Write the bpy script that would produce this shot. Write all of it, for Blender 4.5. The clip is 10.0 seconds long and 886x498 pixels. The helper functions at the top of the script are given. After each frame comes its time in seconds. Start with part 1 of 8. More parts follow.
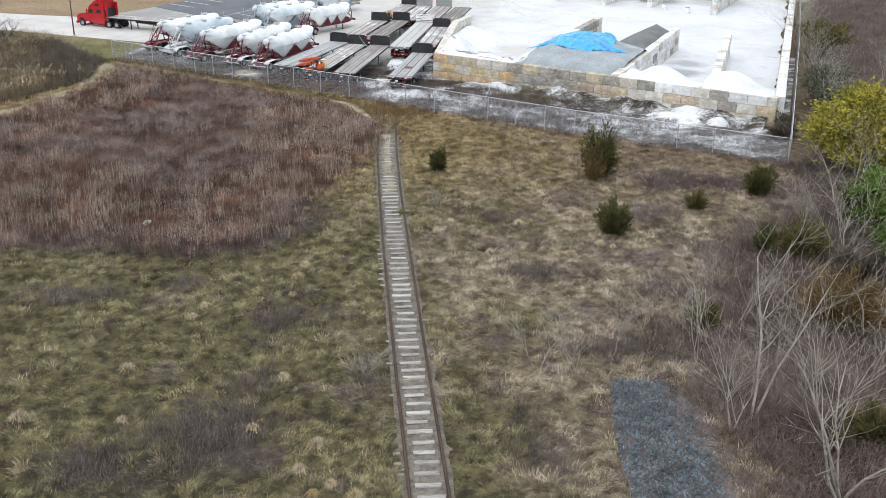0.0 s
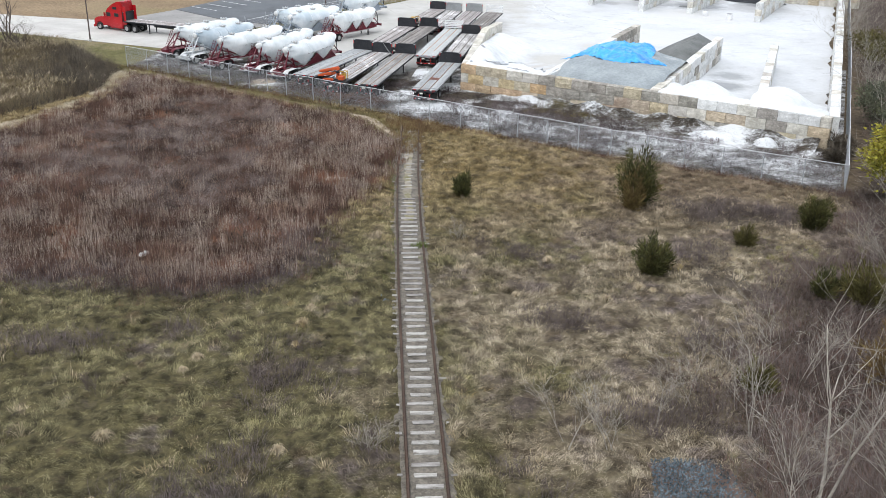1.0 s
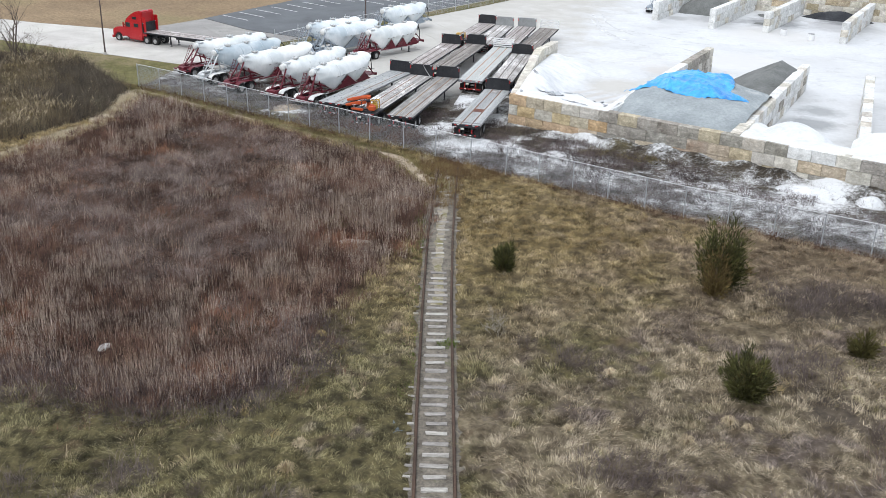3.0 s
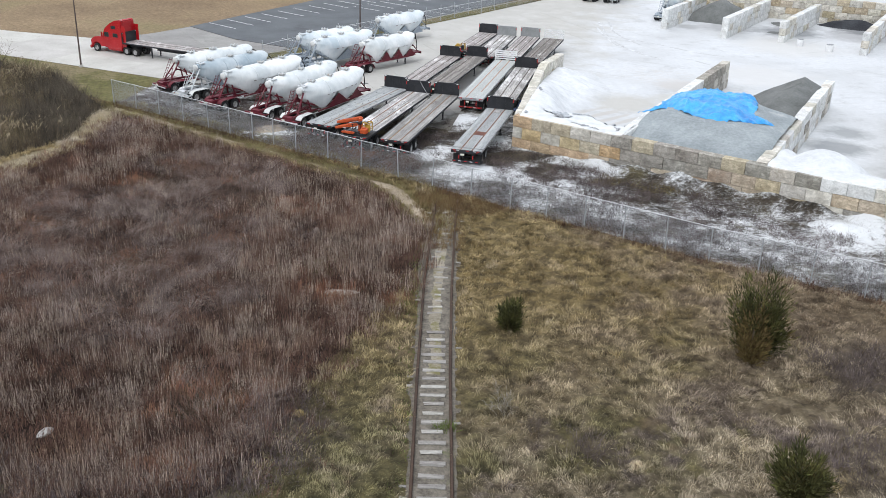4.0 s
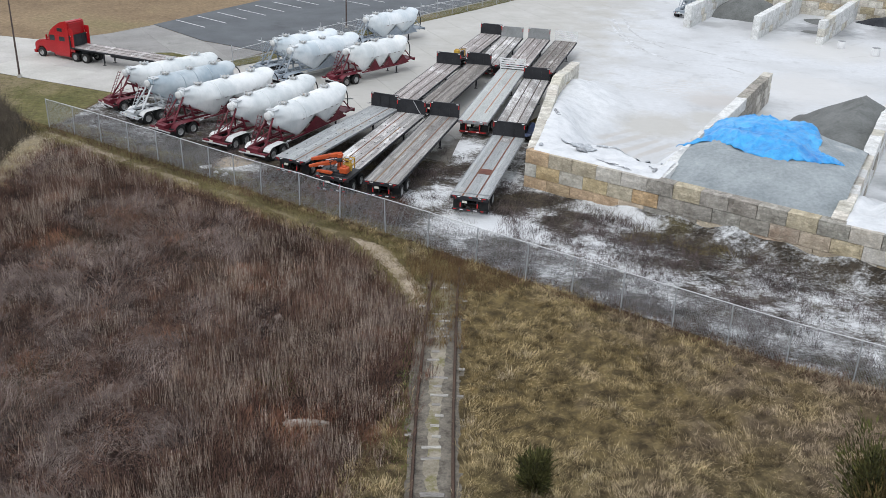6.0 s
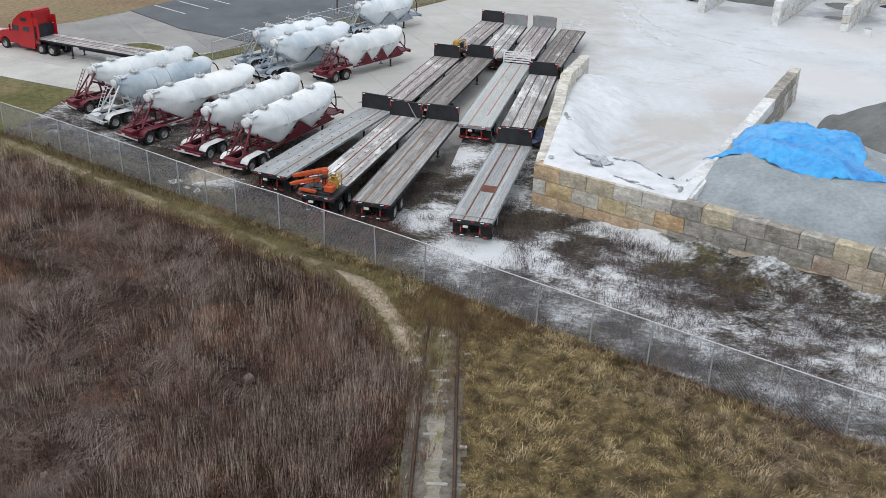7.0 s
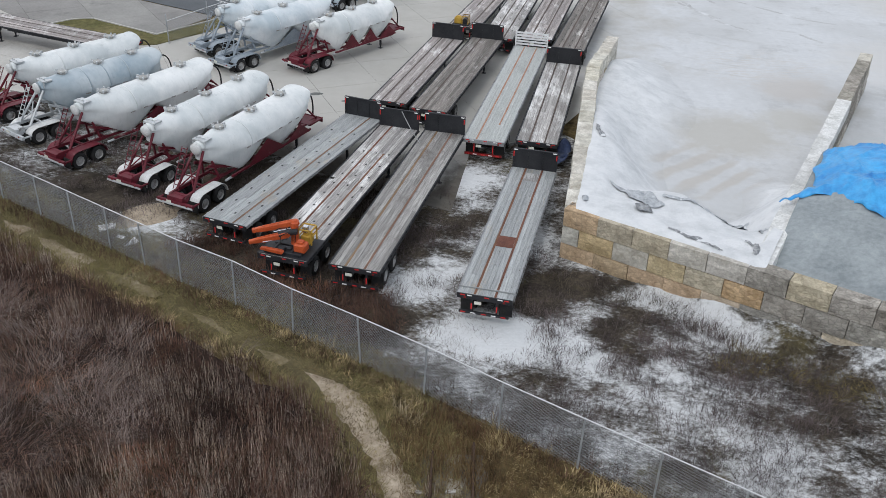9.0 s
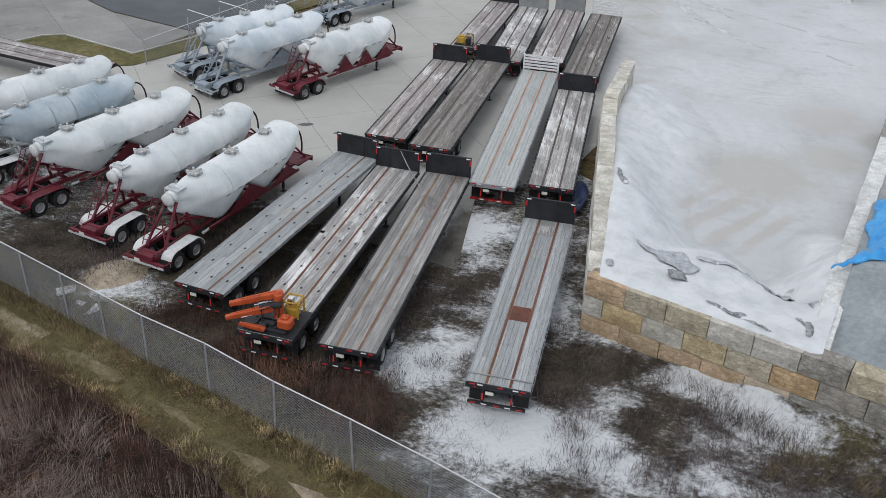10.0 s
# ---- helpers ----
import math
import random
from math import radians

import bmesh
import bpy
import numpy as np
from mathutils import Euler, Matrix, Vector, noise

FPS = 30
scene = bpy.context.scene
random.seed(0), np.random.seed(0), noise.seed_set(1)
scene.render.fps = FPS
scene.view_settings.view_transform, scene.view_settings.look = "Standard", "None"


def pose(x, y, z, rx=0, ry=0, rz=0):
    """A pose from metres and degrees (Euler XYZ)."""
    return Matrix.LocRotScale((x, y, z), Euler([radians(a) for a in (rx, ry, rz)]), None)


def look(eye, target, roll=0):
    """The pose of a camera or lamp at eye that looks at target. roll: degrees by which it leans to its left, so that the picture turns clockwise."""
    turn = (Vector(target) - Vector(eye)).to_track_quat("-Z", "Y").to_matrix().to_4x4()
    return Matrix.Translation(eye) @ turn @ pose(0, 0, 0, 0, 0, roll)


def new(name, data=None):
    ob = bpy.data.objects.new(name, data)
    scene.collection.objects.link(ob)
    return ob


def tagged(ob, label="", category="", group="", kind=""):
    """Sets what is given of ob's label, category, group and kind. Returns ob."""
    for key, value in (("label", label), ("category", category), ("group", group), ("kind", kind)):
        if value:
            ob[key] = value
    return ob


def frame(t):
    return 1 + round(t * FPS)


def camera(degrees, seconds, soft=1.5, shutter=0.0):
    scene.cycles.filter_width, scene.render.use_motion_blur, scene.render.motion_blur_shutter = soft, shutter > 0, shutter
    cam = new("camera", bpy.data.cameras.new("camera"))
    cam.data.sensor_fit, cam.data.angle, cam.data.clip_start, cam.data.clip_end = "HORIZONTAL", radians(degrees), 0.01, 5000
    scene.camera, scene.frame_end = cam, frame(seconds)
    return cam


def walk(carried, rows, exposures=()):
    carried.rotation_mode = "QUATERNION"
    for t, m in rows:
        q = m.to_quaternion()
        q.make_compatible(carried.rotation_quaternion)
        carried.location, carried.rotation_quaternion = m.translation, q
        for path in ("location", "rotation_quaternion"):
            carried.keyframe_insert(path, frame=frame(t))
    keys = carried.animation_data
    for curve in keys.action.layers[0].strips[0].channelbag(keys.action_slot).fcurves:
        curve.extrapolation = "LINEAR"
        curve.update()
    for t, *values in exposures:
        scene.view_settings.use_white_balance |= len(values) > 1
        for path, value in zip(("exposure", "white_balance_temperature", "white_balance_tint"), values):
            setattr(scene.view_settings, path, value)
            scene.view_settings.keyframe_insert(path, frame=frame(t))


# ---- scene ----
# A drone flies forward along a disused railway track towards a trailer yard.
cam = camera(49.8, 10.0, soft=0.6)
PATH = [
    (0, (1.906, 0.972, 24.157), (2.083, 2.809, 23.387), 1.1),
    (0.5, (2.437, 4.105, 24.201), (2.582, 5.944, 23.429), 1.2),
    (1, (2.923, 7.313, 24.262), (3.038, 9.153, 23.487), 1.2),
    (1.5, (3.359, 10.516, 24.231), (3.444, 12.358, 23.455), 1.3),
    (2, (3.726, 13.915, 24.237), (3.78, 15.757, 23.46), 1.5),
    (2.5, (4.003, 17.414, 24.247), (4.03, 19.256, 23.469), 1.6),
    (3, (4.197, 21.042, 24.264), (4.214, 22.884, 23.484), 1.7),
    (4.5, (4.18, 32.645, 24.42), (4.205, 34.483, 23.632), 2.0),
    (5, (4.032, 36.481, 24.366), (4.061, 38.315, 23.568), 2.1),
    (5.5, (3.982, 40.349, 24.242), (4.013, 42.178, 23.434), 2.1),
    (7, (3.99, 52.379, 24.277), (4.029, 54.178, 23.404), 2.2),
    (7.5, (3.922, 56.414, 24.347), (3.965, 58.195, 23.439), 2.2),
    (8, (3.817, 60.239, 24.435), (3.863, 62.003, 23.493), 2.2),
    (8.5, (3.721, 63.877, 24.508), (3.77, 65.623, 23.535), 2.2),
    (9, (3.61, 67.398, 24.543), (3.663, 69.13, 23.544), 2.2),
    (9.5, (3.403, 70.843, 24.582), (3.463, 72.569, 23.573), 2.3),
    (10, (3.162, 74.207, 24.571), (3.229, 75.931, 23.56), 2.7),
]
walk(cam, [(t, look(eye, target, roll)) for t, eye, target, roll in PATH],
     exposures=[(0, 0.86), (2.5, 0.83), (4.5, 0.63), (7.0, 0.4), (9, 0.18), (10, 0.05)])

# ---------------------------------------------------------------- light
world = bpy.data.worlds.new("overcast_sky")
scene.world = world
world.use_nodes = True
wn = world.node_tree.nodes
sky = wn.new("ShaderNodeTexSky")
sky.sky_type, sky.sun_disc = "NISHITA", False
sky.sun_elevation, sky.sun_rotation = radians(48), radians(-35)
sky.air_density, sky.dust_density, sky.ozone_density = 1.0, 3.0, 1.0
# cloud cover: the clear sky is veiled by an even pale grey
veil = wn.new("ShaderNodeMix")
veil.data_type = "RGBA"
veil.inputs[0].default_value = 0.72
veil.inputs[7].default_value = (8.5, 9.05, 9.9, 1)
world.node_tree.links.new(sky.outputs[0], veil.inputs[6])
world.node_tree.links.new(veil.outputs[2], wn["Background"].inputs[0])
wn["Background"].inputs[1].default_value = 0.1
sun = new("sun", bpy.data.lights.new("sun", "SUN"))
sun.data.energy, sun.data.angle, sun.data.color = 0.9, radians(14), (0.99, 0.975, 0.94)
sun.matrix_world = look((-30, -40, 80), (0, 20, 0))

# ---------------------------------------------------------------- materials
MATS = {}


def nodes_of(name):
    m = bpy.data.materials.new(name)
    m.use_nodes = True
    nt = m.node_tree
    return m, nt, nt.nodes["Principled BSDF"]


def link(nt, a, b):
    nt.links.new(a, b)


def noise_tex(nt, vec, scale, detail=6.0, rough=0.6):
    n = nt.nodes.new("ShaderNodeTexNoise")
    n.inputs["Scale"].default_value, n.inputs["Detail"].default_value, n.inputs["Roughness"].default_value = scale, detail, rough
    link(nt, vec, n.inputs["Vector"])
    return n.outputs["Fac"]


def ramp(nt, fac, stops):
    r = nt.nodes.new("ShaderNodeValToRGB")
    e = r.color_ramp.elements
    while len(e) < len(stops):
        e.new(0.5)
    for el, (p, c) in zip(e, stops):
        el.position, el.color = p, (c, c, c, 1) if isinstance(c, (int, float)) else (*c, 1)
    link(nt, fac, r.inputs[0])
    return r.outputs[0]


def mix(nt, fac, a, b, blend="MIX"):
    m = nt.nodes.new("ShaderNodeMix")
    m.data_type, m.blend_type = "RGBA", blend
    for i, v in ((0, fac), (6, a), (7, b)):
        if isinstance(v, (int, float)):
            m.inputs[i].default_value = v if i == 0 else (v, v, v, 1)
        elif isinstance(v, tuple):
            m.inputs[i].default_value = (*v, 1)
        else:
            link(nt, v, m.inputs[i])
    return m.outputs[2]


def math_node(nt, op, a, b=0.0, clamp=False):
    m = nt.nodes.new("ShaderNodeMath")
    m.operation, m.use_clamp = op, clamp
    for i, v in ((0, a), (1, b)):
        if isinstance(v, (int, float)):
            m.inputs[i].default_value = v
        else:
            link(nt, v, m.inputs[i])
    return m.outputs[0]


def coords(nt, place, stretch=(1, 1, 1)):
    """Texture coordinates in metres: of the world, or of the object with its own random shift."""
    mp = nt.nodes.new("ShaderNodeMapping")
    mp.inputs["Scale"].default_value = stretch
    if place == "world":
        g = nt.nodes.new("ShaderNodeNewGeometry")
        link(nt, g.outputs["Position"], mp.inputs["Vector"])
    else:
        t = nt.nodes.new("ShaderNodeTexCoord")
        o = nt.nodes.new("ShaderNodeObjectInfo")
        v = nt.nodes.new("ShaderNodeVectorMath")
        v.operation = "SCALE"
        v.inputs[0].default_value = (37, 61, 23)
        link(nt, o.outputs["Random"], v.inputs["Scale"])
        link(nt, v.outputs[0], mp.inputs["Location"])
        link(nt, t.outputs["Object"], mp.inputs["Vector"])
    return mp.outputs[0]


def finish(nt, bsdf, colour, rough=0.8, metal=0.0, bump=None, strength=0.3, dist=0.02, spec=0.3):
    link(nt, colour, bsdf.inputs["Base Color"])
    if isinstance(rough, (int, float)):
        bsdf.inputs["Roughness"].default_value = rough
    else:
        link(nt, rough, bsdf.inputs["Roughness"])
    bsdf.inputs["Metallic"].default_value = metal
    bsdf.inputs["Specular IOR Level"].default_value = spec
    if bump is not None:
        b = nt.nodes.new("ShaderNodeBump")
        b.inputs["Strength"].default_value, b.inputs["Distance"].default_value = strength, dist
        link(nt, bump, b.inputs["Height"])
        link(nt, b.outputs[0], bsdf.inputs["Normal"])


def surface(name, dark, light, scale=1.5, fine=12.0, rough=0.8, metal=0.0, bump=0.3, dist=0.02, place="object", stretch=(1, 1, 1),
            vary=0.0, island=0.0, stain=None, stain_at=0.62, stain_scale=0.6, spec=0.3):
    """A two-scale surface: broad patches, fine grain, and an optional stain colour."""
    if name in MATS:
        return MATS[name]
    m, nt, bsdf = nodes_of(name)
    vec = coords(nt, place, stretch)
    broad, grain = noise_tex(nt, vec, scale), noise_tex(nt, vec, fine, 5.0, 0.7)
    both = math_node(nt, "ADD", math_node(nt, "MULTIPLY", broad, 0.55), math_node(nt, "MULTIPLY", grain, 0.45))
    col = mix(nt, ramp(nt, both, [(0.36, 0.0), (0.64, 1.0)]), dark, light)
    if stain:
        col = mix(nt, ramp(nt, noise_tex(nt, vec, stain_scale, 8.0, 0.68), [(stain_at, 0.0), (stain_at + 0.1, 1.0)]), col, stain)
    for amount, kind in ((vary, "object"), (island, "island")):
        if amount:
            src = nt.nodes.new("ShaderNodeObjectInfo" if kind == "object" else "ShaderNodeNewGeometry")
            rnd = src.outputs["Random" if kind == "object" else "Random Per Island"]
            h = nt.nodes.new("ShaderNodeHueSaturation")
            link(nt, math_node(nt, "ADD", math_node(nt, "MULTIPLY", rnd, 2 * amount), 1.0 - amount), h.inputs["Value"])
            link(nt, math_node(nt, "ADD", math_node(nt, "MULTIPLY", rnd, 0.03), 0.485), h.inputs["Hue"])
            link(nt, col, h.inputs["Color"])
            col = h.outputs[0]
    rg = math_node(nt, "ADD", math_node(nt, "MULTIPLY", grain, 0.2), rough - 0.1, True)
    finish(nt, bsdf, col, rg, metal, both, bump, dist, spec)
    MATS[name] = m
    return m


ASPHALT = surface("asphalt", (0.075, 0.082, 0.09), (0.125, 0.135, 0.145), 0.25, 9, 0.85, place="world", stain=(0.06, 0.065, 0.07), stain_scale=0.15)
CONCRETE = surface("road_concrete", (0.38, 0.365, 0.335), (0.52, 0.505, 0.475), 0.3, 5, 0.8, place="world", vary=0.05, stain=(0.27, 0.26, 0.23), stain_at=0.6, stain_scale=0.22)
CONCRETE_DARK = surface("worn_apron_concrete", (0.2, 0.195, 0.185), (0.31, 0.3, 0.285), 0.3, 5, 0.8, place="world", vary=0.08, stain=(0.16, 0.155, 0.15), stain_at=0.56, stain_scale=0.2)
JOINT = surface("dark_joint", (0.07, 0.065, 0.06), (0.13, 0.12, 0.11), 1, 8, 0.95, place="world")
LINE_PAINT = surface("line_paint", (0.6, 0.6, 0.6), (0.8, 0.8, 0.8), 2, 20, 0.7)


def stone_block(name, dark, light, stain, stain_at=0.58, vary=0.11, relief=1.0):
    """Cast block with an ashlar-like split face: irregular stones as relief, weathering over them."""
    m, nt, bsdf = nodes_of(name)
    v = coords(nt, "object")
    broad, grain = noise_tex(nt, v, 1.1, 7, 0.65), noise_tex(nt, v, 9, 6, 0.7)
    bent = nt.nodes.new("ShaderNodeVectorMath")
    bent.operation = "MULTIPLY_ADD"
    swirl = nt.nodes.new("ShaderNodeTexNoise")
    swirl.inputs["Scale"].default_value = 2.6
    link(nt, v, swirl.inputs["Vector"])
    link(nt, swirl.outputs["Color"], bent.inputs[0])
    bent.inputs[1].default_value = (0.28, 0.28, 0.28)
    link(nt, coords(nt, "object", (1, 1, 1.7)), bent.inputs[2])
    cells = nt.nodes.new("ShaderNodeTexVoronoi")
    cells.feature = "DISTANCE_TO_EDGE"
    cells.inputs["Scale"].default_value = 3.6
    link(nt, bent.outputs[0], cells.inputs["Vector"])
    single = nt.nodes.new("ShaderNodeTexVoronoi")
    single.inputs["Scale"].default_value = 3.6
    link(nt, bent.outputs[0], single.inputs["Vector"])
    tone = nt.nodes.new("ShaderNodeSeparateXYZ")
    link(nt, single.outputs["Color"], tone.inputs[0])
    seam = ramp(nt, cells.outputs["Distance"], [(0.0, 0.0), (0.11, 1.0)])
    col = mix(nt, ramp(nt, broad, [(0.36, 0.0), (0.64, 1.0)]), dark, light)
    col = mix(nt, ramp(nt, noise_tex(nt, v, 0.8, 8, 0.68), [(stain_at, 0.0), (stain_at + 0.1, 0.9)]), col, stain)
    col = mix(nt, 1.0, col, ramp(nt, grain, [(0.3, 0.78), (0.7, 1.16)]), "MULTIPLY")
    # grooves between the moulded stones also carry their shade as darker colour
    col = mix(nt, 1.0, col, ramp(nt, seam, [(0.0, 1.0 - 0.27 * relief), (0.8, 1.0)]), "MULTIPLY")
    col = mix(nt, 0.8 * relief, col, ramp(nt, tone.outputs[0], [(0.0, 0.72), (1.0, 1.22)]), "MULTIPLY")
    o = nt.nodes.new("ShaderNodeObjectInfo")
    h = nt.nodes.new("ShaderNodeHueSaturation")
    link(nt, math_node(nt, "ADD", math_node(nt, "MULTIPLY", o.outputs["Random"], 2 * vary), 1 - vary), h.inputs["Value"])
    link(nt, math_node(nt, "ADD", math_node(nt, "MULTIPLY", math_node(nt, "FRACT", math_node(nt, "MULTIPLY", o.outputs["Random"], 7.3)), 0.025), 0.4875), h.inputs["Hue"])
    link(nt, math_node(nt, "ADD", math_node(nt, "MULTIPLY", math_node(nt, "FRACT", math_node(nt, "MULTIPLY", o.outputs["Random"], 13.7)), 0.3), 0.8), h.inputs["Saturation"])
    link(nt, col, h.inputs["Color"])
    finish(nt, bsdf, h.outputs[0], 0.9, 0, math_node(nt, "ADD", seam, math_node(nt, "MULTIPLY", grain, 1.2)), 0.8 * relief, 0.05, 0.2)
    return m


BLOCK = stone_block("limestone_block", (0.4, 0.33, 0.23), (0.6, 0.51, 0.375), (0.27, 0.225, 0.165), 0.64, 0.09, 0.75)
BLOCK_OCHRE = stone_block("ochre_block", (0.4, 0.29, 0.165), (0.6, 0.46, 0.285), (0.28, 0.215, 0.145), 0.64, 0.09, 0.75)
BLOCK_GREY = stone_block("grey_block", (0.27, 0.25, 0.215), (0.44, 0.41, 0.36), (0.18, 0.165, 0.14), 0.62, 0.1, 0.8)
BLOCK_RUST = stone_block("reddish_block", (0.34, 0.235, 0.175), (0.5, 0.4, 0.32), (0.25, 0.17, 0.13), 0.62, 0.1, 0.75)
BLOCK_PALE = stone_block("pale_dusty_block", (0.44, 0.405, 0.34), (0.7, 0.665, 0.59), (0.3, 0.275, 0.23), 0.6, 0.12, 0.5)
BLOCK_WHITE = stone_block("powdered_block", (0.55, 0.55, 0.53), (0.76, 0.76, 0.745), (0.42, 0.4, 0.35), 0.6, 0.08, 0.3)
WHITE_POWDER = surface("white_powder", (0.52, 0.535, 0.545), (0.71, 0.72, 0.73), 0.35, 2.5, 0.95, bump=0.4, dist=0.12, place="world", stain=(0.55, 0.55, 0.53), stain_at=0.64, stain_scale=0.2)
GREY_SAND = surface("grey_sand", (0.2, 0.225, 0.235), (0.33, 0.36, 0.37), 0.5, 4, 0.95, bump=0.6, dist=0.12, place="world", stain=(0.42, 0.43, 0.43), stain_at=0.62, stain_scale=0.25)
DARK_SAND = surface("dark_sand", (0.1, 0.105, 0.1), (0.19, 0.195, 0.19), 0.6, 5, 0.95, bump=0.6, dist=0.1, place="world")
BLUE_TARP = surface("blue_tarp", (0.008, 0.17, 0.5), (0.06, 0.42, 0.8), 0.5, 3, 0.38, bump=0.7, dist=0.14, spec=0.5)
BLACK_PLASTIC = surface("black_plastic", (0.05, 0.055, 0.065), (0.5, 0.51, 0.52), 4.5, 14, 0.5, bump=0.6, dist=0.05)
GREY_PLASTIC = surface("grey_plastic", (0.26, 0.28, 0.3), (0.56, 0.58, 0.6), 2.0, 8, 0.6, bump=0.6, dist=0.05)
RAIL = surface("rusty_rail", (0.035, 0.022, 0.016), (0.095, 0.058, 0.04), 2, 20, 0.8, place="world", stretch=(1, 0.3, 1))
TIE = surface("weathered_tie", (0.17, 0.158, 0.14), (0.43, 0.41, 0.38), 2.2, 9, 0.9, stretch=(0.5, 3, 1), vary=0.25, stain=(0.12, 0.105, 0.085), stain_at=0.6, stain_scale=1.2)
BALLAST = surface("track_bed", (0.06, 0.052, 0.042), (0.22, 0.195, 0.16), 1.8, 7, 0.95, bump=0.8, dist=0.05, place="world", stain=(0.12, 0.125, 0.06), stain_at=0.62, stain_scale=0.5)
SAND_PATH = surface("sandy_path", (0.22, 0.172, 0.12), (0.5, 0.42, 0.325), 0.9, 5, 0.95, bump=0.5, dist=0.05, place="world")
TAN_PATH = surface("dry_grass_path", (0.14, 0.115, 0.065), (0.32, 0.265, 0.17), 0.7, 6, 0.95, bump=0.6, dist=0.06, place="world", stain=(0.42, 0.36, 0.27), stain_at=0.54, stain_scale=0.45)
STONES = surface("crushed_stone", (0.026, 0.036, 0.042), (0.16, 0.192, 0.212), 1.2, 9, 0.85, place="world", bump=0.4, island=0.45, stain=(0.12, 0.1, 0.1), stain_at=0.6, stain_scale=0.4)
PINK_STONES = surface("bare_reddish_soil", (0.085, 0.06, 0.05), (0.17, 0.125, 0.105), 1.2, 9, 0.95, place="world", bump=0.6, dist=0.05)
GALVANISED = surface("galvanised_steel", (0.36, 0.38, 0.4), (0.52, 0.54, 0.56), 3, 25, 0.5, 0.5)
TOP_RAIL = surface("pale_zinc_rail", (0.55, 0.56, 0.57), (0.72, 0.73, 0.74), 3, 25, 0.5, 0.1)
WIRE = surface("chain_link_wire", (0.29, 0.305, 0.32), (0.41, 0.425, 0.44), 3, 25, 0.55, 0.2)



def planks(name, dark, light, worn, worn_at, vary=0.2, rough=0.85, metal=0.0):
    """Weathered decking: long grain in each board, worn patches that run over several boards."""
    m, nt, bsdf = nodes_of(name)
    grain = noise_tex(nt, coords(nt, "object", (9, 0.35, 1)), 2.2, 7, 0.7)
    w = coords(nt, "world", (1, 1, 1))
    w.node.inputs["Rotation"].default_value = (0, 0, radians(16))
    w.node.inputs["Scale"].default_value = (1.0, 0.4, 1)
    broad = noise_tex(nt, w, 0.8, 7, 0.66)
    col = mix(nt, ramp(nt, grain, [(0.32, 0.0), (0.68, 1.0)]), dark, light)
    both = math_node(nt, "ADD", math_node(nt, "MULTIPLY", broad, 0.62), math_node(nt, "MULTIPLY", grain, 0.38))
    col = mix(nt, ramp(nt, both, [(worn_at, 0.0), (worn_at + 0.07, 0.9)]), col, worn)
    fine = noise_tex(nt, coords(nt, "object", (22, 0.5, 1)), 3.0, 6, 0.75)
    col = mix(nt, 1.0, col, ramp(nt, fine, [(0.3, 0.55), (0.5, 1.0), (0.7, 1.25)]), "MULTIPLY")
    col = mix(nt, ramp(nt, noise_tex(nt, coords(nt, "object", (7, 0.8, 1)), 2.0, 6, 0.7), [(0.63, 0.0), (0.69, 0.8)]), col, (0.06, 0.05, 0.045))
    o = nt.nodes.new("ShaderNodeObjectInfo")
    h = nt.nodes.new("ShaderNodeHueSaturation")
    link(nt, math_node(nt, "ADD", math_node(nt, "MULTIPLY", o.outputs["Random"], 2 * vary), 1 - vary), h.inputs["Value"])
    link(nt, col, h.inputs["Color"])
    finish(nt, bsdf, h.outputs[0], rough, metal, grain, 0.4, 0.01, 0.3)
    return m


DECK_GREY = planks("grey_weathered_planks", (0.16, 0.15, 0.14), (0.4, 0.39, 0.375), (0.12, 0.1, 0.09), 0.55, 0.24)
DECK_WORN = planks("worn_pale_planks", (0.23, 0.215, 0.205), (0.47, 0.455, 0.44), (0.66, 0.65, 0.64), 0.5, 0.3)
DECK_PALE = planks("pale_grey_planks", (0.25, 0.262, 0.265), (0.43, 0.445, 0.445), (0.36, 0.33, 0.28), 0.55, 0.16)
DECK_ALU = planks("aluminium_deck", (0.36, 0.375, 0.36), (0.5, 0.515, 0.5), (0.33, 0.335, 0.32), 0.56, 0.06, 0.55, 0.15)
DECK_BROWN = planks("brown_planks", (0.11, 0.095, 0.085), (0.3, 0.28, 0.26), (0.46, 0.44, 0.42), 0.55, 0.32)
DECK_PINK = planks("bleached_reddish_planks", (0.2, 0.175, 0.165), (0.46, 0.425, 0.41), (0.6, 0.58, 0.57), 0.53, 0.3)
STRIP_BROWN = surface("brown_floor_strip", (0.13, 0.078, 0.05), (0.26, 0.165, 0.11), 1.2, 10, 0.85, stretch=(1, 0.4, 1), vary=0.1)
STRIP_RUST = surface("rusty_floor_strip", (0.1, 0.044, 0.028), (0.215, 0.1, 0.062), 1.2, 10, 0.85, stretch=(1, 0.4, 1), vary=0.1)
STRIP_ORANGE = surface("orange_floor_strip", (0.3, 0.13, 0.07), (0.42, 0.28, 0.21), 1.2, 8, 0.8, stretch=(1, 0.5, 1), stain=(0.36, 0.34, 0.32), stain_at=0.6)
STRIP_DARK = surface("dark_floor_strip", (0.06, 0.05, 0.045), (0.13, 0.1, 0.085), 1.2, 10, 0.85, stretch=(1, 0.4, 1))
BLACK_STEEL = surface("black_painted_steel", (0.012, 0.013, 0.016), (0.035, 0.036, 0.04), 1.2, 14, 0.55, stain=(0.08, 0.06, 0.05), stain_at=0.68, stain_scale=1.0)
GREY_STEEL = surface("grey_headboard", (0.22, 0.23, 0.23), (0.36, 0.37, 0.37), 1.2, 14, 0.5, 0.3)
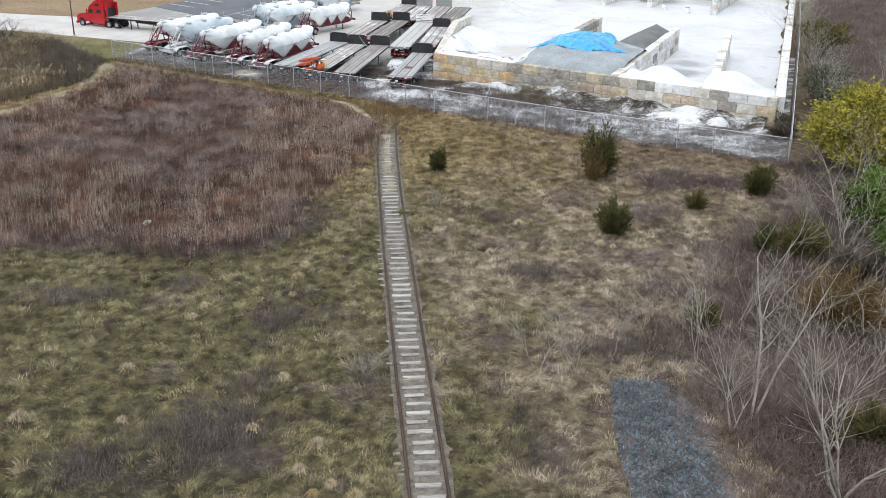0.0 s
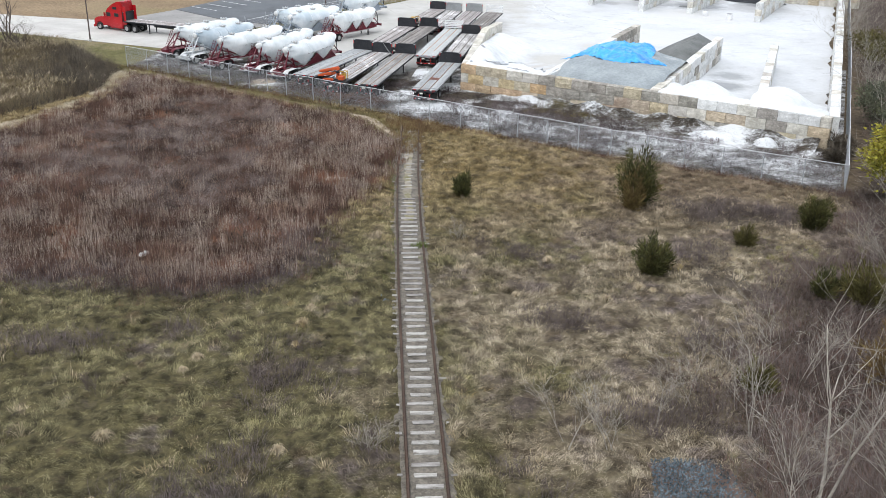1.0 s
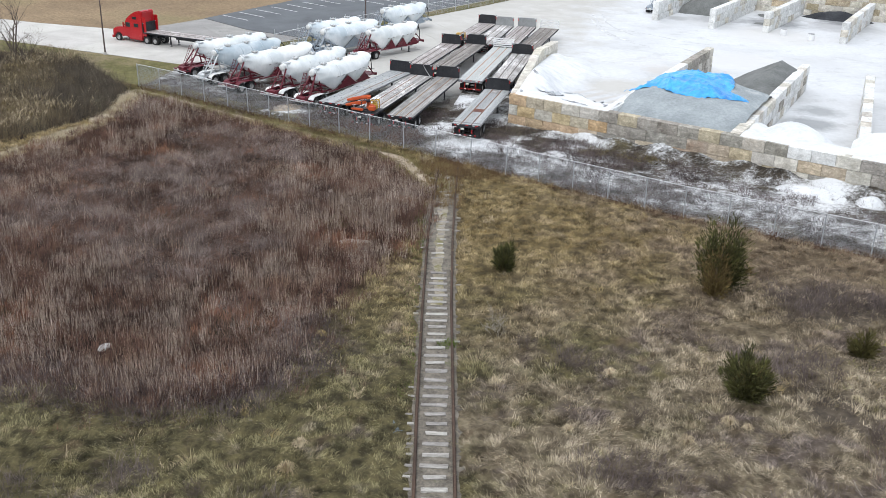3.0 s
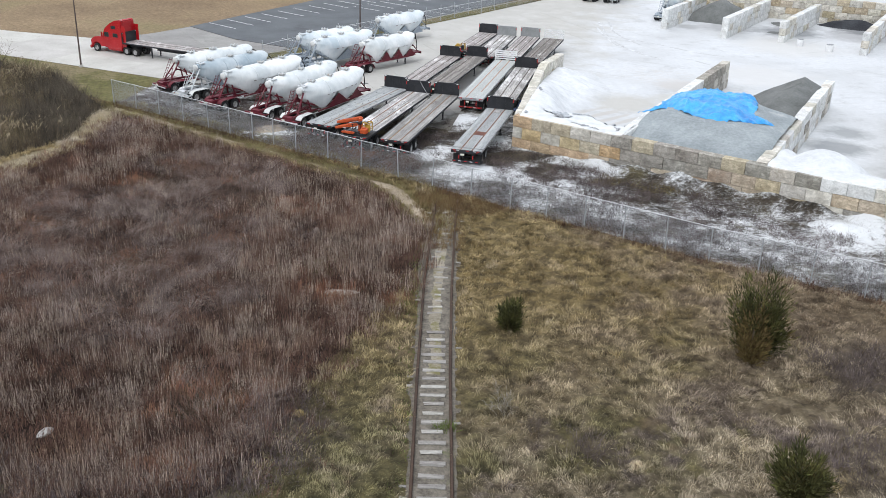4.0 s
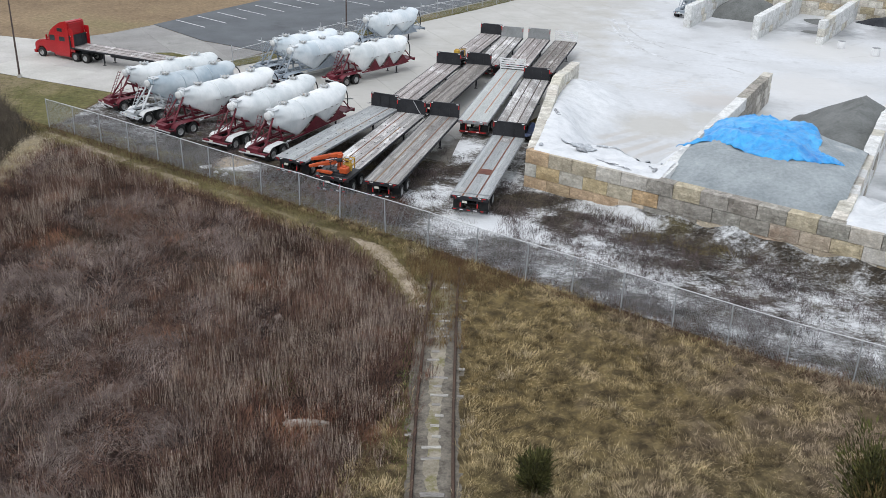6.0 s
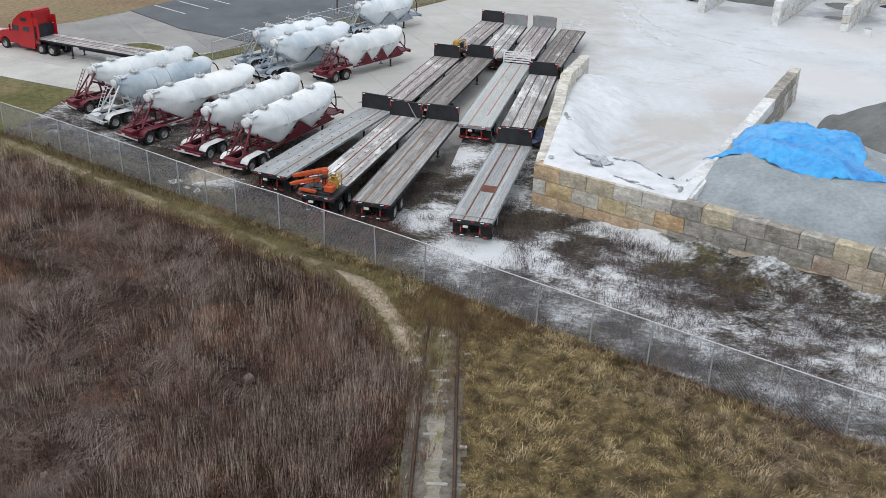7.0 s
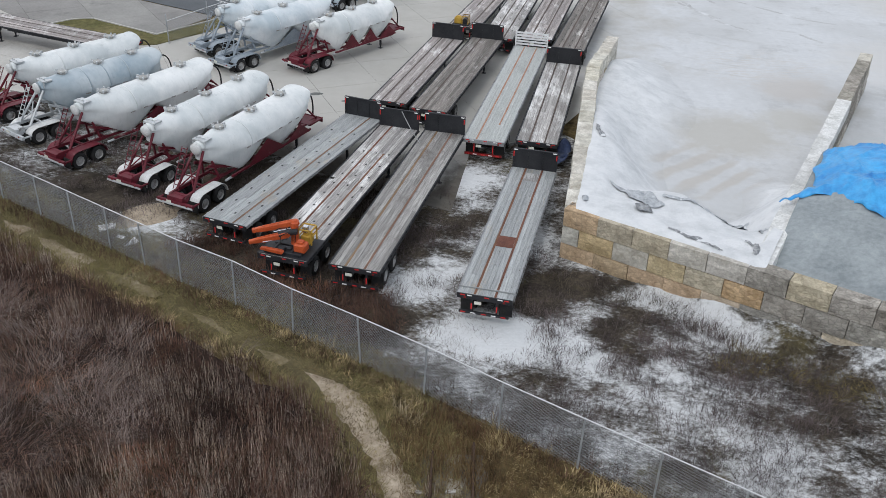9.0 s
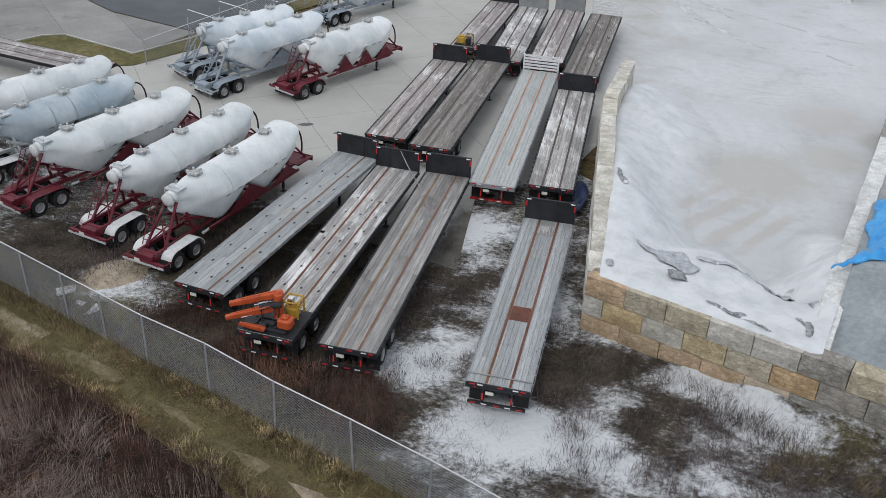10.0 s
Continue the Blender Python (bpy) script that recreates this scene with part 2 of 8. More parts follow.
WHITE_STEEL = surface("white_painted_steel", (0.6, 0.6, 0.6), (0.78, 0.78, 0.78), 1.2, 14, 0.5, stain=(0.4, 0.35, 0.3), stain_at=0.68)
SIDE_ALU = surface("side_rail_aluminium", (0.2, 0.205, 0.21), (0.4, 0.41, 0.42), 1.2, 14, 0.5, 0.4, stain=(0.1, 0.08, 0.07), stain_at=0.58)
RED_STEEL = surface("red_bumper_paint", (0.14, 0.008, 0.008), (0.24, 0.02, 0.02), 1.5, 14, 0.5)
MAROON = surface("maroon_frame_paint", (0.075, 0.008, 0.014), (0.165, 0.02, 0.034), 1.2, 12, 0.5, stain=(0.24, 0.17, 0.16), stain_at=0.6, stain_scale=1.1)
BLUE_FRAME = surface("pale_blue_frame_paint", (0.2, 0.24, 0.28), (0.34, 0.38, 0.42), 1.2, 12, 0.5, stain=(0.14, 0.12, 0.1), stain_at=0.62)
SILVER_FRAME = surface("silver_frame_paint", (0.42, 0.44, 0.45), (0.62, 0.64, 0.65), 1.2, 12, 0.45, 0.2, stain=(0.15, 0.14, 0.13), stain_at=0.62)


def tank_paint(name, dark, light, grime):
    """Faded tank paint: broad fading, cloudy smudges, run-off streaks and dust on what faces up."""
    m, nt, bsdf = nodes_of(name)
    v = coords(nt, "object")
    fade = noise_tex(nt, v, 0.45, 5, 0.6)
    col = mix(nt, ramp(nt, fade, [(0.36, 0.0), (0.64, 1.0)]), dark, light)
    streak = noise_tex(nt, coords(nt, "object", (1, 2.4, 0.35)), 2.2, 7, 0.7)
    col = mix(nt, ramp(nt, streak, [(0.54, 0.0), (0.74, 0.3)]), col, grime)
    smudge = noise_tex(nt, v, 1.1, 9, 0.72)
    col = mix(nt, ramp(nt, smudge, [(0.56, 0.0), (0.72, 0.2)]), col, mix(nt, fade, grime, dark))
    col = mix(nt, ramp(nt, noise_tex(nt, v, 6, 6, 0.75), [(0.66, 0.0), (0.74, 0.6)]), col, (0.3, 0.25, 0.2))
    finish(nt, bsdf, col, ramp(nt, smudge, [(0.35, 0.26), (0.65, 0.45)]), 0, math_node(nt, "ADD", fade, math_node(nt, "MULTIPLY", smudge, 0.15)), 0.14, 0.1, 0.5)
    return m


TANK_WHITE = tank_paint("white_tank_paint", (0.55, 0.585, 0.59), (0.8, 0.81, 0.8), (0.4, 0.4, 0.38))
TANK_BLUE = tank_paint("blue_grey_tank_paint", (0.28, 0.35, 0.4), (0.48, 0.53, 0.555), (0.24, 0.26, 0.27))
TANK_PALE = tank_paint("pale_blue_tank_paint", (0.47, 0.54, 0.58), (0.74, 0.77, 0.785), (0.36, 0.37, 0.36))
RUBBER = surface("tyre_rubber", (0.012, 0.012, 0.013), (0.035, 0.034, 0.033), 3, 20, 0.85)
RIM = surface("rim_steel", (0.26, 0.255, 0.25), (0.5, 0.495, 0.49), 3, 20, 0.5, 0.3, stain=(0.12, 0.095, 0.08), stain_at=0.54)
FENDER = surface("dusty_white_fender", (0.5, 0.5, 0.49), (0.72, 0.72, 0.71), 1.5, 12, 0.6, stain=(0.25, 0.2, 0.18), stain_at=0.62)
TRUCK_RED = surface("red_truck_paint", (0.3, 0.006, 0.01), (0.4, 0.012, 0.016), 0.6, 12, 0.25, spec=0.5)
GLASS_DARK = surface("dark_cab_glass", (0.012, 0.016, 0.02), (0.03, 0.036, 0.042), 0.6, 5, 0.08, spec=0.6)
CHROME = surface("chrome_trim", (0.6, 0.6, 0.62), (0.75, 0.75, 0.76), 2, 15, 0.2, 0.9)
ORANGE = surface("orange_machine_paint", (0.34, 0.05, 0.014), (0.6, 0.115, 0.035), 1.5, 10, 0.5, stain=(0.1, 0.035, 0.02), stain_at=0.56, stain_scale=1.6)
YELLOW = surface("yellow_machine_paint", (0.35, 0.2, 0.03), (0.55, 0.35, 0.06), 2, 12, 0.55, stain=(0.12, 0.08, 0.04), stain_at=0.58)
TAPE_RED = surface("red_reflective_tape", (0.5, 0.02, 0.02), (0.65, 0.04, 0.04), 3, 15, 0.4)
TAPE_WHITE = surface("white_reflective_tape", (0.75, 0.75, 0.75), (0.9, 0.9, 0.9), 3, 15, 0.4)
PLATE = surface("pale_plate", (0.6, 0.6, 0.52), (0.72, 0.72, 0.64), 3, 15, 0.5)
LAMP_POLE = surface("brown_lamp_pole", (0.06, 0.045, 0.04), (0.12, 0.09, 0.08), 3, 15, 0.6)

STALK = surface("pale_weed_stalk", (0.31, 0.238, 0.19), (0.63, 0.52, 0.43), 0.2, 1.2, 0.95, bump=0, place="world", island=0.25, stain=(0.46, 0.3, 0.21), stain_at=0.55, stain_scale=0.13)
BAND_GRASS = surface("short_band_grass", (0.12, 0.105, 0.04), (0.33, 0.28, 0.13), 0.5, 1.5, 0.95, bump=0, place="world", island=0.25, stain=(0.36, 0.3, 0.2), stain_at=0.58, stain_scale=0.4)
PALE_STRAW = surface("pale_upright_straw", (0.38, 0.315, 0.235), (0.66, 0.575, 0.455), 0.15, 1.5, 0.95, bump=0, place="world", island=0.35, stain=(0.36, 0.27, 0.12), stain_at=0.52, stain_scale=0.12)
GRASS_TRACK = surface("worn_grass", (0.07, 0.06, 0.03), (0.19, 0.155, 0.08), 0.7, 6, 0.95, bump=0.6, dist=0.06, place="world", stain=(0.3, 0.25, 0.18), stain_at=0.66, stain_scale=0.45)
WEED = surface("purple_brown_weed", (0.041, 0.023, 0.0175), (0.19, 0.108, 0.078), 0.35, 1.3, 0.95, bump=0, place="world", island=0.25, stain=(0.25, 0.125, 0.08), stain_at=0.55, stain_scale=0.2)
LODGED = surface("lodged_grey_weed", (0.09, 0.066, 0.058), (0.3, 0.235, 0.205), 0.3, 1.2, 0.95, bump=0, place="world", island=0.25)
GRASS_TAN = surface("tan_field_grass", (0.2, 0.157, 0.1), (0.57, 0.465, 0.315), 0.5, 1.8, 0.95, bump=0, place="world", island=0.4, stain=(0.32, 0.235, 0.1), stain_at=0.52, stain_scale=0.12)
TWIGGY = surface("grey_brown_brush", (0.075, 0.057, 0.05), (0.225, 0.18, 0.16), 0.3, 2, 0.95, bump=0, place="world", island=0.35)
REED = surface("tan_reed", (0.11, 0.082, 0.05), (0.31, 0.245, 0.155), 0.3, 1.5, 0.95, bump=0, place="world", island=0.3, stain=(0.1, 0.075, 0.055), stain_at=0.55, stain_scale=0.25)
PURPLE_BRUSH = surface("dark_purple_brush", (0.055, 0.042, 0.042), (0.17, 0.135, 0.13), 0.4, 2, 0.95, bump=0, place="world", island=0.4)
DARK_WEED = surface("dark_dead_weed", (0.05, 0.042, 0.034), (0.16, 0.132, 0.098), 0.4, 2, 0.95, bump=0, place="world", island=0.4, stain=(0.1, 0.1, 0.04), stain_at=0.6, stain_scale=0.2)
CEDAR = surface("cedar_foliage", (0.014, 0.017, 0.006), (0.125, 0.12, 0.038), 0.9, 4, 0.9, bump=0, place="world", island=0.4, stain=(0.15, 0.105, 0.04), stain_at=0.56, stain_scale=0.7)
OLIVE_LEAF = surface("olive_brown_foliage", (0.05, 0.045, 0.014), (0.14, 0.12, 0.04), 0.7, 4, 0.9, bump=0, place="world", island=0.4)
YELLOW_PINE = surface("yellow_green_needles", (0.1, 0.105, 0.02), (0.4, 0.34, 0.045), 0.5, 3, 0.85, bump=0, place="world", island=0.35)
GREEN_PINE = surface("green_needles", (0.04, 0.075, 0.015), (0.13, 0.19, 0.04), 0.5, 3, 0.85, bump=0, place="world", island=0.35)
GREY_PINE = surface("grey_green_needles", (0.055, 0.065, 0.045), (0.15, 0.15, 0.095), 0.5, 3, 0.9, bump=0, place="world", island=0.35, stain=(0.15, 0.16, 0.04), stain_at=0.58, stain_scale=0.4)
BARK = surface("grey_bark", (0.17, 0.148, 0.122), (0.42, 0.38, 0.325), 1.5, 12, 0.9, place="world", island=0.25)
DARK_BARK = surface("dark_bark", (0.06, 0.045, 0.035), (0.14, 0.11, 0.09), 1.5, 12, 0.9, place="world")
ROCK_BROWN = surface("brown_boulder", (0.16, 0.125, 0.11), (0.3, 0.25, 0.225), 1.5, 8, 0.9, bump=0.6, dist=0.05)
ROCK = surface("pale_boulder", (0.34, 0.31, 0.27), (0.56, 0.53, 0.48), 1.5, 8, 0.9, bump=0.6, dist=0.05)


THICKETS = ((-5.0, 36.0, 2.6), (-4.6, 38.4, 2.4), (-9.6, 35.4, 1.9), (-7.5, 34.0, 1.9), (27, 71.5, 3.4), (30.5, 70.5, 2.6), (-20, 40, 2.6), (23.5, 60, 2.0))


def field_colour(nt, v):
    """The field's growth from place to place: olive, straw, grey dead stems, gold by the fence, leaf litter in the wood."""
    sep = nt.nodes.new("ShaderNodeSeparateXYZ")
    link(nt, v, sep.inputs[0])
    x, y = sep.outputs[0], sep.outputs[1]
    clump, mid, broad = noise_tex(nt, v, 1.3, 5, 0.62), noise_tex(nt, v, 0.3, 6, 0.62), noise_tex(nt, v, 0.1, 6, 0.62)

    def times(a, k):
        return math_node(nt, "MULTIPLY", a, k)

    def plus(*terms):
        out = terms[0]
        for t in terms[1:]:
            out = math_node(nt, "ADD", out, t)
        return out

    shade = ramp(nt, clump, [(0.36, 0.0), (0.64, 1.0)])
    olive = mix(nt, shade, (0.062, 0.056, 0.026), (0.33, 0.285, 0.13))
    tan = mix(nt, shade, (0.155, 0.12, 0.076), (0.58, 0.475, 0.32))
    grey = mix(nt, shade, (0.13, 0.098, 0.09), (0.32, 0.252, 0.225))
    gold = mix(nt, shade, (0.125, 0.09, 0.038), (0.54, 0.4, 0.175))
    rust = mix(nt, shade, (0.15, 0.105, 0.068), (0.44, 0.33, 0.22))
    litter = mix(nt, shade, (0.085, 0.06, 0.05), (0.21, 0.155, 0.13))
    col = mix(nt, ramp(nt, plus(times(broad, 0.9), times(mid, 0.7), times(x, 0.016)), [(0.86, 0.0), (1.08, 1.0)]), olive, tan)
    col = mix(nt, ramp(nt, plus(noise_tex(nt, v, 0.19, 7, 0.66), times(x, 0.0022)), [(0.56, 0.0), (0.64, 0.85)]), col, grey)
    col = mix(nt, ramp(nt, noise_tex(nt, v, 0.42, 7, 0.68), [(0.59, 0.0), (0.68, 0.75)]), col, mix(nt, shade, (0.15, 0.135, 0.04), (0.38, 0.325, 0.13)))
    col = mix(nt, ramp(nt, noise_tex(nt, v, 0.55, 8, 0.7), [(0.62, 0.0), (0.72, 0.7)]), col, (0.52, 0.43, 0.29))
    col = mix(nt, ramp(nt, noise_tex(nt, v, 0.75, 7, 0.66), [(0.57, 0.0), (0.66, 0.7)]), col, mix(nt, shade, (0.12, 0.082, 0.05), (0.26, 0.185, 0.11)))
    north = ramp(nt, plus(times(y, 0.01), times(mid, 0.14)), [(0.7, 0.0), (0.86, 1.0)])
    far = mix(nt, ramp(nt, plus(times(x, 0.02), times(mid, 0.8)), [(0.66, 0.0), (0.86, 0.9)]), gold, rust)
    col = mix(nt, north, col, far)
    # the wood's edge runs north-east to the corner of the yard
    line = math_node(nt, "MINIMUM", plus(times(y, 0.75), -16.0), plus(times(y, 0.46), 3.9))
    line = math_node(nt, "MAXIMUM", line, 18.6)
    deep = plus(math_node(nt, "SUBTRACT", x, line), times(noise_tex(nt, v, 0.35, 7, 0.65), 9.0))
    return mix(nt, ramp(nt, times(deep, 0.05), [(0.2, 0.0), (0.38, 0.95)]), col, litter)


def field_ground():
    """Thatch and soil under grass, in the growth's colours darkened for shade between blades."""
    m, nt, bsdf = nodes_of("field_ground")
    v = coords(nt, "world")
    # two thirds near-black, standing for the shade in gaps between tufts
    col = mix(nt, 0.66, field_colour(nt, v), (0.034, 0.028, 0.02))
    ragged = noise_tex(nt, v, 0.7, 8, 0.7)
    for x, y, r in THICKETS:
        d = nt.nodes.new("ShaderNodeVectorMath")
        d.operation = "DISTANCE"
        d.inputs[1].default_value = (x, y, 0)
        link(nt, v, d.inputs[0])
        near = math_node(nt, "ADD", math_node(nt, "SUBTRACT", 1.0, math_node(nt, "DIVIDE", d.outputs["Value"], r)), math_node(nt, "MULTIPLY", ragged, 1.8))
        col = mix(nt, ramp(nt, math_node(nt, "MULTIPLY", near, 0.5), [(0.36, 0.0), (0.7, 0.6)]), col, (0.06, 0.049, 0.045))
    fine = noise_tex(nt, v, 4.0, 8, 0.75)
    col = mix(nt, 1.0, col, ramp(nt, fine, [(0.3, 0.6), (0.7, 1.4)]), "MULTIPLY")
    finish(nt, bsdf, col, 0.95, 0, fine, 1.0, 0.15, 0.1)
    return m


def field_blades():
    m, nt, bsdf = nodes_of("field_blades")
    col = field_colour(nt, coords(nt, "world"))
    g = nt.nodes.new("ShaderNodeNewGeometry")
    h = nt.nodes.new("ShaderNodeHueSaturation")
    link(nt, math_node(nt, "ADD", math_node(nt, "MULTIPLY", g.outputs["Random Per Island"], 0.5), 0.75), h.inputs["Value"])
    h.inputs["Saturation"].default_value = 0.84
    link(nt, col, h.inputs["Color"])
    finish(nt, bsdf, h.outputs[0], 0.95, spec=0.1)
    return m


def strip_ground():
    """Dark weedy soil with drifts of white powder."""
    m, nt, bsdf = nodes_of("powdery_soil")
    v = coords(nt, "world")
    soil = mix(nt, ramp(nt, noise_tex(nt, v, 0.5, 8, 0.7), [(0.35, 0.0), (0.65, 1.0)]), (0.026, 0.022, 0.018), (0.085, 0.07, 0.054))
    soil = mix(nt, ramp(nt, noise_tex(nt, v, 0.22, 6, 0.6), [(0.55, 0.0), (0.68, 1.0)]), soil, (0.1, 0.085, 0.042))
    along = coords(nt, "world")
    along.node.inputs["Rotation"].default_value = (0, 0, radians(33))
    along.node.inputs["Scale"].default_value = (0.8, 1.1, 1)
    drift = noise_tex(nt, along, 0.5, 9, 0.66)
    fine = noise_tex(nt, along, 4.4, 8, 0.8)
    soil = mix(nt, 1.0, soil, ramp(nt, noise_tex(nt, v, 5.5, 8, 0.75), [(0.32, 0.45), (0.68, 1.6)]), "MULTIPLY")
    total = math_node(nt, "ADD", math_node(nt, "MULTIPLY", drift, 0.55), math_node(nt, "MULTIPLY", fine, 0.45))
    # Negative spots bare the soil; those under trailers darken it for their shade too.
    spots = None
    g = nt.nodes.new("ShaderNodeNewGeometry")
    for x, y, r, w in ((6.4, 102.2, 3.0, 0.3), (8.6, 102.6, 2.6, 0.24), (10.6, 101.0, 2.0, 0.16), (3.2, 106.2, 2.0, 0.2), (2.2, 103.2, 2.4, -0.12), (-1.5, 105.4, 3.6, -0.34), (-5.6, 108.0, 3.6, -0.34), (1.2, 103.6, 2.4, -0.2), (-14.5, 114.5, 5.0, -0.2), (0.5, 112, 6.0, -0.2), (-6, 116, 6, -0.2), (9.2, 104.6, 1.6, -0.25), (15.2, 105.7, 2.0, 0.24), (17.0, 103.9, 1.9, 0.24), (18.6, 102.4, 1.6, 0.18), (13.2, 101.6, 2.2, -0.06), (19.2, 100.6, 2.4, -0.1), (22.0, 99.6, 2.4, -0.04), (12.5, 100.5, 3.6, 0.06), (14.8, 97.8, 3.4, 0.1), (17.2, 94.8, 2.8, 0.12), (16.9, 102.8, 1.8, 0.2), (12.3, 103.1, 1.2, -0.1),
                       (24.5, 100.0, 2.2, 0.12), (25, 90.5, 5, 0.08), (30, 87, 5, 0.08), (36, 83.5, 4, 0.08), (34, 91, 4.0, 0.2), (-10.8, 112.3, 3.0, 0.14), (6.3, 118, 3.0, 0.2), (8.7, 111, 3.2, 0.12), (4.5, 107.5, 2.4, 0.14), (11.3, 106.8, 2.2, -0.16), (9.2, 106.3, 1.8, -0.14), (14.2, 104.4, 1.6, -0.1), (20.2, 97.0, 2.6, -0.06)):
        d = nt.nodes.new("ShaderNodeVectorMath")
        d.operation = "DISTANCE"
        d.inputs[1].default_value = (x, y, 0)
        link(nt, g.outputs["Position"], d.inputs[0])
        one = math_node(nt, "MULTIPLY", math_node(nt, "SUBTRACT", 1.0, math_node(nt, "DIVIDE", d.outputs["Value"], r), True), w)
        spots = one if spots is None else math_node(nt, "ADD", spots, one)
    total = math_node(nt, "ADD", total, spots)
    white = ramp(nt, total, [(0.46, 0.0), (0.51, 0.24), (0.56, 0.7), (0.61, 1.0)])
    col = mix(nt, white, soil, mix(nt, fine, (0.46, 0.47, 0.475), (0.84, 0.85, 0.86)))
    finish(nt, bsdf, col, 0.95, 0, fine, 0.8, 0.08, 0.1)
    return m


def bay_floor(name="powdered_yard", heaped=False):
    """Concrete yard under a coat of white powder, with damp patches and the marks of a loader's bucket and tyres."""
    m, nt, bsdf = nodes_of(name)
    v = coords(nt, "world")
    g = nt.nodes.new("ShaderNodeNewGeometry")
    fine = noise_tex(nt, v, 1.6, 9, 0.7)
    ragged = noise_tex(nt, v, 0.45, 9, 0.68)

    def spot(x, y, r):
        d = nt.nodes.new("ShaderNodeVectorMath")
        d.operation = "DISTANCE"
        d.inputs[1].default_value = (x, y, 0)
        link(nt, g.outputs["Position"], d.inputs[0])
        near = math_node(nt, "SUBTRACT", 1.0, math_node(nt, "DIVIDE", d.outputs["Value"], r))
        return math_node(nt, "MULTIPLY", math_node(nt, "ADD", near, math_node(nt, "MULTIPLY", ragged, 1.1)), 0.5), d.outputs["Value"]

    col = mix(nt, fine, (0.47, 0.48, 0.49), (0.66, 0.672, 0.685))
    col = mix(nt, ramp(nt, noise_tex(nt, v, 0.075, 6, 0.6), [(0.44, 0.0), (0.66, 0.9)]), col, (0.47, 0.475, 0.475))
    col = mix(nt, ramp(nt, noise_tex(nt, v, 0.3, 8, 0.7), [(0.56, 0.0), (0.64, 0.6)]), col, (0.43, 0.435, 0.44))
    # damp grey concrete where the powder has been scraped away
    for x, y, r, c in ((24.0, 126.0, 5.5, (0.46, 0.445, 0.41)), (29.5, 128.5, 3.4, (0.48, 0.47, 0.44)), (31.5, 135.0, 4.0, (0.49, 0.47, 0.45)), (34.0, 131.0, 2.4, (0.4, 0.39, 0.37)), (14.6, 122.0, 5.0, (0.6, 0.615, 0.625)), (43, 141, 9, (0.56, 0.555, 0.545)), (31.5, 121, 4.5, (0.34, 0.35, 0.355)), (36.0, 121.5, 4.0, (0.31, 0.32, 0.325)), (36.8, 107.5, 3.5, (0.38, 0.39, 0.4)), (47.5, 174, 5.5, (0.34, 0.34, 0.345)), (56, 172, 6.5, (0.22, 0.225, 0.23)), (58.5, 177.5, 4.5, (0.3, 0.3, 0.305)), (66, 170, 7.5, (0.36, 0.36, 0.365)), (68, 175, 5.5, (0.18, 0.185, 0.19)), (41.5, 174, 2.6, (0.36, 0.36, 0.36)), (40.5, 112, 3.8, (0.26, 0.27, 0.275)), (43.5, 117, 3.0, (0.3, 0.31, 0.315)), (52, 160, 10, (0.55, 0.545, 0.53))):
        near, _ = spot(x, y, r)
        col = mix(nt, ramp(nt, near, [(0.34, 0.0), (0.56, 0.85)]), col, c)
    # comb-like bucket marks
    w = coords(nt, "world", (1, 1, 1))
    w.node.inputs["Rotation"].default_value = (0, 0, radians(46))
    comb = nt.nodes.new("ShaderNodeTexWave")
    comb.inputs["Scale"].default_value, comb.inputs["Distortion"].default_value, comb.inputs["Detail"].default_value = 0.2, 5.0, 3.0
    link(nt, w, comb.inputs["Vector"])
    near, _ = spot(20.8, 120.2, 4.6)
    mark = math_node(nt, "MULTIPLY", ramp(nt, near, [(0.3, 0.0), (0.5, 1.0)]), ramp(nt, comb.outputs["Fac"], [(0.3, 0.05), (0.8, 0.6)]))
    col = mix(nt, mark, col, (0.44, 0.405, 0.36))
    # fine wheel ripples further in
    near, _ = spot(30, 139.5, 6.5)
    thin = noise_tex(nt, coords(nt, "world", (0.6, 2.2, 1)), 1.4, 6, 0.7)
    col = mix(nt, math_node(nt, "MULTIPLY", ramp(nt, near, [(0.3, 0.0), (0.55, 0.8)]), ramp(nt, thin, [(0.48, 0.0), (0.6, 1.0)])), col, (0.52, 0.5, 0.475))
    # curved tyre marks sweeping across the yard
    _, far = spot(46, 176, 10)
    rings = math_node(nt, "FRACT", math_node(nt, "MULTIPLY", math_node(nt, "ADD", far, math_node(nt, "MULTIPLY", ragged, 1.2)), 0.42))
    line = math_node(nt, "MULTIPLY", ramp(nt, rings, [(0.0, 1.0), (0.12, 1.0), (0.2, 0.0)]), ramp(nt, noise_tex(nt, v, 0.16, 5, 0.6), [(0.52, 0.0), (0.66, 0.45)]))
    col = mix(nt, line, col, (0.42, 0.42, 0.41))
    if not heaped:
        # bare concrete shows through towards the trailers
        side = nt.nodes.new("ShaderNodeSeparateXYZ")
        link(nt, v, side.inputs[0])
        edge = math_node(nt, "SUBTRACT", side.outputs[0], math_node(nt, "ADD", math_node(nt, "MULTIPLY", side.outputs[1], 0.3), -23.1))
        edge = math_node(nt, "ADD", math_node(nt, "MULTIPLY", edge, 0.045), math_node(nt, "MULTIPLY", noise_tex(nt, v, 0.22, 8, 0.65), 1.3))
        dirt = mix(nt, fine, (0.05, 0.042, 0.033), (0.15, 0.135, 0.115))
        slab = mix(nt, ramp(nt, ragged, [(0.3, 0.0), (0.7, 1.0)]), (0.46, 0.45, 0.42), (0.41, 0.395, 0.365))
        col = mix(nt, ramp(nt, edge, [(0.42, 0.0), (0.86, 1.0)]), slab, col)
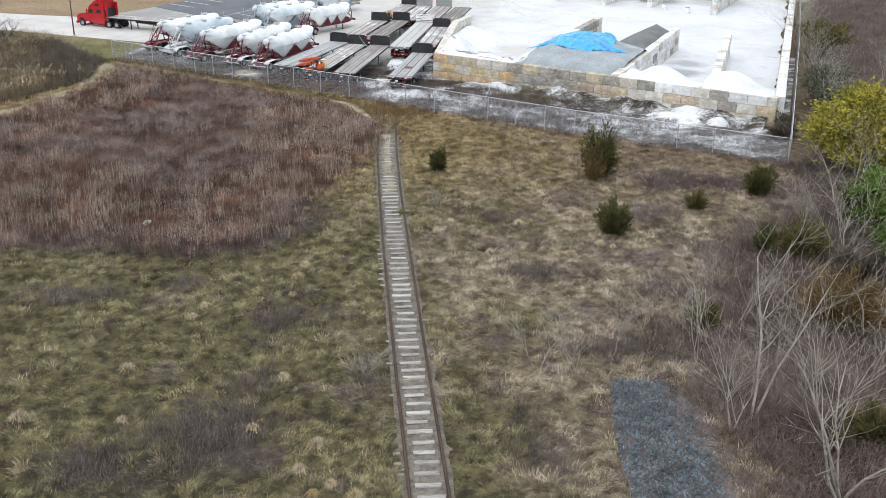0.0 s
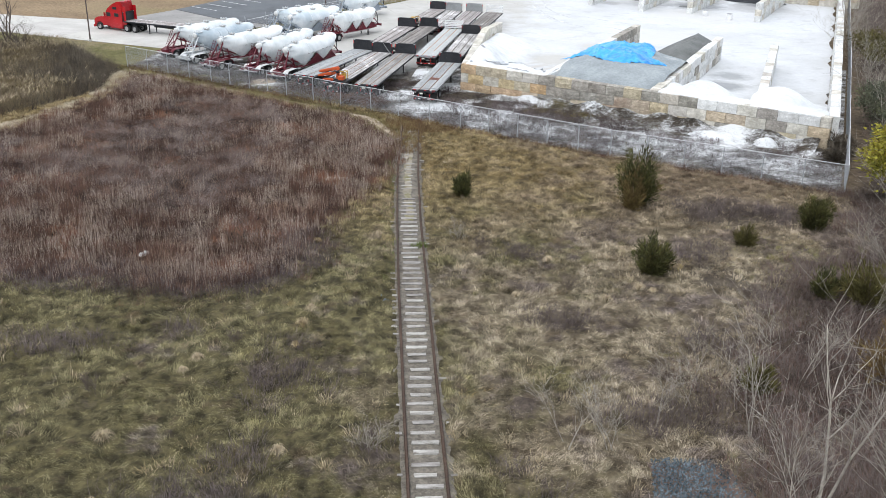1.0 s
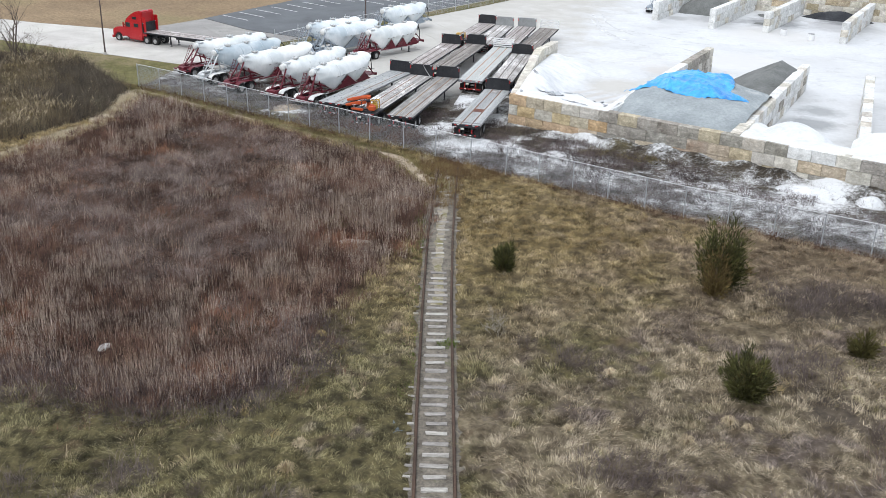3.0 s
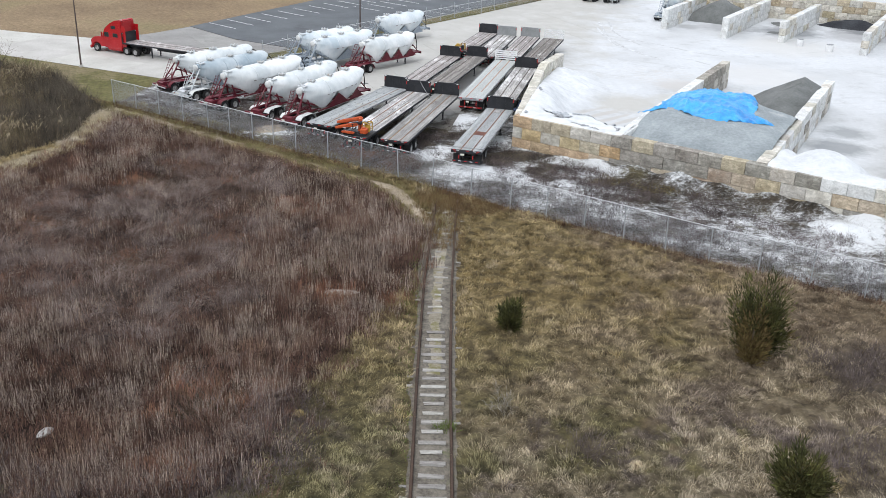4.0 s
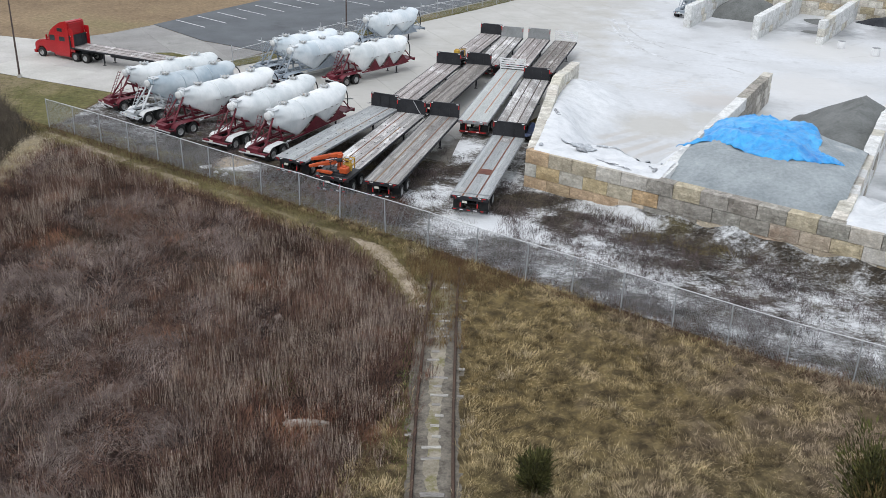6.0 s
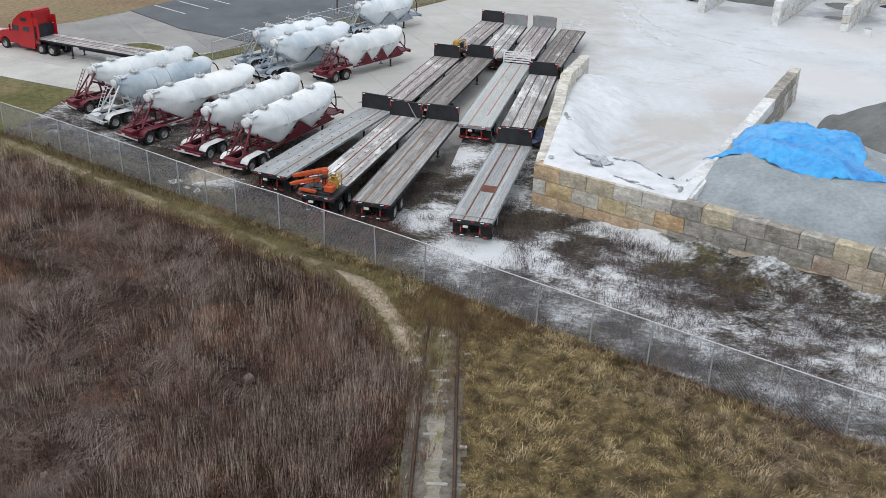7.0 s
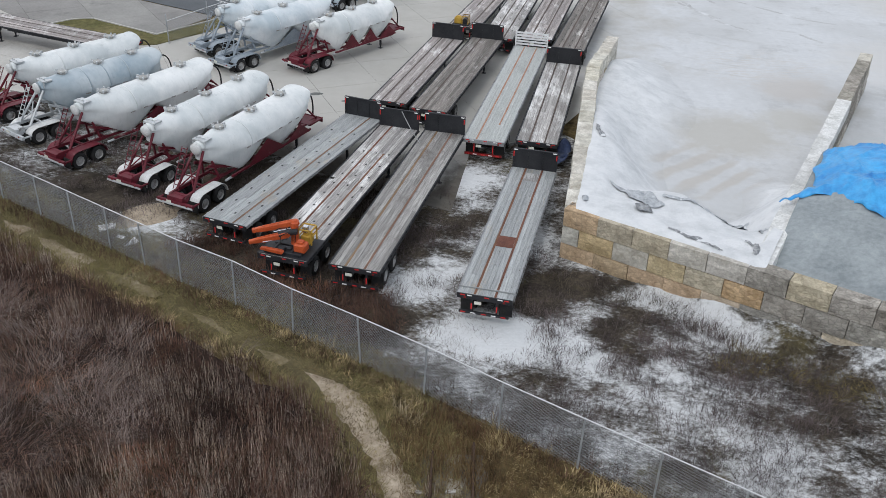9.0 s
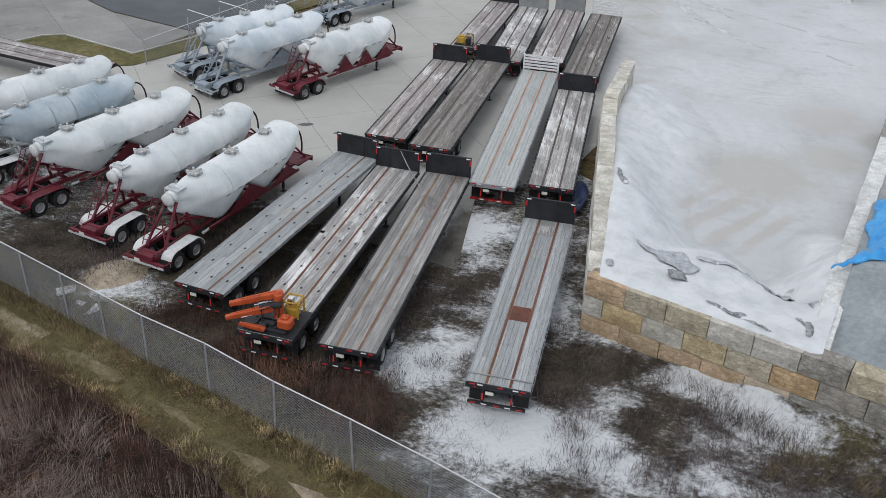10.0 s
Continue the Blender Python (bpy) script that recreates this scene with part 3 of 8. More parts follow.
        for x, y, r in ((5.4, 114.6, 3.2), (2.0, 116.4, 3.0), (-2.0, 119.0, 3.0), (-6.0, 122.0, 3.0), (-10.0, 124.8, 3.0), (-15.5, 128.0, 3.0), (7.0, 119.0, 2.4), (8.6, 122.4, 1.8), (6.2, 116.8, 2.4)):
            near, _ = spot(x, y, r)
            col = mix(nt, ramp(nt, near, [(0.36, 0.0), (0.52, 0.9)]), col, dirt)
    if heaped:
        sep = nt.nodes.new("ShaderNodeSeparateXYZ")
        link(nt, v, sep.inputs[0])
        pile = mix(nt, ramp(nt, noise_tex(nt, v, 0.7, 9, 0.7), [(0.34, 0.0), (0.58, 1.0)]), (0.55, 0.565, 0.575), (0.71, 0.72, 0.73))
        col = mix(nt, ramp(nt, math_node(nt, "ADD", sep.outputs[2], math_node(nt, "MULTIPLY", ragged, 0.5)), [(0.3, 0.0), (0.9, 1.0)]), col, pile)
    finish(nt, bsdf, col, ramp(nt, noise_tex(nt, v, 0.2, 5, 0.6), [(0.4, 0.9), (0.65, 0.5)]), 0, fine, 0.6 if heaped else 0.3, 0.22 if heaped else 0.05, 0.25)
    return m


def soil(name, a, b, c, sc):
    m, nt, bsdf = nodes_of(name)
    v = coords(nt, "world")
    fine = noise_tex(nt, v, 2.0, 9, 0.75)
    col = mix(nt, ramp(nt, noise_tex(nt, v, sc, 8, 0.65), [(0.38, 0.0), (0.62, 1.0)]), a, b)
    col = mix(nt, ramp(nt, noise_tex(nt, v, sc * 0.5, 6, 0.6), [(0.52, 0.0), (0.66, 1.0)]), col, c)
    col = mix(nt, 1.0, col, ramp(nt, fine, [(0.3, 0.55), (0.7, 1.4)]), "MULTIPLY")
    finish(nt, bsdf, col, 0.95, 0, fine, 0.8, 0.1, 0.1)
    return m


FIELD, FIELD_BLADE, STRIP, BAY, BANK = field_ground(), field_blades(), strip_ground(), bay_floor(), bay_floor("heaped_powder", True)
# Near-black in place of the shade that stalks cast on the soil.
SHADED_SOIL = soil("shaded_weed_soil", (0.02, 0.014, 0.012), (0.042, 0.028, 0.023), (0.038, 0.03, 0.016), 0.2)
VERGE = soil("verge_grass", (0.105, 0.102, 0.042), (0.175, 0.152, 0.072), (0.2, 0.165, 0.098), 0.2)
BROWN_FIELD = soil("brown_lawn", (0.19, 0.135, 0.085), (0.27, 0.2, 0.125), (0.2, 0.165, 0.09), 0.07)

# ---------------------------------------------------------------- building helpers


def mesh_of(name, bm, mat=None, smooth=False):
    me = bpy.data.meshes.new(name)
    bm.to_mesh(me)
    bm.free()
    if mat:
        me.materials.append(mat)
    if smooth:
        me.polygons.foreach_set("use_smooth", [True] * len(me.polygons))
    return me


def mesh_np(name, verts, faces, mat, smooth=False):
    """A mesh from arrays: verts (n, 3), faces (m, 3 or 4)."""
    verts, faces = np.asarray(verts, np.float32), np.asarray(faces, np.int32)
    me = bpy.data.meshes.new(name)
    me.vertices.add(len(verts))
    me.vertices.foreach_set("co", verts.ravel())
    k = faces.shape[1]
    me.loops.add(faces.size)
    me.loops.foreach_set("vertex_index", faces.ravel())
    me.polygons.add(len(faces))
    me.polygons.foreach_set("loop_start", np.arange(0, faces.size, k, dtype=np.int32))
    if smooth:
        me.polygons.foreach_set("use_smooth", np.ones(len(faces), bool))
    me.update(calc_edges=True)
    me.validate()
    if mat:
        me.materials.append(mat)
    return me


def part(name, bm, material, parent, label="", smooth=False):
    me = bm if isinstance(bm, bpy.types.Mesh) else mesh_of(name, bm, material, smooth)
    ob = new(name, me)
    ob.parent = parent
    if label:
        tagged(ob, label)
    return ob


CACHE = {}


def cached(key, make):
    if key not in CACHE:
        CACHE[key] = make()
    return CACHE[key]


def thing(name, m, label, category, group="", kind=""):
    ob = new(name)
    ob.empty_display_size = 0.2
    ob.matrix_world = m
    return tagged(ob, label, category, group, kind)


def box(bm, lo, hi, bevel=0.0):
    r = bmesh.ops.create_cube(bm, size=1)
    c, s = [(a + b) / 2 for a, b in zip(lo, hi)], [abs(b - a) for a, b in zip(lo, hi)]
    for v in r["verts"]:
        v.co = Vector([c[i] + v.co[i] * s[i] for i in range(3)])
    if bevel:
        bmesh.ops.bevel(bm, geom=list({e for v in r["verts"] for e in v.link_edges}), offset=bevel, segments=1, affect="EDGES")
    return bm


def boxes(*list_of, bevel=0.0):
    bm = bmesh.new()
    for lo, hi in list_of:
        box(bm, lo, hi, bevel)
    return bm


def tube(bm, p, q, r, n=8, r2=None):
    p, q = Vector(p), Vector(q)
    rot = (q - p).to_track_quat("Z", "Y").to_matrix().to_4x4()
    bmesh.ops.create_cone(bm, cap_ends=True, segments=n, radius1=r, radius2=r if r2 is None else r2, depth=(q - p).length, matrix=Matrix.Translation((p + q) / 2) @ rot)
    return bm


def tubes(pairs, r, n=8):
    bm = bmesh.new()
    for p, q in pairs:
        tube(bm, p, q, r, n)
    return bm


def beam(bm, p, q, w, h):
    """A rectangular bar from p to q."""
    p, q = Vector(p), Vector(q)
    r = bmesh.ops.create_cube(bm, size=1)
    rot = (q - p).to_track_quat("Y", "Z").to_matrix()
    for v in r["verts"]:
        v.co = (p + q) / 2 + rot @ Vector((v.co.x * w, v.co.y * (q - p).length, v.co.z * h))
    return bm


def lathe(profile, n=20, axis="x", caps=True):
    """Turns (distance along, radius) pairs round an axis."""
    bm = bmesh.new()
    rings = []
    for a, r in profile:
        ring = []
        for i in range(n):
            t = 2 * math.pi * i / n
            c, s = r * math.cos(t), r * math.sin(t)
            ring.append(bm.verts.new((a, c, s) if axis == "x" else (c, s, a)))
        rings.append(ring)
    for u, w in zip(rings, rings[1:]):
        for i in range(n):
            bm.faces.new((u[i], u[(i + 1) % n], w[(i + 1) % n], w[i]))
    for ring in (rings[0], rings[-1]) if caps else ():
        bm.faces.new(ring)
    bmesh.ops.recalc_face_normals(bm, faces=bm.faces)
    return bm


def extrude(outline, x0, x1):
    """A (y, z) outline drawn out from x0 to x1."""
    bm = bmesh.new()
    a = [bm.verts.new((x0, y, z)) for y, z in outline]
    b = [bm.verts.new((x1, y, z)) for y, z in outline]
    bm.faces.new(a)
    bm.faces.new(b[::-1])
    for i in range(len(a)):
        j = (i + 1) % len(a)
        bm.faces.new((a[j], a[i], b[i], b[j]))
    bmesh.ops.recalc_face_normals(bm, faces=bm.faces)
    return bm


def heading(a, b):
    """The pose at a, on the ground, whose own +y looks at b."""
    return pose(a[0], a[1], 0, 0, 0, math.degrees(math.atan2(a[0] - b[0], b[1] - a[1])))


def inside(pts, poly):
    """Which of pts (n, 2) lie in the polygon."""
    x, y = pts[:, 0], pts[:, 1]
    got = np.zeros(len(pts), bool)
    for (ax, ay), (bx, by) in zip(poly, poly[1:] + poly[:1]):
        hit = ((ay > y) != (by > y)) & (x < (bx - ax) * (y - ay) / (by - ay + 1e-9) + ax)
        got ^= hit
    return got


def line_distance(pts, line):
    d = np.full(len(pts), 1e9)
    for a, b in zip(line, line[1:]):
        a, b = np.array(a, float), np.array(b, float)
        t = np.clip(((pts - a) @ (b - a)) / ((b - a) @ (b - a)), 0, 1)
        d = np.minimum(d, np.linalg.norm(pts - (a + t[:, None] * (b - a)), axis=1))
    return d


def wobble(pts, scale, seed=0.0):
    """Smooth noise in about -1 to 1 at (n, 2) points, as a sum of turned sines."""
    x, y = pts[:, 0] * scale, pts[:, 1] * scale
    out = np.zeros(len(pts))
    for k, (a, f, w) in enumerate(((0.3, 1.0, 0.34), (1.4, 1.37, 0.26), (2.5, 1.9, 0.2), (0.9, 2.7, 0.12), (2.0, 3.9, 0.08))):
        p = np.cos(a + seed) * x + np.sin(a + seed) * y
        q = -np.sin(a + seed * 1.7) * x + np.cos(a + seed * 1.7) * y
        out += w * np.sin(f * p + 1.3 * np.sin(0.7 * f * q + k + seed)) * np.cos(0.6 * f * q + 2 * k + seed)
    return out * 1.6


def sheet(name, poly, z, mat, label, category, thick=0.0, step=0.0, rough_edge=0.0, seed=1.0):
    """A flat piece of ground with an optionally ragged edge and a skirt."""
    pts = []
    for a, b in zip(poly, poly[1:] + poly[:1]):
        n = max(1, int(math.dist(a, b) / step)) if step else 1
        for i in range(n):
            pts.append((a[0] + (b[0] - a[0]) * i / n, a[1] + (b[1] - a[1]) * i / n))
    pts = np.array(pts)
    if rough_edge:
        pts = pts + rough_edge * np.stack([wobble(pts, 1.1, seed), wobble(pts, 1.3, seed + 2)], 1)
    bm = bmesh.new()
    top = [bm.verts.new((x, y, z)) for x, y in pts]
    f = bm.faces.new(top)
    f.normal_update()
    if f.normal.z < 0:
        f.normal_flip()
    low = [bm.verts.new((x, y, z - max(thick, 0.05))) for x, y in pts]
    for i in range(len(top)):
        j = (i + 1) % len(top)
        bm.faces.new((top[i], top[j], low[j], low[i]))
    bmesh.ops.triangulate(bm, faces=[f])
    ob = new(name, mesh_of(name, bm, mat))
    return tagged(ob, label, category, kind="structure")


def ribbon(name, line, width, z, mat, label, category, seed=1.0, ragged=0.5, taper=0.0):
    """A path of uneven width along a line, running out over the last taper metres."""
    pts = []
    for a, b in zip(line, line[1:]):
        n = max(1, int(math.dist(a, b) / 0.25))
        pts += [(a[0] + (b[0] - a[0]) * i / n, a[1] + (b[1] - a[1]) * i / n) for i in range(n)]
    pts = np.array(pts + [line[-1]], float)
    d = np.gradient(pts, axis=0)
    d /= np.linalg.norm(d, axis=1)[:, None]
    nrm = np.stack([-d[:, 1], d[:, 0]], 1)
    jag = np.random.default_rng(int(seed * 10))
    w1 = width / 2 * (1 + ragged * wobble(pts, 1.2, seed) + 0.2 * wobble(pts, 4.0, seed + 5) + 0.13 * jag.normal(0, 1, len(pts)))
    w2 = width / 2 * (1 + ragged * wobble(pts, 1.1, seed + 3) + 0.2 * wobble(pts, 4.3, seed + 7) + 0.13 * jag.normal(0, 1, len(pts)))
    if taper:
        left = np.clip(np.hypot(pts[:, 0] - pts[-1, 0], pts[:, 1] - pts[-1, 1]) / taper, 0.02, 1)
        w1, w2 = w1 * left, w2 * left
    cols = [pts + nrm * w1[:, None], pts, pts - nrm * w2[:, None]]
    n = len(pts)
    verts = np.concatenate([np.c_[c, np.full(n, z if i == 1 else z - 0.012)] for i, c in enumerate(cols)])
    f = [(k * n + i, (k + 1) * n + i, (k + 1) * n + i + 1, k * n + i + 1) for k in range(2) for i in range(n - 1)]
    ob = new(name, mesh_np(name, verts, f, mat))
    return tagged(ob, label, category, kind="structure")


def blades(name, pts, count, height, spread, width, mat, label, category, rng, lean=0.35, z0=0.0, flow=0.0):
    """Tufts of narrow upright blades at (n, 2) points, joined into one mesh."""
    n = len(pts) * count
    base = np.repeat(pts, count, axis=0) + rng.normal(0, spread, (n, 2))
    tall = np.repeat(height * rng.uniform(0.45, 1.25, len(pts)), count) * rng.uniform(0.5, 1.15, n)
    turn = rng.uniform(0, math.pi, n)
    side = np.stack([np.cos(turn), np.sin(turn)], 1) * (width * rng.uniform(0.5, 1.2, n))[:, None] / 2
    tip = base + rng.normal(0, lean, (n, 2)) * tall[:, None]
    if flow:
        way = 4.0 * wobble(base, 0.22, 8.0)
        tip += flow * tall[:, None] * np.stack([np.cos(way), np.sin(way)], 1)
    v = np.empty((n, 3, 3), np.float32)
    v[:, 0, :2], v[:, 1, :2], v[:, 2, :2] = base - side, base + side, tip
    v[:, :2, 2], v[:, 2, 2] = z0 - 0.02, z0 + tall
    ob = new(name, mesh_np(name, v.reshape(-1, 3), np.arange(n * 3).reshape(-1, 3), mat))
    return tagged(ob, label, category, kind="stuff")


def swards(name, pts, count, height, spread, width, mat, label, category, rng, lean=0.3, flow=0.5, turn=0.3, z0=0.0):
    """Clumps of arching leaves: each leaf is a kite with its middle raised, and neighbours bend the same way."""
    n = len(pts) * count
    foot = np.repeat(pts, count, axis=0)
    tall = np.repeat(height * rng.uniform(0.55, 1.3, len(pts)), count) * rng.uniform(0.6, 1.1, n)
    off = rng.normal(0, spread, (n, 2))
    way = np.repeat(5.0 * wobble(pts, turn, 8.0) + rng.normal(0, 0.5, len(pts)), count) + rng.normal(0, 0.35, n)
    bend = np.repeat(flow * rng.uniform(0.5, 1.4, len(pts)), count)
    reach = (bend * tall)[:, None] * np.stack([np.cos(way), np.sin(way)], 1) + (lean * tall)[:, None] * rng.normal(0, 1, (n, 2)) + 0.7 * off
    base = foot + off
    d = reach / (np.linalg.norm(reach, axis=1)[:, None] + 1e-6)
    a = rng.uniform(-0.9, 0.9, n)
    side = np.stack([-d[:, 1] * np.cos(a) + d[:, 0] * np.sin(a), d[:, 0] * np.cos(a) + d[:, 1] * np.sin(a)], 1) * (width * rng.uniform(0.6, 1.3, n))[:, None] / 2
    top = tall / np.sqrt(1 + 0.8 * bend ** 2)
    v = np.empty((n, 4, 3), np.float32)
    v[:, 0, :2], v[:, 1, :2], v[:, 2, :2], v[:, 3, :2] = base, base + 0.45 * reach + side, base + reach, base + 0.45 * reach - side
    v[:, 0, 2], v[:, 1, 2], v[:, 2, 2], v[:, 3, 2] = z0 - 0.02, z0 + 0.72 * top, z0 + top, z0 + 0.72 * top
    ob = new(name, mesh_np(name, v.reshape(-1, 3), np.arange(n * 4).reshape(-1, 4), mat))
    return tagged(ob, label, category, kind="stuff")

# ---------------------------------------------------------------- plan
RAIL_L = [(3.95, 18), (3.8, 32), (3.65, 45), (3.55, 59), (3.58, 70), (3.72, 81), (4.15, 91), (4.35, 94.5)]
RAIL_R = [(5.55, 18), (5.4, 32), (5.3, 45), (5.25, 59), (5.22, 70), (5.36, 80), (5.7, 91), (5.9, 95)]
FENCE = [(-27.3, 119.9), (-21.9, 116.3), (-16.4, 112.4), (-11.8, 109.1), (-7.6, 106.1), (-4.7, 104.3), (-1.8, 102.1), (1.3, 100.0), (4.0, 98.1), (6.9, 95.9), (9.7, 93.9), (22.0, 85.2), (38.3, 75.5)]
FENCE_SIDE = [(38.3, 75.5), (46.1, 92.3), (59.4, 121.0), (82.4, 171.5), (94, 197)]
FENCE_LOT = [(-16.5, 141.5), (-14.2, 145.5), (-9.0, 154.5), (2.2, 169.5), (10.7, 181), (21.7, 196.5)]
PATH_MAIN = [(3.9, 90.2), (2.5, 94), (1.0, 97.3), (-2.0, 100.2), (-5.4, 102.7), (-8.0, 104.6), (-12.0, 107.3), (-16.4, 110.4), (-20.4, 113.4), (-25.0, 117.0), (-27.6, 119.0)]
PATH_LEFT = [(-27.2, 118.4), (-26.3, 111.0), (-27.3, 105), (-29.6, 98.5), (-32.4, 93.4), (-37.5, 87), (-46, 79)]
WEEDS = [(4.0, 90.3), (3.3, 83), (1.6, 77), (-0.3, 73), (-2.2, 67), (-2.6, 62.6), (-5, 59.3), (-9.5, 58.8), (-14.4, 60.3), (-21, 60.5), (-32, 63), (-48, 66), (-48, 78), (-36.5, 86), (-31, 93), (-28, 99), (-25.6, 106), (-25.4, 112), (-24.8, 116.0), (-20.5, 112.1), (-12.4, 106.0), (-5.8, 101.3), (-0.4, 97.2)]
REEDS = [(-43, 134), (-37, 130.5), (-31.5, 123), (-28.2, 118.8), (-27.6, 108), (-30.2, 102.5), (-36, 94.5), (-48, 83), (-66, 92), (-62, 128)]
WALL_A, WALL_B = (11.05, 109.55), (42.3, 87.7)

# ---------------------------------------------------------------- ground and paved areas
bm = bmesh.new()
bmesh.ops.create_grid(bm, x_segments=8, y_segments=8, size=1800)
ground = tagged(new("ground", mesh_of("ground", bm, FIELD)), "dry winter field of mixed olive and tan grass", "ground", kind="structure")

sheet("weed_patch_ground", WEEDS, 0.02, SHADED_SOIL, "brown soil darkened for the shade under tall dead weeds", "ground", step=1.2, rough_edge=0.7)
sheet("reed_bed_ground", REEDS, 0.014, SHADED_SOIL, "soil darkened for the shade under a bed of tan reeds", "ground", step=1.5, rough_edge=0.6, seed=3)
sheet("verge", [(-70, 153.5), (-44.6, 139.2), (-31.4, 133.4), (-25.4, 130.8), (-27.2, 120.0), (-31.5, 123.5), (-37, 131), (-43, 134.5), (-70, 142)], 0.02, VERGE, "green roadside grass verge beside the concrete road", "grass verge", step=2, rough_edge=0.3)
sheet("brown_lawn", [(-200, 190), (-75, 163.5), (-51.2, 154.9), (-38.7, 151.7), (-33.8, 156.5), (-30.3, 162.2), (-15.5, 190.7), (10, 238), (-60, 330), (-260, 330)], 0.014, BROWN_FIELD, "dry brown lawn beyond the road", "lawn")
# the yard's weedy margin between the fence and the block wall
sheet("yard_margin", [(-27.0, 120.2), (-21.8, 116.5), (-16.3, 112.6), (-11.7, 109.3), (-7.5, 106.3), (-4.6, 104.5), (-1.7, 102.3), (1.4, 100.2), (4.1, 98.3), (7.0, 96.1), (9.8, 94.1), (22.1, 85.4), (38.2, 75.8), (46.0, 92.6), (59.2, 121), (56.5, 121), (42.3, 87.0), (24, 110), (12.6, 126), (6.8, 122.2), (5.4, 114.4), (2.4, 116), (-1.8, 118.7), (-13, 127), (-22, 131.5), (-25.4, 130.4)],
      0.012, STRIP, "dark weedy soil dusted with drifts of white powder", "ground")

# concrete road and yard, laid in slabs
ROAD = [(-200, 212), (-75, 152.6), (-44.6, 139.4), (-25.4, 130.9), (-19, 141.6), (-28, 144.9), (-33.5, 150), (-38.7, 151.5), (-51.2, 154.7), (-75, 163.3), (-200, 222)]
APRON = [(-28.1, 144.9), (-25.9, 147), (-18, 143.5), (-14.6, 149.3), (-22.5, 153.9), (-30.2, 161.9), (-33.8, 156.3), (-38.5, 151.6), (-33.6, 150.1)]
road = sheet("road", ROAD, 0.019, JOINT, "pale concrete road laid in slabs", "road")
apron = sheet("apron", APRON, 0.021, JOINT, "grey worn concrete apron between road and car park", "pavement")
YARD = [(-25.4, 130.7), (-13, 126.5), (-1.8, 118.4), (2.4, 115.7), (5.4, 114.0), (6.7, 121.9), (12.4, 125.5), (15.6, 131), (20.5, 142), (40, 170), (60, 215), (34, 215), (21.5, 196), (2.4, 169.2), (-13.8, 145.3), (-19, 141.4)]
yard = sheet("yard_pavement", YARD, 0.026, JOINT, "pale grey concrete trailer yard laid in slabs", "pavement")


def clip(poly, nx, ny, d):
    """The part of a polygon where nx x + ny y < d."""
    out = []
    for p, q in zip(poly, poly[1:] + poly[:1]):
        a, b = p[0] * nx + p[1] * ny - d, q[0] * nx + q[1] * ny - d
        if a < 0:
            out.append(p)
        if (a < 0) != (b < 0):
            t = a / (a - b)
            out.append((p[0] + (q[0] - p[0]) * t, p[1] + (q[1] - p[1]) * t))
    return out


def slabs(parent, poly, size, turn, z, mat, gap=0.012):
    """Lays a plan out in square slabs with open joints; each slab is a piece of its own."""
    c, s = math.cos(turn), math.sin(turn)
    u, v = [p[0] * c + p[1] * s for p in poly], [-p[0] * s + p[1] * c for p in poly]
    for i in range(math.floor(min(u) / size), math.ceil(max(u) / size)):
        column = clip(clip(poly, c, s, (i + 1) * size - gap), -c, -s, -i * size - gap)
        if len(column) < 3:
            continue
        for j in range(math.floor(min(v) / size), math.ceil(max(v) / size)):
            cell = clip(clip(column, -s, c, (j + 1) * size - gap), s, -c, -j * size - gap)
            if len(cell) < 3:
                continue
            area = 0.5 * sum(a[0] * b[1] - b[0] * a[1] for a, b in zip(cell, cell[1:] + cell[:1]))
            if abs(area) < 0.4:
                continue
            if area < 0:
                cell.reverse()
            n, mx, my = len(cell), sum(p[0] for p in cell) / len(cell), sum(p[1] for p in cell) / len(cell)
            me = bpy.data.meshes.new("slab")
            me.from_pydata([(p[0] - mx, p[1] - my, 0) for p in cell] + [(p[0] - mx, p[1] - my, -0.05) for p in cell], [], [tuple(range(n))] + [(k, k + n, (k + 1) % n + n, (k + 1) % n) for k in range(n)])
            me.materials.append(mat)
            part("slab", me, None, parent).location = (mx, my, z)


lot = sheet("parking_lot", [(-30.2, 162.1), (-22.5, 154.1), (-14.6, 149.5), (-10.8, 155.5), (0.2, 171), (9, 183.5), (30, 216), (0, 230), (-15.5, 190.5)], 0.06, ASPHALT, "grey asphalt car park with white bay lines", "parking lot")
verge2 = sheet("verge_strip", [(-28, 144.9), (-25.9, 147), (-24.3, 147.4), (-18, 143.5), (-14.6, 147.5), (-10.5, 154.8), (0.4, 170.6), (9.4, 183), (22, 200.5), (23.4, 199.5), (10.9, 180.8), (2.5, 169.2), (-8.6, 154.2), (-13.8, 145.3), (-17.4, 141.2), (-22, 140)], 0.1, VERGE, "strip of worn grass beside the car park", "grass verge", step=2, rough_edge=0.12)
bm = bmesh.new()
kerb = [(-28, 144.9), (-25.9, 147.05), (-24.3, 147.45), (-18, 143.6), (-14.6, 147.6), (-10.5, 154.9), (0.4, 170.7), (9.4, 183.1), (22, 200.6)]
for a, b in zip(kerb, kerb[1:]):
    beam(bm, (*a, 0.07), (*b, 0.07), 0.15, 0.2)
tagged(new("kerb", mesh_of("kerb", bm, CONCRETE)), "low concrete kerb round the grass strip", "kerb", kind="structure")
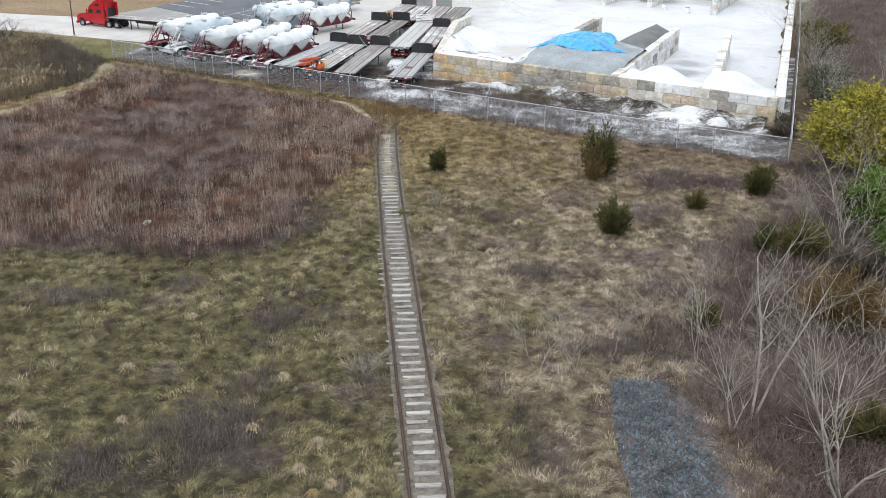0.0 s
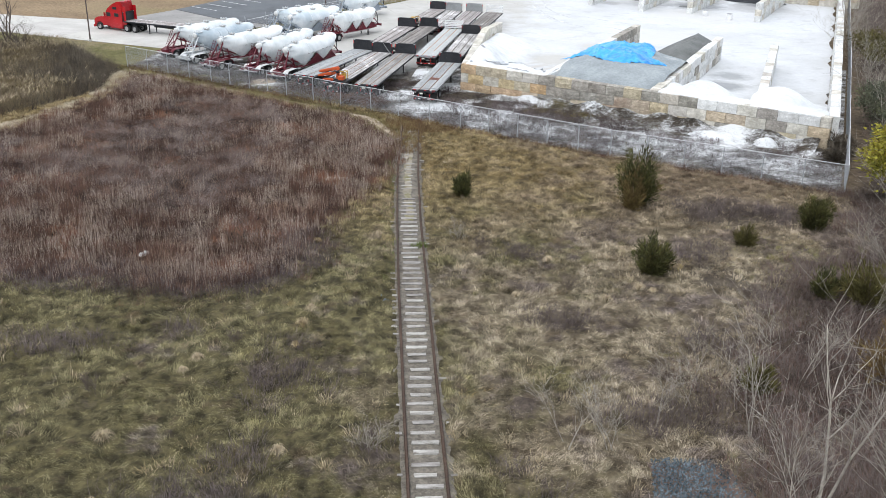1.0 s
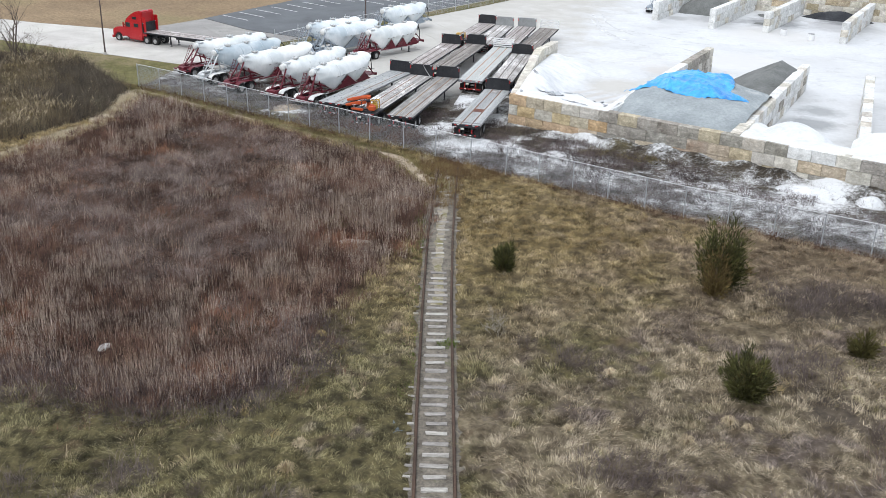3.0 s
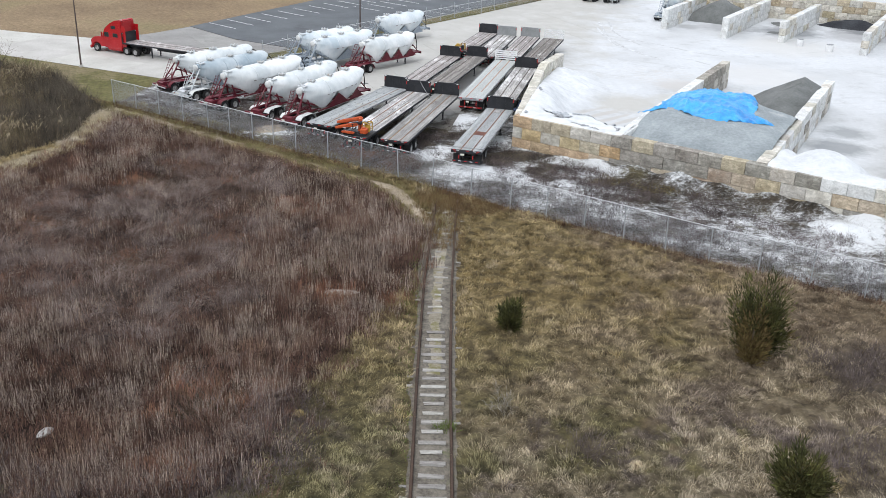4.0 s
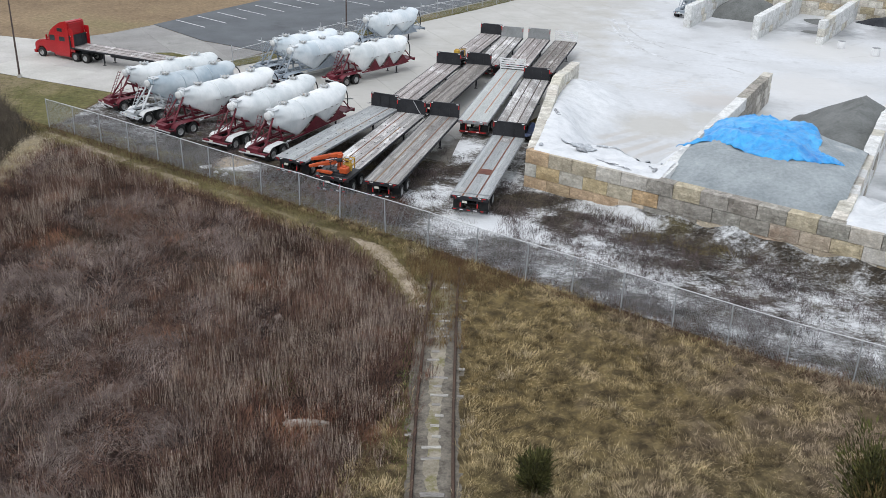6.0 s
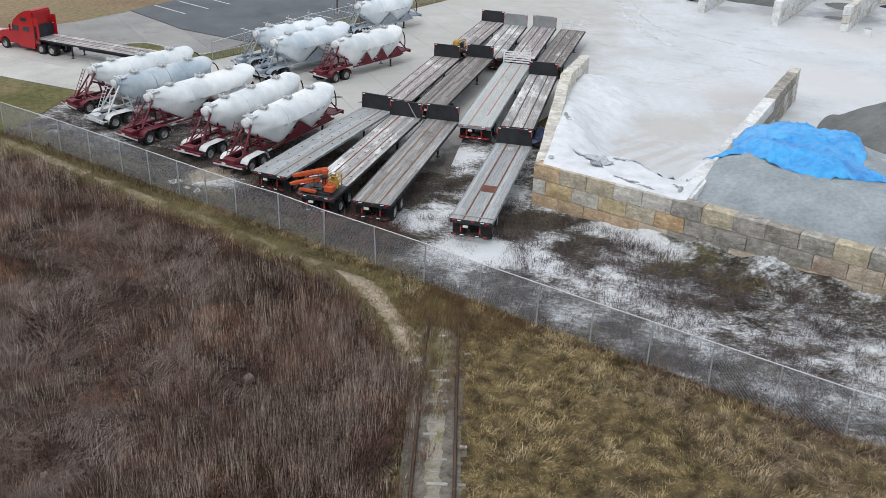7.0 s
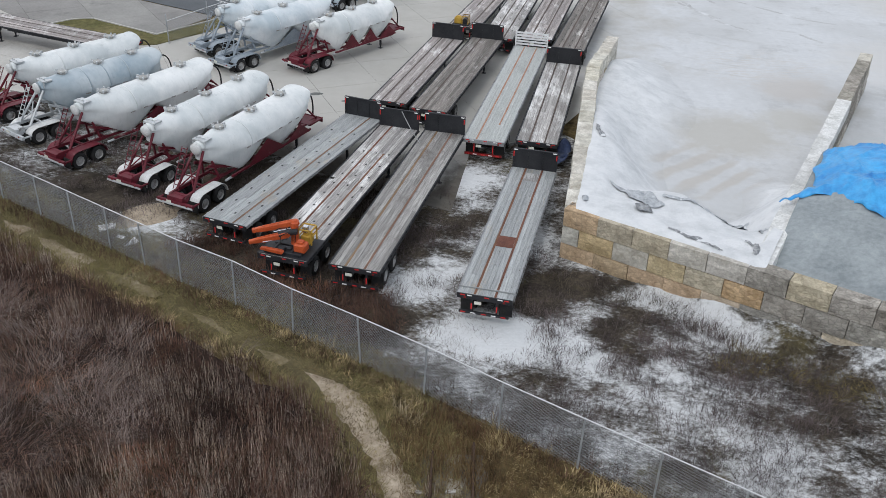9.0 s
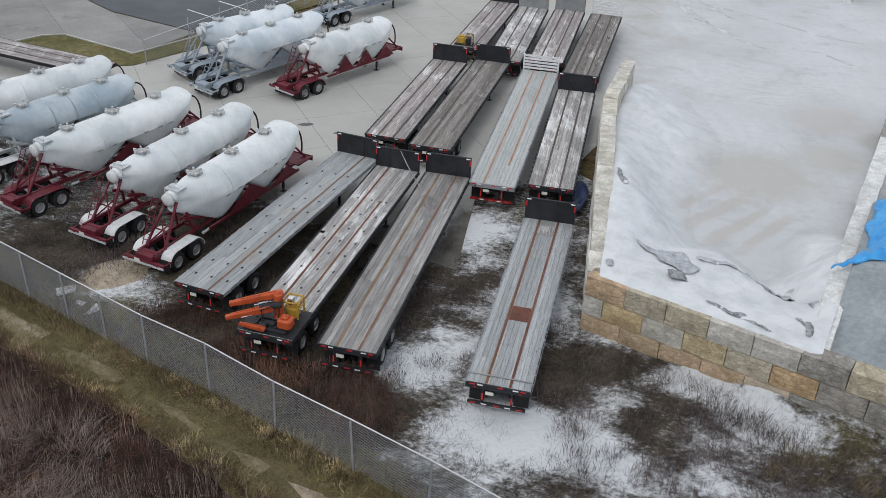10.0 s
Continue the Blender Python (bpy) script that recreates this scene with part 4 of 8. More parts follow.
for x0, y0, sx, sy, dx, dy, n in ((-28.3, 165.2, 1.95, 2.95, 4.5, -3.9, 12), (-16.5, 155.3, 2.05, 2.9, 3.2, -2.6, 12), (-9.5, 183.6, 1.95, 2.9, 4.4, -3.8, 6)):
    for i in range(n):
        bm = bmesh.new()
        a = Vector((x0 + sx * i, y0 + sy * i, 0.066))
        beam(bm, a, a + Vector((dx, dy, 0)), 0.14, 0.006)
        part("bay_line", bm, LINE_PAINT, lot)
# powder-coated yard round the bins
ORG, AX, AY = Vector((18.6, 103.4, 0)), Vector((0.872, -0.488, 0)), Vector((0.488, 0.872, 0))


def bin_points(m, s):
    """Places in the plan from m across and s metres behind the front wall, which runs slightly askew to the dividers."""
    s = s + 0.23 - 0.1 * m
    return np.array([ORG.x, ORG.y]) + m[:, None] * np.array([AX.x, AX.y]) + s[:, None] * np.array([AY.x, AY.y])


sheet("bin_yard", [(11.4, 109.6), (42.2, 87.8), (83, 178), (88, 215), (44, 215), (34, 190), (27, 166), (20.6, 144), (18.6, 139), (15.4, 130)], 0.056, BAY, "concrete yard coated in white powder with damp tracks", "pavement", step=2.0, rough_edge=0.5, seed=6)

TYRE_MARK = surface("tyre_smear", (0.36, 0.36, 0.36), (0.56, 0.565, 0.57), 0.6, 4, 0.9, place="world", stain=(0.62, 0.63, 0.64), stain_at=0.5, stain_scale=0.5)
for i, arc_line in enumerate(([(28.4, 176), (28.0, 166), (28.3, 159.5), (29.2, 155.2), (30.6, 151.8), (32.6, 149.4)], [(30.0, 176), (29.4, 168.4), (30.0, 163.3), (31.6, 158.0)], [(30.2, 163), (33.6, 159.5), (36.2, 156.4), (38.2, 153.9), (41.1, 152.2)],
                              [(27.4, 171.2), (27.4, 164.0), (28.0, 157.9), (30.7, 152.9)], [(36.6, 148.9), (37.3, 147.6), (37.9, 146.6)])):
    ribbon("tyre_mark", arc_line, 0.32, 0.068, TYRE_MARK, "dark curved tyre mark in white powder", "tyre mark", 3.0 + i, 0.7)
sheet("gravel_ground", [(12.2, 12), (12.8, 31), (13.3, 36), (14.2, 41.3), (17.3, 40.8), (18.0, 38.6), (18.2, 34), (18.2, 28), (18.2, 12)], 0.02, PINK_STONES, "bare reddish soil round a heap of crushed stone", "ground", step=1, rough_edge=0.35)
ribbon("foot_path", [(3.9, 90.2), (2.7, 93.6), (1.6, 96.6), (0.4, 98.3), (-1.0, 99.4)], 1.25, 0.034, SAND_PATH, "bare sandy foot path worn along the fence", "path", 1.0, 0.4, 2.2)
ribbon("foot_path", [(-1.8, 100.0), (-2.6, 100.6), (-3.3, 101.0)], 0.5, 0.036, TAN_PATH, "short bare sandy patch in a worn grass path", "path", 4.0, 0.8, 1.0)
for i, (path_piece, wide) in enumerate((([(-4.6, 102.0), (-6.6, 103.6)], 0.4), ([(-8.4, 104.9), (-10.2, 106.2), (-11.4, 107.0)], 0.5), ([(-12.4, 107.7), (-14.4, 109.1), (-15.8, 110.2)], 0.8), ([(-16.6, 110.7), (-18.2, 111.9)], 0.6), ([(-18.8, 112.4), (-21.6, 114.5), (-24.6, 116.8), (-27.4, 118.9)], 0.75))):
    ribbon("foot_path", path_piece, wide, 0.033, TAN_PATH if i < 2 else SAND_PATH, "worn stretch of foot path in dry grass", "path", 5.0 + i, 0.8, 0.9)
ribbon("grassy_track", [(x + 0.6, y + 0.9) for x, y in PATH_MAIN[1:]], 4.2, 0.026, GRASS_TRACK, "strip of short dry grass beside the fence", "path", 4.0, 0.25)
ribbon("field_track", PATH_LEFT, 2.2, 0.030, TAN_PATH, "pale dry-grass track between weeds and reeds", "path", 2.0, 0.5)

# ---------------------------------------------------------------- railway track
track = thing("railway_track", pose(0, 0, 0), "disused single railway track with rusty rails and weathered sleepers", "railway track", kind="structure")
bed = [((a[0] + b[0]) / 2, a[1]) for a, b in zip(RAIL_L, RAIL_R)]
n = len(bed)
side = 1.3
part("track_bed", mesh_np("track_bed", [(x - side, y, 0.022) for x, y in bed] + [(x, y, 0.05) for x, y in bed] + [(x + side, y, 0.022) for x, y in bed],
     [(k * n + i, (k + 1) * n + i, (k + 1) * n + i + 1, k * n + i + 1) for k in range(2) for i in range(n - 1)], BALLAST), None, track)
for line in (RAIL_L, RAIL_R):
    bm = bmesh.new()
    for a, b in zip(line, line[1:]):
        beam(bm, (*a, 0.20), (*b, 0.20), 0.075, 0.05)
        beam(bm, (*a, 0.13), (*b, 0.13), 0.025, 0.12)
        beam(bm, (*a, 0.075), (*b, 0.075), 0.15, 0.03)
    part("rail", bm, RAIL, track, "rusty steel rail")
rng = np.random.default_rng(5)
y = 18.3
tie_shapes = []
for k in range(4):
    bm = boxes(((-0.62 + 0.05 * k, -0.13, 0), (0.6 - 0.03 * k, 0.13, 0.1)), bevel=0.02)
    for v in bm.verts:
        v.co += Vector((rng.normal(0, 0.02), rng.normal(0, 0.012), rng.normal(0, 0.006)))
    tie_shapes.append(mesh_of("sleeper", bm, TIE))
BURIED = [mesh_of("sleeper", box(bmesh.new(), (-w, -0.09, 0), (w, 0.09, 0.1), 0.02), TIE) for w in (0.2, 0.3, 0.42)]
while y < 93:
    x = np.interp(y, [p[1] for p in bed], [p[0] for p in bed])
    sunk = y > 74 + 3 * rng.random()
    if not sunk or rng.random() < 0.75:
        ob = part("sleeper", BURIED[rng.integers(3)] if sunk else tie_shapes[rng.integers(4)], None, track)
        ob.matrix_local = pose(x + rng.normal(0, 0.16 if sunk else 0.04), y + rng.normal(0, 0.03), (-0.02 if sunk else 0.005) + rng.normal(0, 0.01), 0, 0, rng.normal(0, 3.0 if sunk else 1.6))
    for sx in (-1.0, 1.0):
        if rng.random() < (0.75 if sx < 0 and 53 < y < 60 else 0.16):
            ob = part("sleeper_end", cached("tie_end", lambda: mesh_of("sleeper_end", boxes(((-0.16, -0.08, 0), (0.16, 0.08, 0.07)), bevel=0.015), TIE)), None, track)
            ob.matrix_local = pose(x + sx * rng.uniform(1.1, 1.25), y + rng.normal(0, 0.03), 0.01, 0, 0, rng.normal(0, 4))
    y += 0.79
ribbon("sunken_bed", [(x, y) for x, y in bed if y > 60], 0.6, 0.058, surface("sandy_track_fill", (0.15, 0.13, 0.095), (0.33, 0.295, 0.235), 0.9, 7, 0.95, bump=0.5, dist=0.05, place="world", stain=(0.15, 0.135, 0.06), stain_at=0.52, stain_scale=0.8), "sand and weeds filling the track bed", "track bed", 5.0, 0.6)
sheet("gravel_pad", [(1.9, 54.2), (2.95, 54.2), (2.95, 59.2), (1.9, 59.2)], 0.03, STONES, "small pad of dark gravel beside the rail", "gravel", step=0.5, rough_edge=0.25)

# ---------------------------------------------------------------- chain-link fences
POST = mesh_of("post", lathe([(0, 0.04), (2.42, 0.04), (2.5, 0.01)], 8, "z"), GALVANISED)


def link_panel(a, b, h, gap, thick):
    """One stretch of chain link between two posts: crossing wires as thin prisms."""
    a, b = np.array(a, float), np.array(b, float)
    w = np.linalg.norm(b - a)
    u = (b - a) / w
    nrm = np.array([-u[1], u[0]])
    segs = []
    for sgn in (1, -1):
        for s in np.arange(-h, w + h, gap):
            s0, s1, z0, z1 = s, s + h, 0.05, h
            if sgn < 0:
                s0, s1 = s + h, s
            # clip to the panel
            t = [0.0, 1.0]
            if s1 != s0:
                ta, tb = (0 - s0) / (s1 - s0), (w - s0) / (s1 - s0)
                t = [max(0, min(ta, tb)), min(1, max(ta, tb))]
            if t[1] - t[0] > 0.01:
                segs.append((s0 + (s1 - s0) * t[0], z0 + (z1 - z0) * t[0], s0 + (s1 - s0) * t[1], z0 + (z1 - z0) * t[1], sgn))
    v, f = [], []
    for k, (s0, z0, s1, z1, sgn) in enumerate(segs):
        off = nrm * thick * 0.5 * sgn
        for s, z in ((s0, z0), (s1, z1)):
            p = a + u * s + off
            v += [(*(p + u * thick * 0.6), z), (*(p - u * thick * 0.6), z + thick * 0.6), (*(p + nrm * thick * 0.8), z)]
        o = 6 * k
        f += [(o, o + 1, o + 4, o + 3), (o + 1, o + 2, o + 5, o + 4), (o + 2, o, o + 3, o + 5)]
    return v, f


def fence(line, label, spacing=3.05, h=2.4, gap=0.075, thick=0.0085, panels=True):
    ob = thing("chain_link_fence", pose(0, 0, 0), label, "fence", kind="structure")
    pts = []
    for a, b in zip(line, line[1:]):
        n = max(1, round(math.dist(a, b) / spacing))
        pts += [(a[0] + (b[0] - a[0]) * i / n, a[1] + (b[1] - a[1]) * i / n) for i in range(n)]
    pts.append(line[-1])
    r = random.Random(len(pts))
    for i, p in enumerate(pts):
        q = part("post", POST, None, ob)
        q.matrix_local = pose(*p, -0.05, r.gauss(0, 1.0), r.gauss(0, 1.0), 0)
    for a, b in zip(pts, pts[1:]):
        part("top_rail", tubes([((*a, h), (*b, h))], 0.026, 6), TOP_RAIL, ob)
        if panels:
            part("wire_mesh", mesh_np("wire_mesh", *link_panel(a, b, h, gap, thick), WIRE), None, ob)
    return ob


fence(FENCE, "tall galvanised chain-link fence along the yard edge")
fence(FENCE_SIDE, "tall galvanised chain-link fence beside the woods", gap=0.16, thick=0.015)
fence(FENCE_LOT, "chain-link fence beside the car park grass strip", spacing=3.6, h=1.9, gap=0.2, thick=0.014)

# ---------------------------------------------------------------- block walls of the storage bins
BW, BH, BT = 1.86, 0.98, 0.92


def block_mesh(k, mat, length=BW):
    """A concrete block with a rough split face on both long sides."""
    r = random.Random(100 + k)
    bm = bmesh.new()
    nx, nz = 5, 3
    g = 0.016
    faces = []
    for side_y, sgn in ((-BT / 2, -1), (BT / 2, 1)):
        grid = [[bm.verts.new((-length / 2 + g + (length - 2 * g) * i / (nx - 1), side_y + (0 if i in (0, nx - 1) or j in (0, nz - 1) else sgn * r.uniform(0.015, 0.04)) - (sgn * 0.02 if i in (0, nx - 1) or j in (0, nz - 1) else 0),
                               g + (BH - 2 * g) * j / (nz - 1) )) for i in range(nx)] for j in range(nz)]
        faces.append(grid)
        for j in range(nz - 1):
            for i in range(nx - 1):
                bm.faces.new((grid[j][i], grid[j][i + 1], grid[j + 1][i + 1], grid[j + 1][i]))
    a, b = faces
    for j in (0, nz - 1):
        bm.faces.new([a[j][i] for i in range(nx)] + [b[j][i] for i in reversed(range(nx))])
    for i in (0, nx - 1):
        bm.faces.new([a[j][i] for j in range(nz)] + [b[j][i] for j in reversed(range(nz))])
    bmesh.ops.recalc_face_normals(bm, faces=bm.faces)
    return mesh_of("block", bm, mat)


BLOCKS = {key: [block_mesh(k + 7 * i, mat) for k in range(4)] for i, (key, mat) in enumerate((("tan", BLOCK), ("grey", BLOCK_GREY), ("white", BLOCK_WHITE), ("rust", BLOCK_RUST), ("pale", BLOCK_PALE), ("ochre", BLOCK_OCHRE)))}
HALF = {key: [block_mesh(50 + i, mat, BW / 2)] for i, (key, mat) in enumerate((("tan", BLOCK), ("grey", BLOCK_GREY), ("white", BLOCK_WHITE), ("rust", BLOCK_RUST), ("pale", BLOCK_PALE), ("ochre", BLOCK_OCHRE)))}


def block_wall(name, p, q, rows, pick, label, seed=0, z0=0.0, drop=0.0):
    """Courses of blocks in running bond from p to q. pick(distance, row, rng) names the kind of block; None leaves it out."""
    r = random.Random(seed)
    ob = thing(name, heading(p, q), label, "block wall", kind="structure")
    length = math.dist(p, q)
    for row in range(rows):
        s = 0.0
        first = row % 2 == 1
        while s < length - 0.2:
            w = BW / 2 if first or length - s < BW * 0.75 else BW
            first = False
            kind = pick(s, row, r)
            if kind:
                b = part("block", (HALF if w < BW else BLOCKS)[kind][0 if w < BW else r.randrange(4)], None, ob)
                b.matrix_local = pose(r.gauss(0, 0.018), s + w / 2, z0 + row * BH - drop * s / length, 0, 0, 90 + r.gauss(0, 0.4))
            s += w
    return ob


def front_pick(s, row, r):
    """Warm blocks at the corner, greyer and reddish ones along the middle, pale and powdered ones at the far end."""
    x = r.random()
    if row == 2 and s > 22.5:
        return "white" if x < 0.6 else "grey" if x < 0.78 else "pale"
    if s > 20:
        return "pale" if x < 0.45 else "grey" if x < 0.7 else "tan"
    if s > 9:
        return "grey" if x < (0.5 if row == 2 else 0.3) else "rust" if x < 0.62 and s > 13 and row < 2 else "ochre" if x < 0.75 else "tan"
    return "ochre" if x < 0.5 else "tan" if x < 0.9 else "pale"


mostly_white = lambda s, row, r: "white" if r.random() < 0.8 else "pale"
pale = lambda s, row, r: "white" if r.random() < 0.55 else "pale" if r.random() < 0.9 else "grey"
block_wall("wall_front", WALL_A, WALL_B, 3, front_pick, "weathered limestone-faced block retaining wall, top course dusted white", 1)
block_wall("wall_left", (11.35, 109.5), (15.3, 130.0), 3, lambda s, row, r: "pale" if row == 2 or r.random() < 0.6 else "white", "powder-dusted block bin wall beside flatbed trailers", 2)
block_wall("wall_left_end", (15.35, 130.2), (18.3, 139.2), 3, lambda s, row, r: "pale" if r.random() < 0.8 else "tan", "pale stone block bin wall", 3, drop=0.6)
block_wall("bin_divider", (19.2, 104.3), (36.2, 134.8), 3, lambda s, row, r: "white" if row == 2 and s < 24 or s < 12 and r.random() < 0.6 else "grey" if r.random() < 0.6 else "pale", "weathered grey stone block divider between powder and sand bins", 4)
block_wall("bin_divider", (28.7, 97.4), (44.6, 126.2), 3, pale, "powder-dusted stone block divider beside dark sand", 5)
block_wall("bin_divider", (37.3, 92.3), (50.3, 122.3), 3, mostly_white, "white-dusted stone block divider between powder heaps", 6)
block_wall("wall_right", (42.6, 88.0), (83.5, 177.0), 3, mostly_white, "white-dusted block wall along the side fence", 7)
BAYS = (((37.3, 171.3), (47.4, 188.2)), ((44.5, 165.2), (56.8, 185.0)), ((52.1, 163.4), (63.5, 181.4)), ((60.6, 155.8), (73.0, 176.6)))
for i, (p, q) in enumerate(BAYS):
    block_wall("bay_divider", p, q, 3, lambda s, row, r: "white" if r.random() < 0.7 else "pale", "pale stone block divider of a storage bay", 10 + i)
block_wall("wall_back", (44.5, 191.5), (57, 185.4), 4, lambda s, row, r: "pale" if r.random() < 0.7 else "tan", "tall cream stone block wall behind the bays", 20)
block_wall("wall_back", (57, 185.4), (84, 171.0), 4, lambda s, row, r: "pale" if r.random() < 0.7 else "tan", "tall cream stone block wall behind the bays", 21)

# soil and powder banked up against the wall's foot
ways = np.linspace(0.0, 37.5, 130)
across = np.linspace(0.0, 1.0, 9)
u_w = (np.array(WALL_B) - np.array(WALL_A)) / math.dist(WALL_A, WALL_B)
n_w = np.array([u_w[1], -u_w[0]])
gs, ga = [g.ravel() for g in np.meshgrid(ways, across, indexing="ij")]
out = 0.4 + ga * (2.2 + 0.5 * np.sin(gs * 0.7))
plan_w = np.array(WALL_A) + gs[:, None] * u_w + out[:, None] * n_w
rise = (0.12 + 0.75 * np.clip((gs - 3.0) / 9.0, 0, 1)) * (1 - ga) ** 1.3 * (1 + 0.35 * np.sin(gs * 1.3) * np.sin(gs * 0.47 + 1)) + 0.05 * wobble(plan_w, 2.4, 3.0) * (1 - ga) - 0.03 * ga
i_w = (np.arange(129)[:, None] * 9 + np.arange(8)).ravel()
tagged(new("wall_foot_bank", mesh_np("wall_foot_bank", np.c_[plan_w, rise + 0.014], np.stack([i_w, i_w + 1, i_w + 10, i_w + 9], 1), STRIP, True)), "bank of dark soil against the foot of the block wall", "ground", kind="structure")

# ---------------------------------------------------------------- heaps in the bins


def smooth(a, b, x):
    t = np.clip((x - a) / (b - a), 0, 1)
    return t * t * (3 - 2 * t)


def heap_surface(name, m0, m1, s0, s1, height, mat, label, category, step=0.4, kind=""):
    """A loose heap as a height field over the bin plan; m0, m1: its sides at each distance s from the front wall."""
    ns, nm = int((s1 - s0) / step), int((m1(s0) - m0(s0)) / step)
    s = np.repeat(np.linspace(s0, s1, ns), nm)
    t = np.tile(np.linspace(0, 1, nm), ns)
    m = np.array([m0(a) for a in s]) * (1 - t) + np.array([m1(a) for a in s]) * t
    z = height(m, s)
    rim = (t == 0) | (t == 1) | (s == s0)
    z = np.where(rim, z - 0.12, z)
    xy = bin_points(m, s)
    i = (np.arange(ns - 1)[:, None] * nm + np.arange(nm - 1)).ravel()
    ob = new(name, mesh_np(name, np.c_[xy, z], np.stack([i, i + 1, i + nm + 1, i + nm], 1), mat, True))
    return tagged(ob, label, category, kind=kind)


def ripple(m, s, scale, seed):
    return wobble(np.stack([m, s], 1), scale, seed)


def h_left(m, s):
    lm = np.interp(s, (0.6, 19.8, 29.1, 36), (-9.3, -15.9, -17.7, -18.5))
    front = 2.95 * (1 - smooth(4.6 + 0.7 * np.sin(m * 0.9), 12.0 + 1.5 * np.sin(m * 0.7), s) ** 0.7) - 0.35 * smooth(0.8, 4.5, s)
    edge = (m - lm)
    bank = (2.94 - 1.3 * smooth(9, 22, s)) * (1 - smooth(0.7, 7.5 + 1.5 * np.sin(s * 0.35), edge)) ** 1.4 * (1 - smooth(25, 33, s))
    right = 3.02 * (1 - smooth(-0.2, 3.4 + 0.5 * np.sin(s), -m)) * (1 - smooth(7, 19, s))
    z = np.maximum(np.maximum(front, bank), right)
    return 0.02 + z + (0.14 * ripple(m, s, 0.9, 1) + 0.07 * ripple(m, s, 2.2, 9)) * np.clip(z, 0.1, 1) * smooth(0.4, 2.0, s) * smooth(0.5, 2.0, edge) + 0.012 * ripple(m, s, 3, 2)


def h_grey(m, s):
    across = 0.86 + 0.14 * np.sin(np.clip(m / 11.6, 0, 1) * math.pi)
    z = (2.55 + 1.5 * smooth(0.3, 7.5, s)) * across * (1 - smooth(14.0, 21.5, s))
    z = z + 0.55 * smooth(7.0, 9.0, s) * (1 - smooth(13.5, 16.5, s)) * smooth(0.4, 2.4, m) * (1 - smooth(6.8, 9.4, m))
    return z + 0.14 * ripple(m, s, 0.7, 3) * np.clip(z, 0.1, 1) * smooth(0.4, 2.0, s) + 0.04 * ripple(m, s, 2.6, 4) - 0.05


def h_dark(m, s):
    d = np.where(s > 30, (s - 30) / 4.8, (30 - s) / 15.0)
    z = 3.9 * np.clip(1 - d ** 1.6, 0, 1) * np.clip(1 - np.abs(9.6 - m) / 6.2, 0, 1) ** 0.85
    return z + 0.12 * ripple(m, s, 0.9, 5) * np.clip(z, 0, 1) - 0.08


def h_white_a(m, s):
    z = 3.7 * np.exp(-((m - 15.8) / 4.4) ** 2 - ((s - 5.0) / 4.6) ** 2)
    z = np.maximum(z, 3.02 * (1 - smooth(2.5, 9, s)))
    z = np.maximum(z, 2.9 * (1 - smooth(0.2, 3.4, m - 12.2)) * (1 - smooth(5, 16, s)))
    return z + 0.12 * ripple(m, s, 0.7, 6) * np.clip(z, 0.1, 1) * smooth(0.4, 2.0, s) + 0.03 * ripple(m, s, 2.5, 6) - 0.06


def h_white_b(m, s):
    z = 3.9 * np.exp(-((m - 23.0) / 4.8) ** 2 - ((s - 5.2) / 6.5) ** 2)
    z = np.maximum(z, 3.02 * (1 - smooth(2.5, 9, s)))
    return z + 0.12 * ripple(m, s, 0.7, 8) * np.clip(z, 0.1, 1) * smooth(0.4, 2.0, s) + 0.03 * ripple(m, s, 2.5, 6) - 0.06


heap_surface("powder_bank", lambda s: float(np.interp(s, (-0.4, 0.6, 8, 9, 19.8, 29.1, 36), (-9.1, -9.5, -11.8, -11.9, -15.85, -17.3, -17.7))), lambda s: float(np.interp(s, (0, 7, 13), (0.34, 0.3, -0.42))), 0.1, 36, h_left, BANK, "bank of white powder sloping into a storage bin", "powder heap")
heap_surface("grey_sand_mound", lambda s: 0.35, lambda s: 11.7, 0.6, 22, h_grey, GREY_SAND, "heap of grey sand behind the block wall", "sand heap")
heap_surface("dark_sand_mound", lambda s: 3.2, lambda s: 11.7, 12.0, 35, h_dark, DARK_SAND, "ridge of dark grey sand against a divider wall", "sand heap")
heap_surface("powder_mound", lambda s: 12.0, lambda s: 20.8, 0.05, 17, h_white_a, WHITE_POWDER, "rounded heap of bright white powder", "powder heap")
heap_surface("powder_mound", lambda s: 20.8 - max(s, 0) * 0.06, lambda s: 27.9, 0.0, 20, h_white_b, WHITE_POWDER, "broad heap of bright white powder", "powder heap")


def mound(name, x, y, rx, ry, h, turn, mat, label, category, seed=1.0, n=26, z0=0.0):
    a = np.linspace(-1.15, 1.15, n)
    u, v = [g.ravel() for g in np.meshgrid(a, a)]
    r = np.hypot(u, v) * (1 + 0.22 * wobble(np.stack([u, v], 1), 2.2, seed))
    z = h * np.clip(1 - r ** 1.25, -0.15, 1) + 0.10 * h * wobble(np.stack([u, v], 1), 5, seed + 1)
    c, s_ = math.cos(turn), math.sin(turn)
    xy = np.stack([x + c * u * rx - s_ * v * ry, y + s_ * u * rx + c * v * ry], 1)
    i = (np.arange(n - 1)[:, None] * n + np.arange(n - 1)).ravel()
    return tagged(new(name, mesh_np(name, np.c_[xy, z + z0], np.stack([i, i + 1, i + n + 1, i + n], 1), mat, True)), label, category)


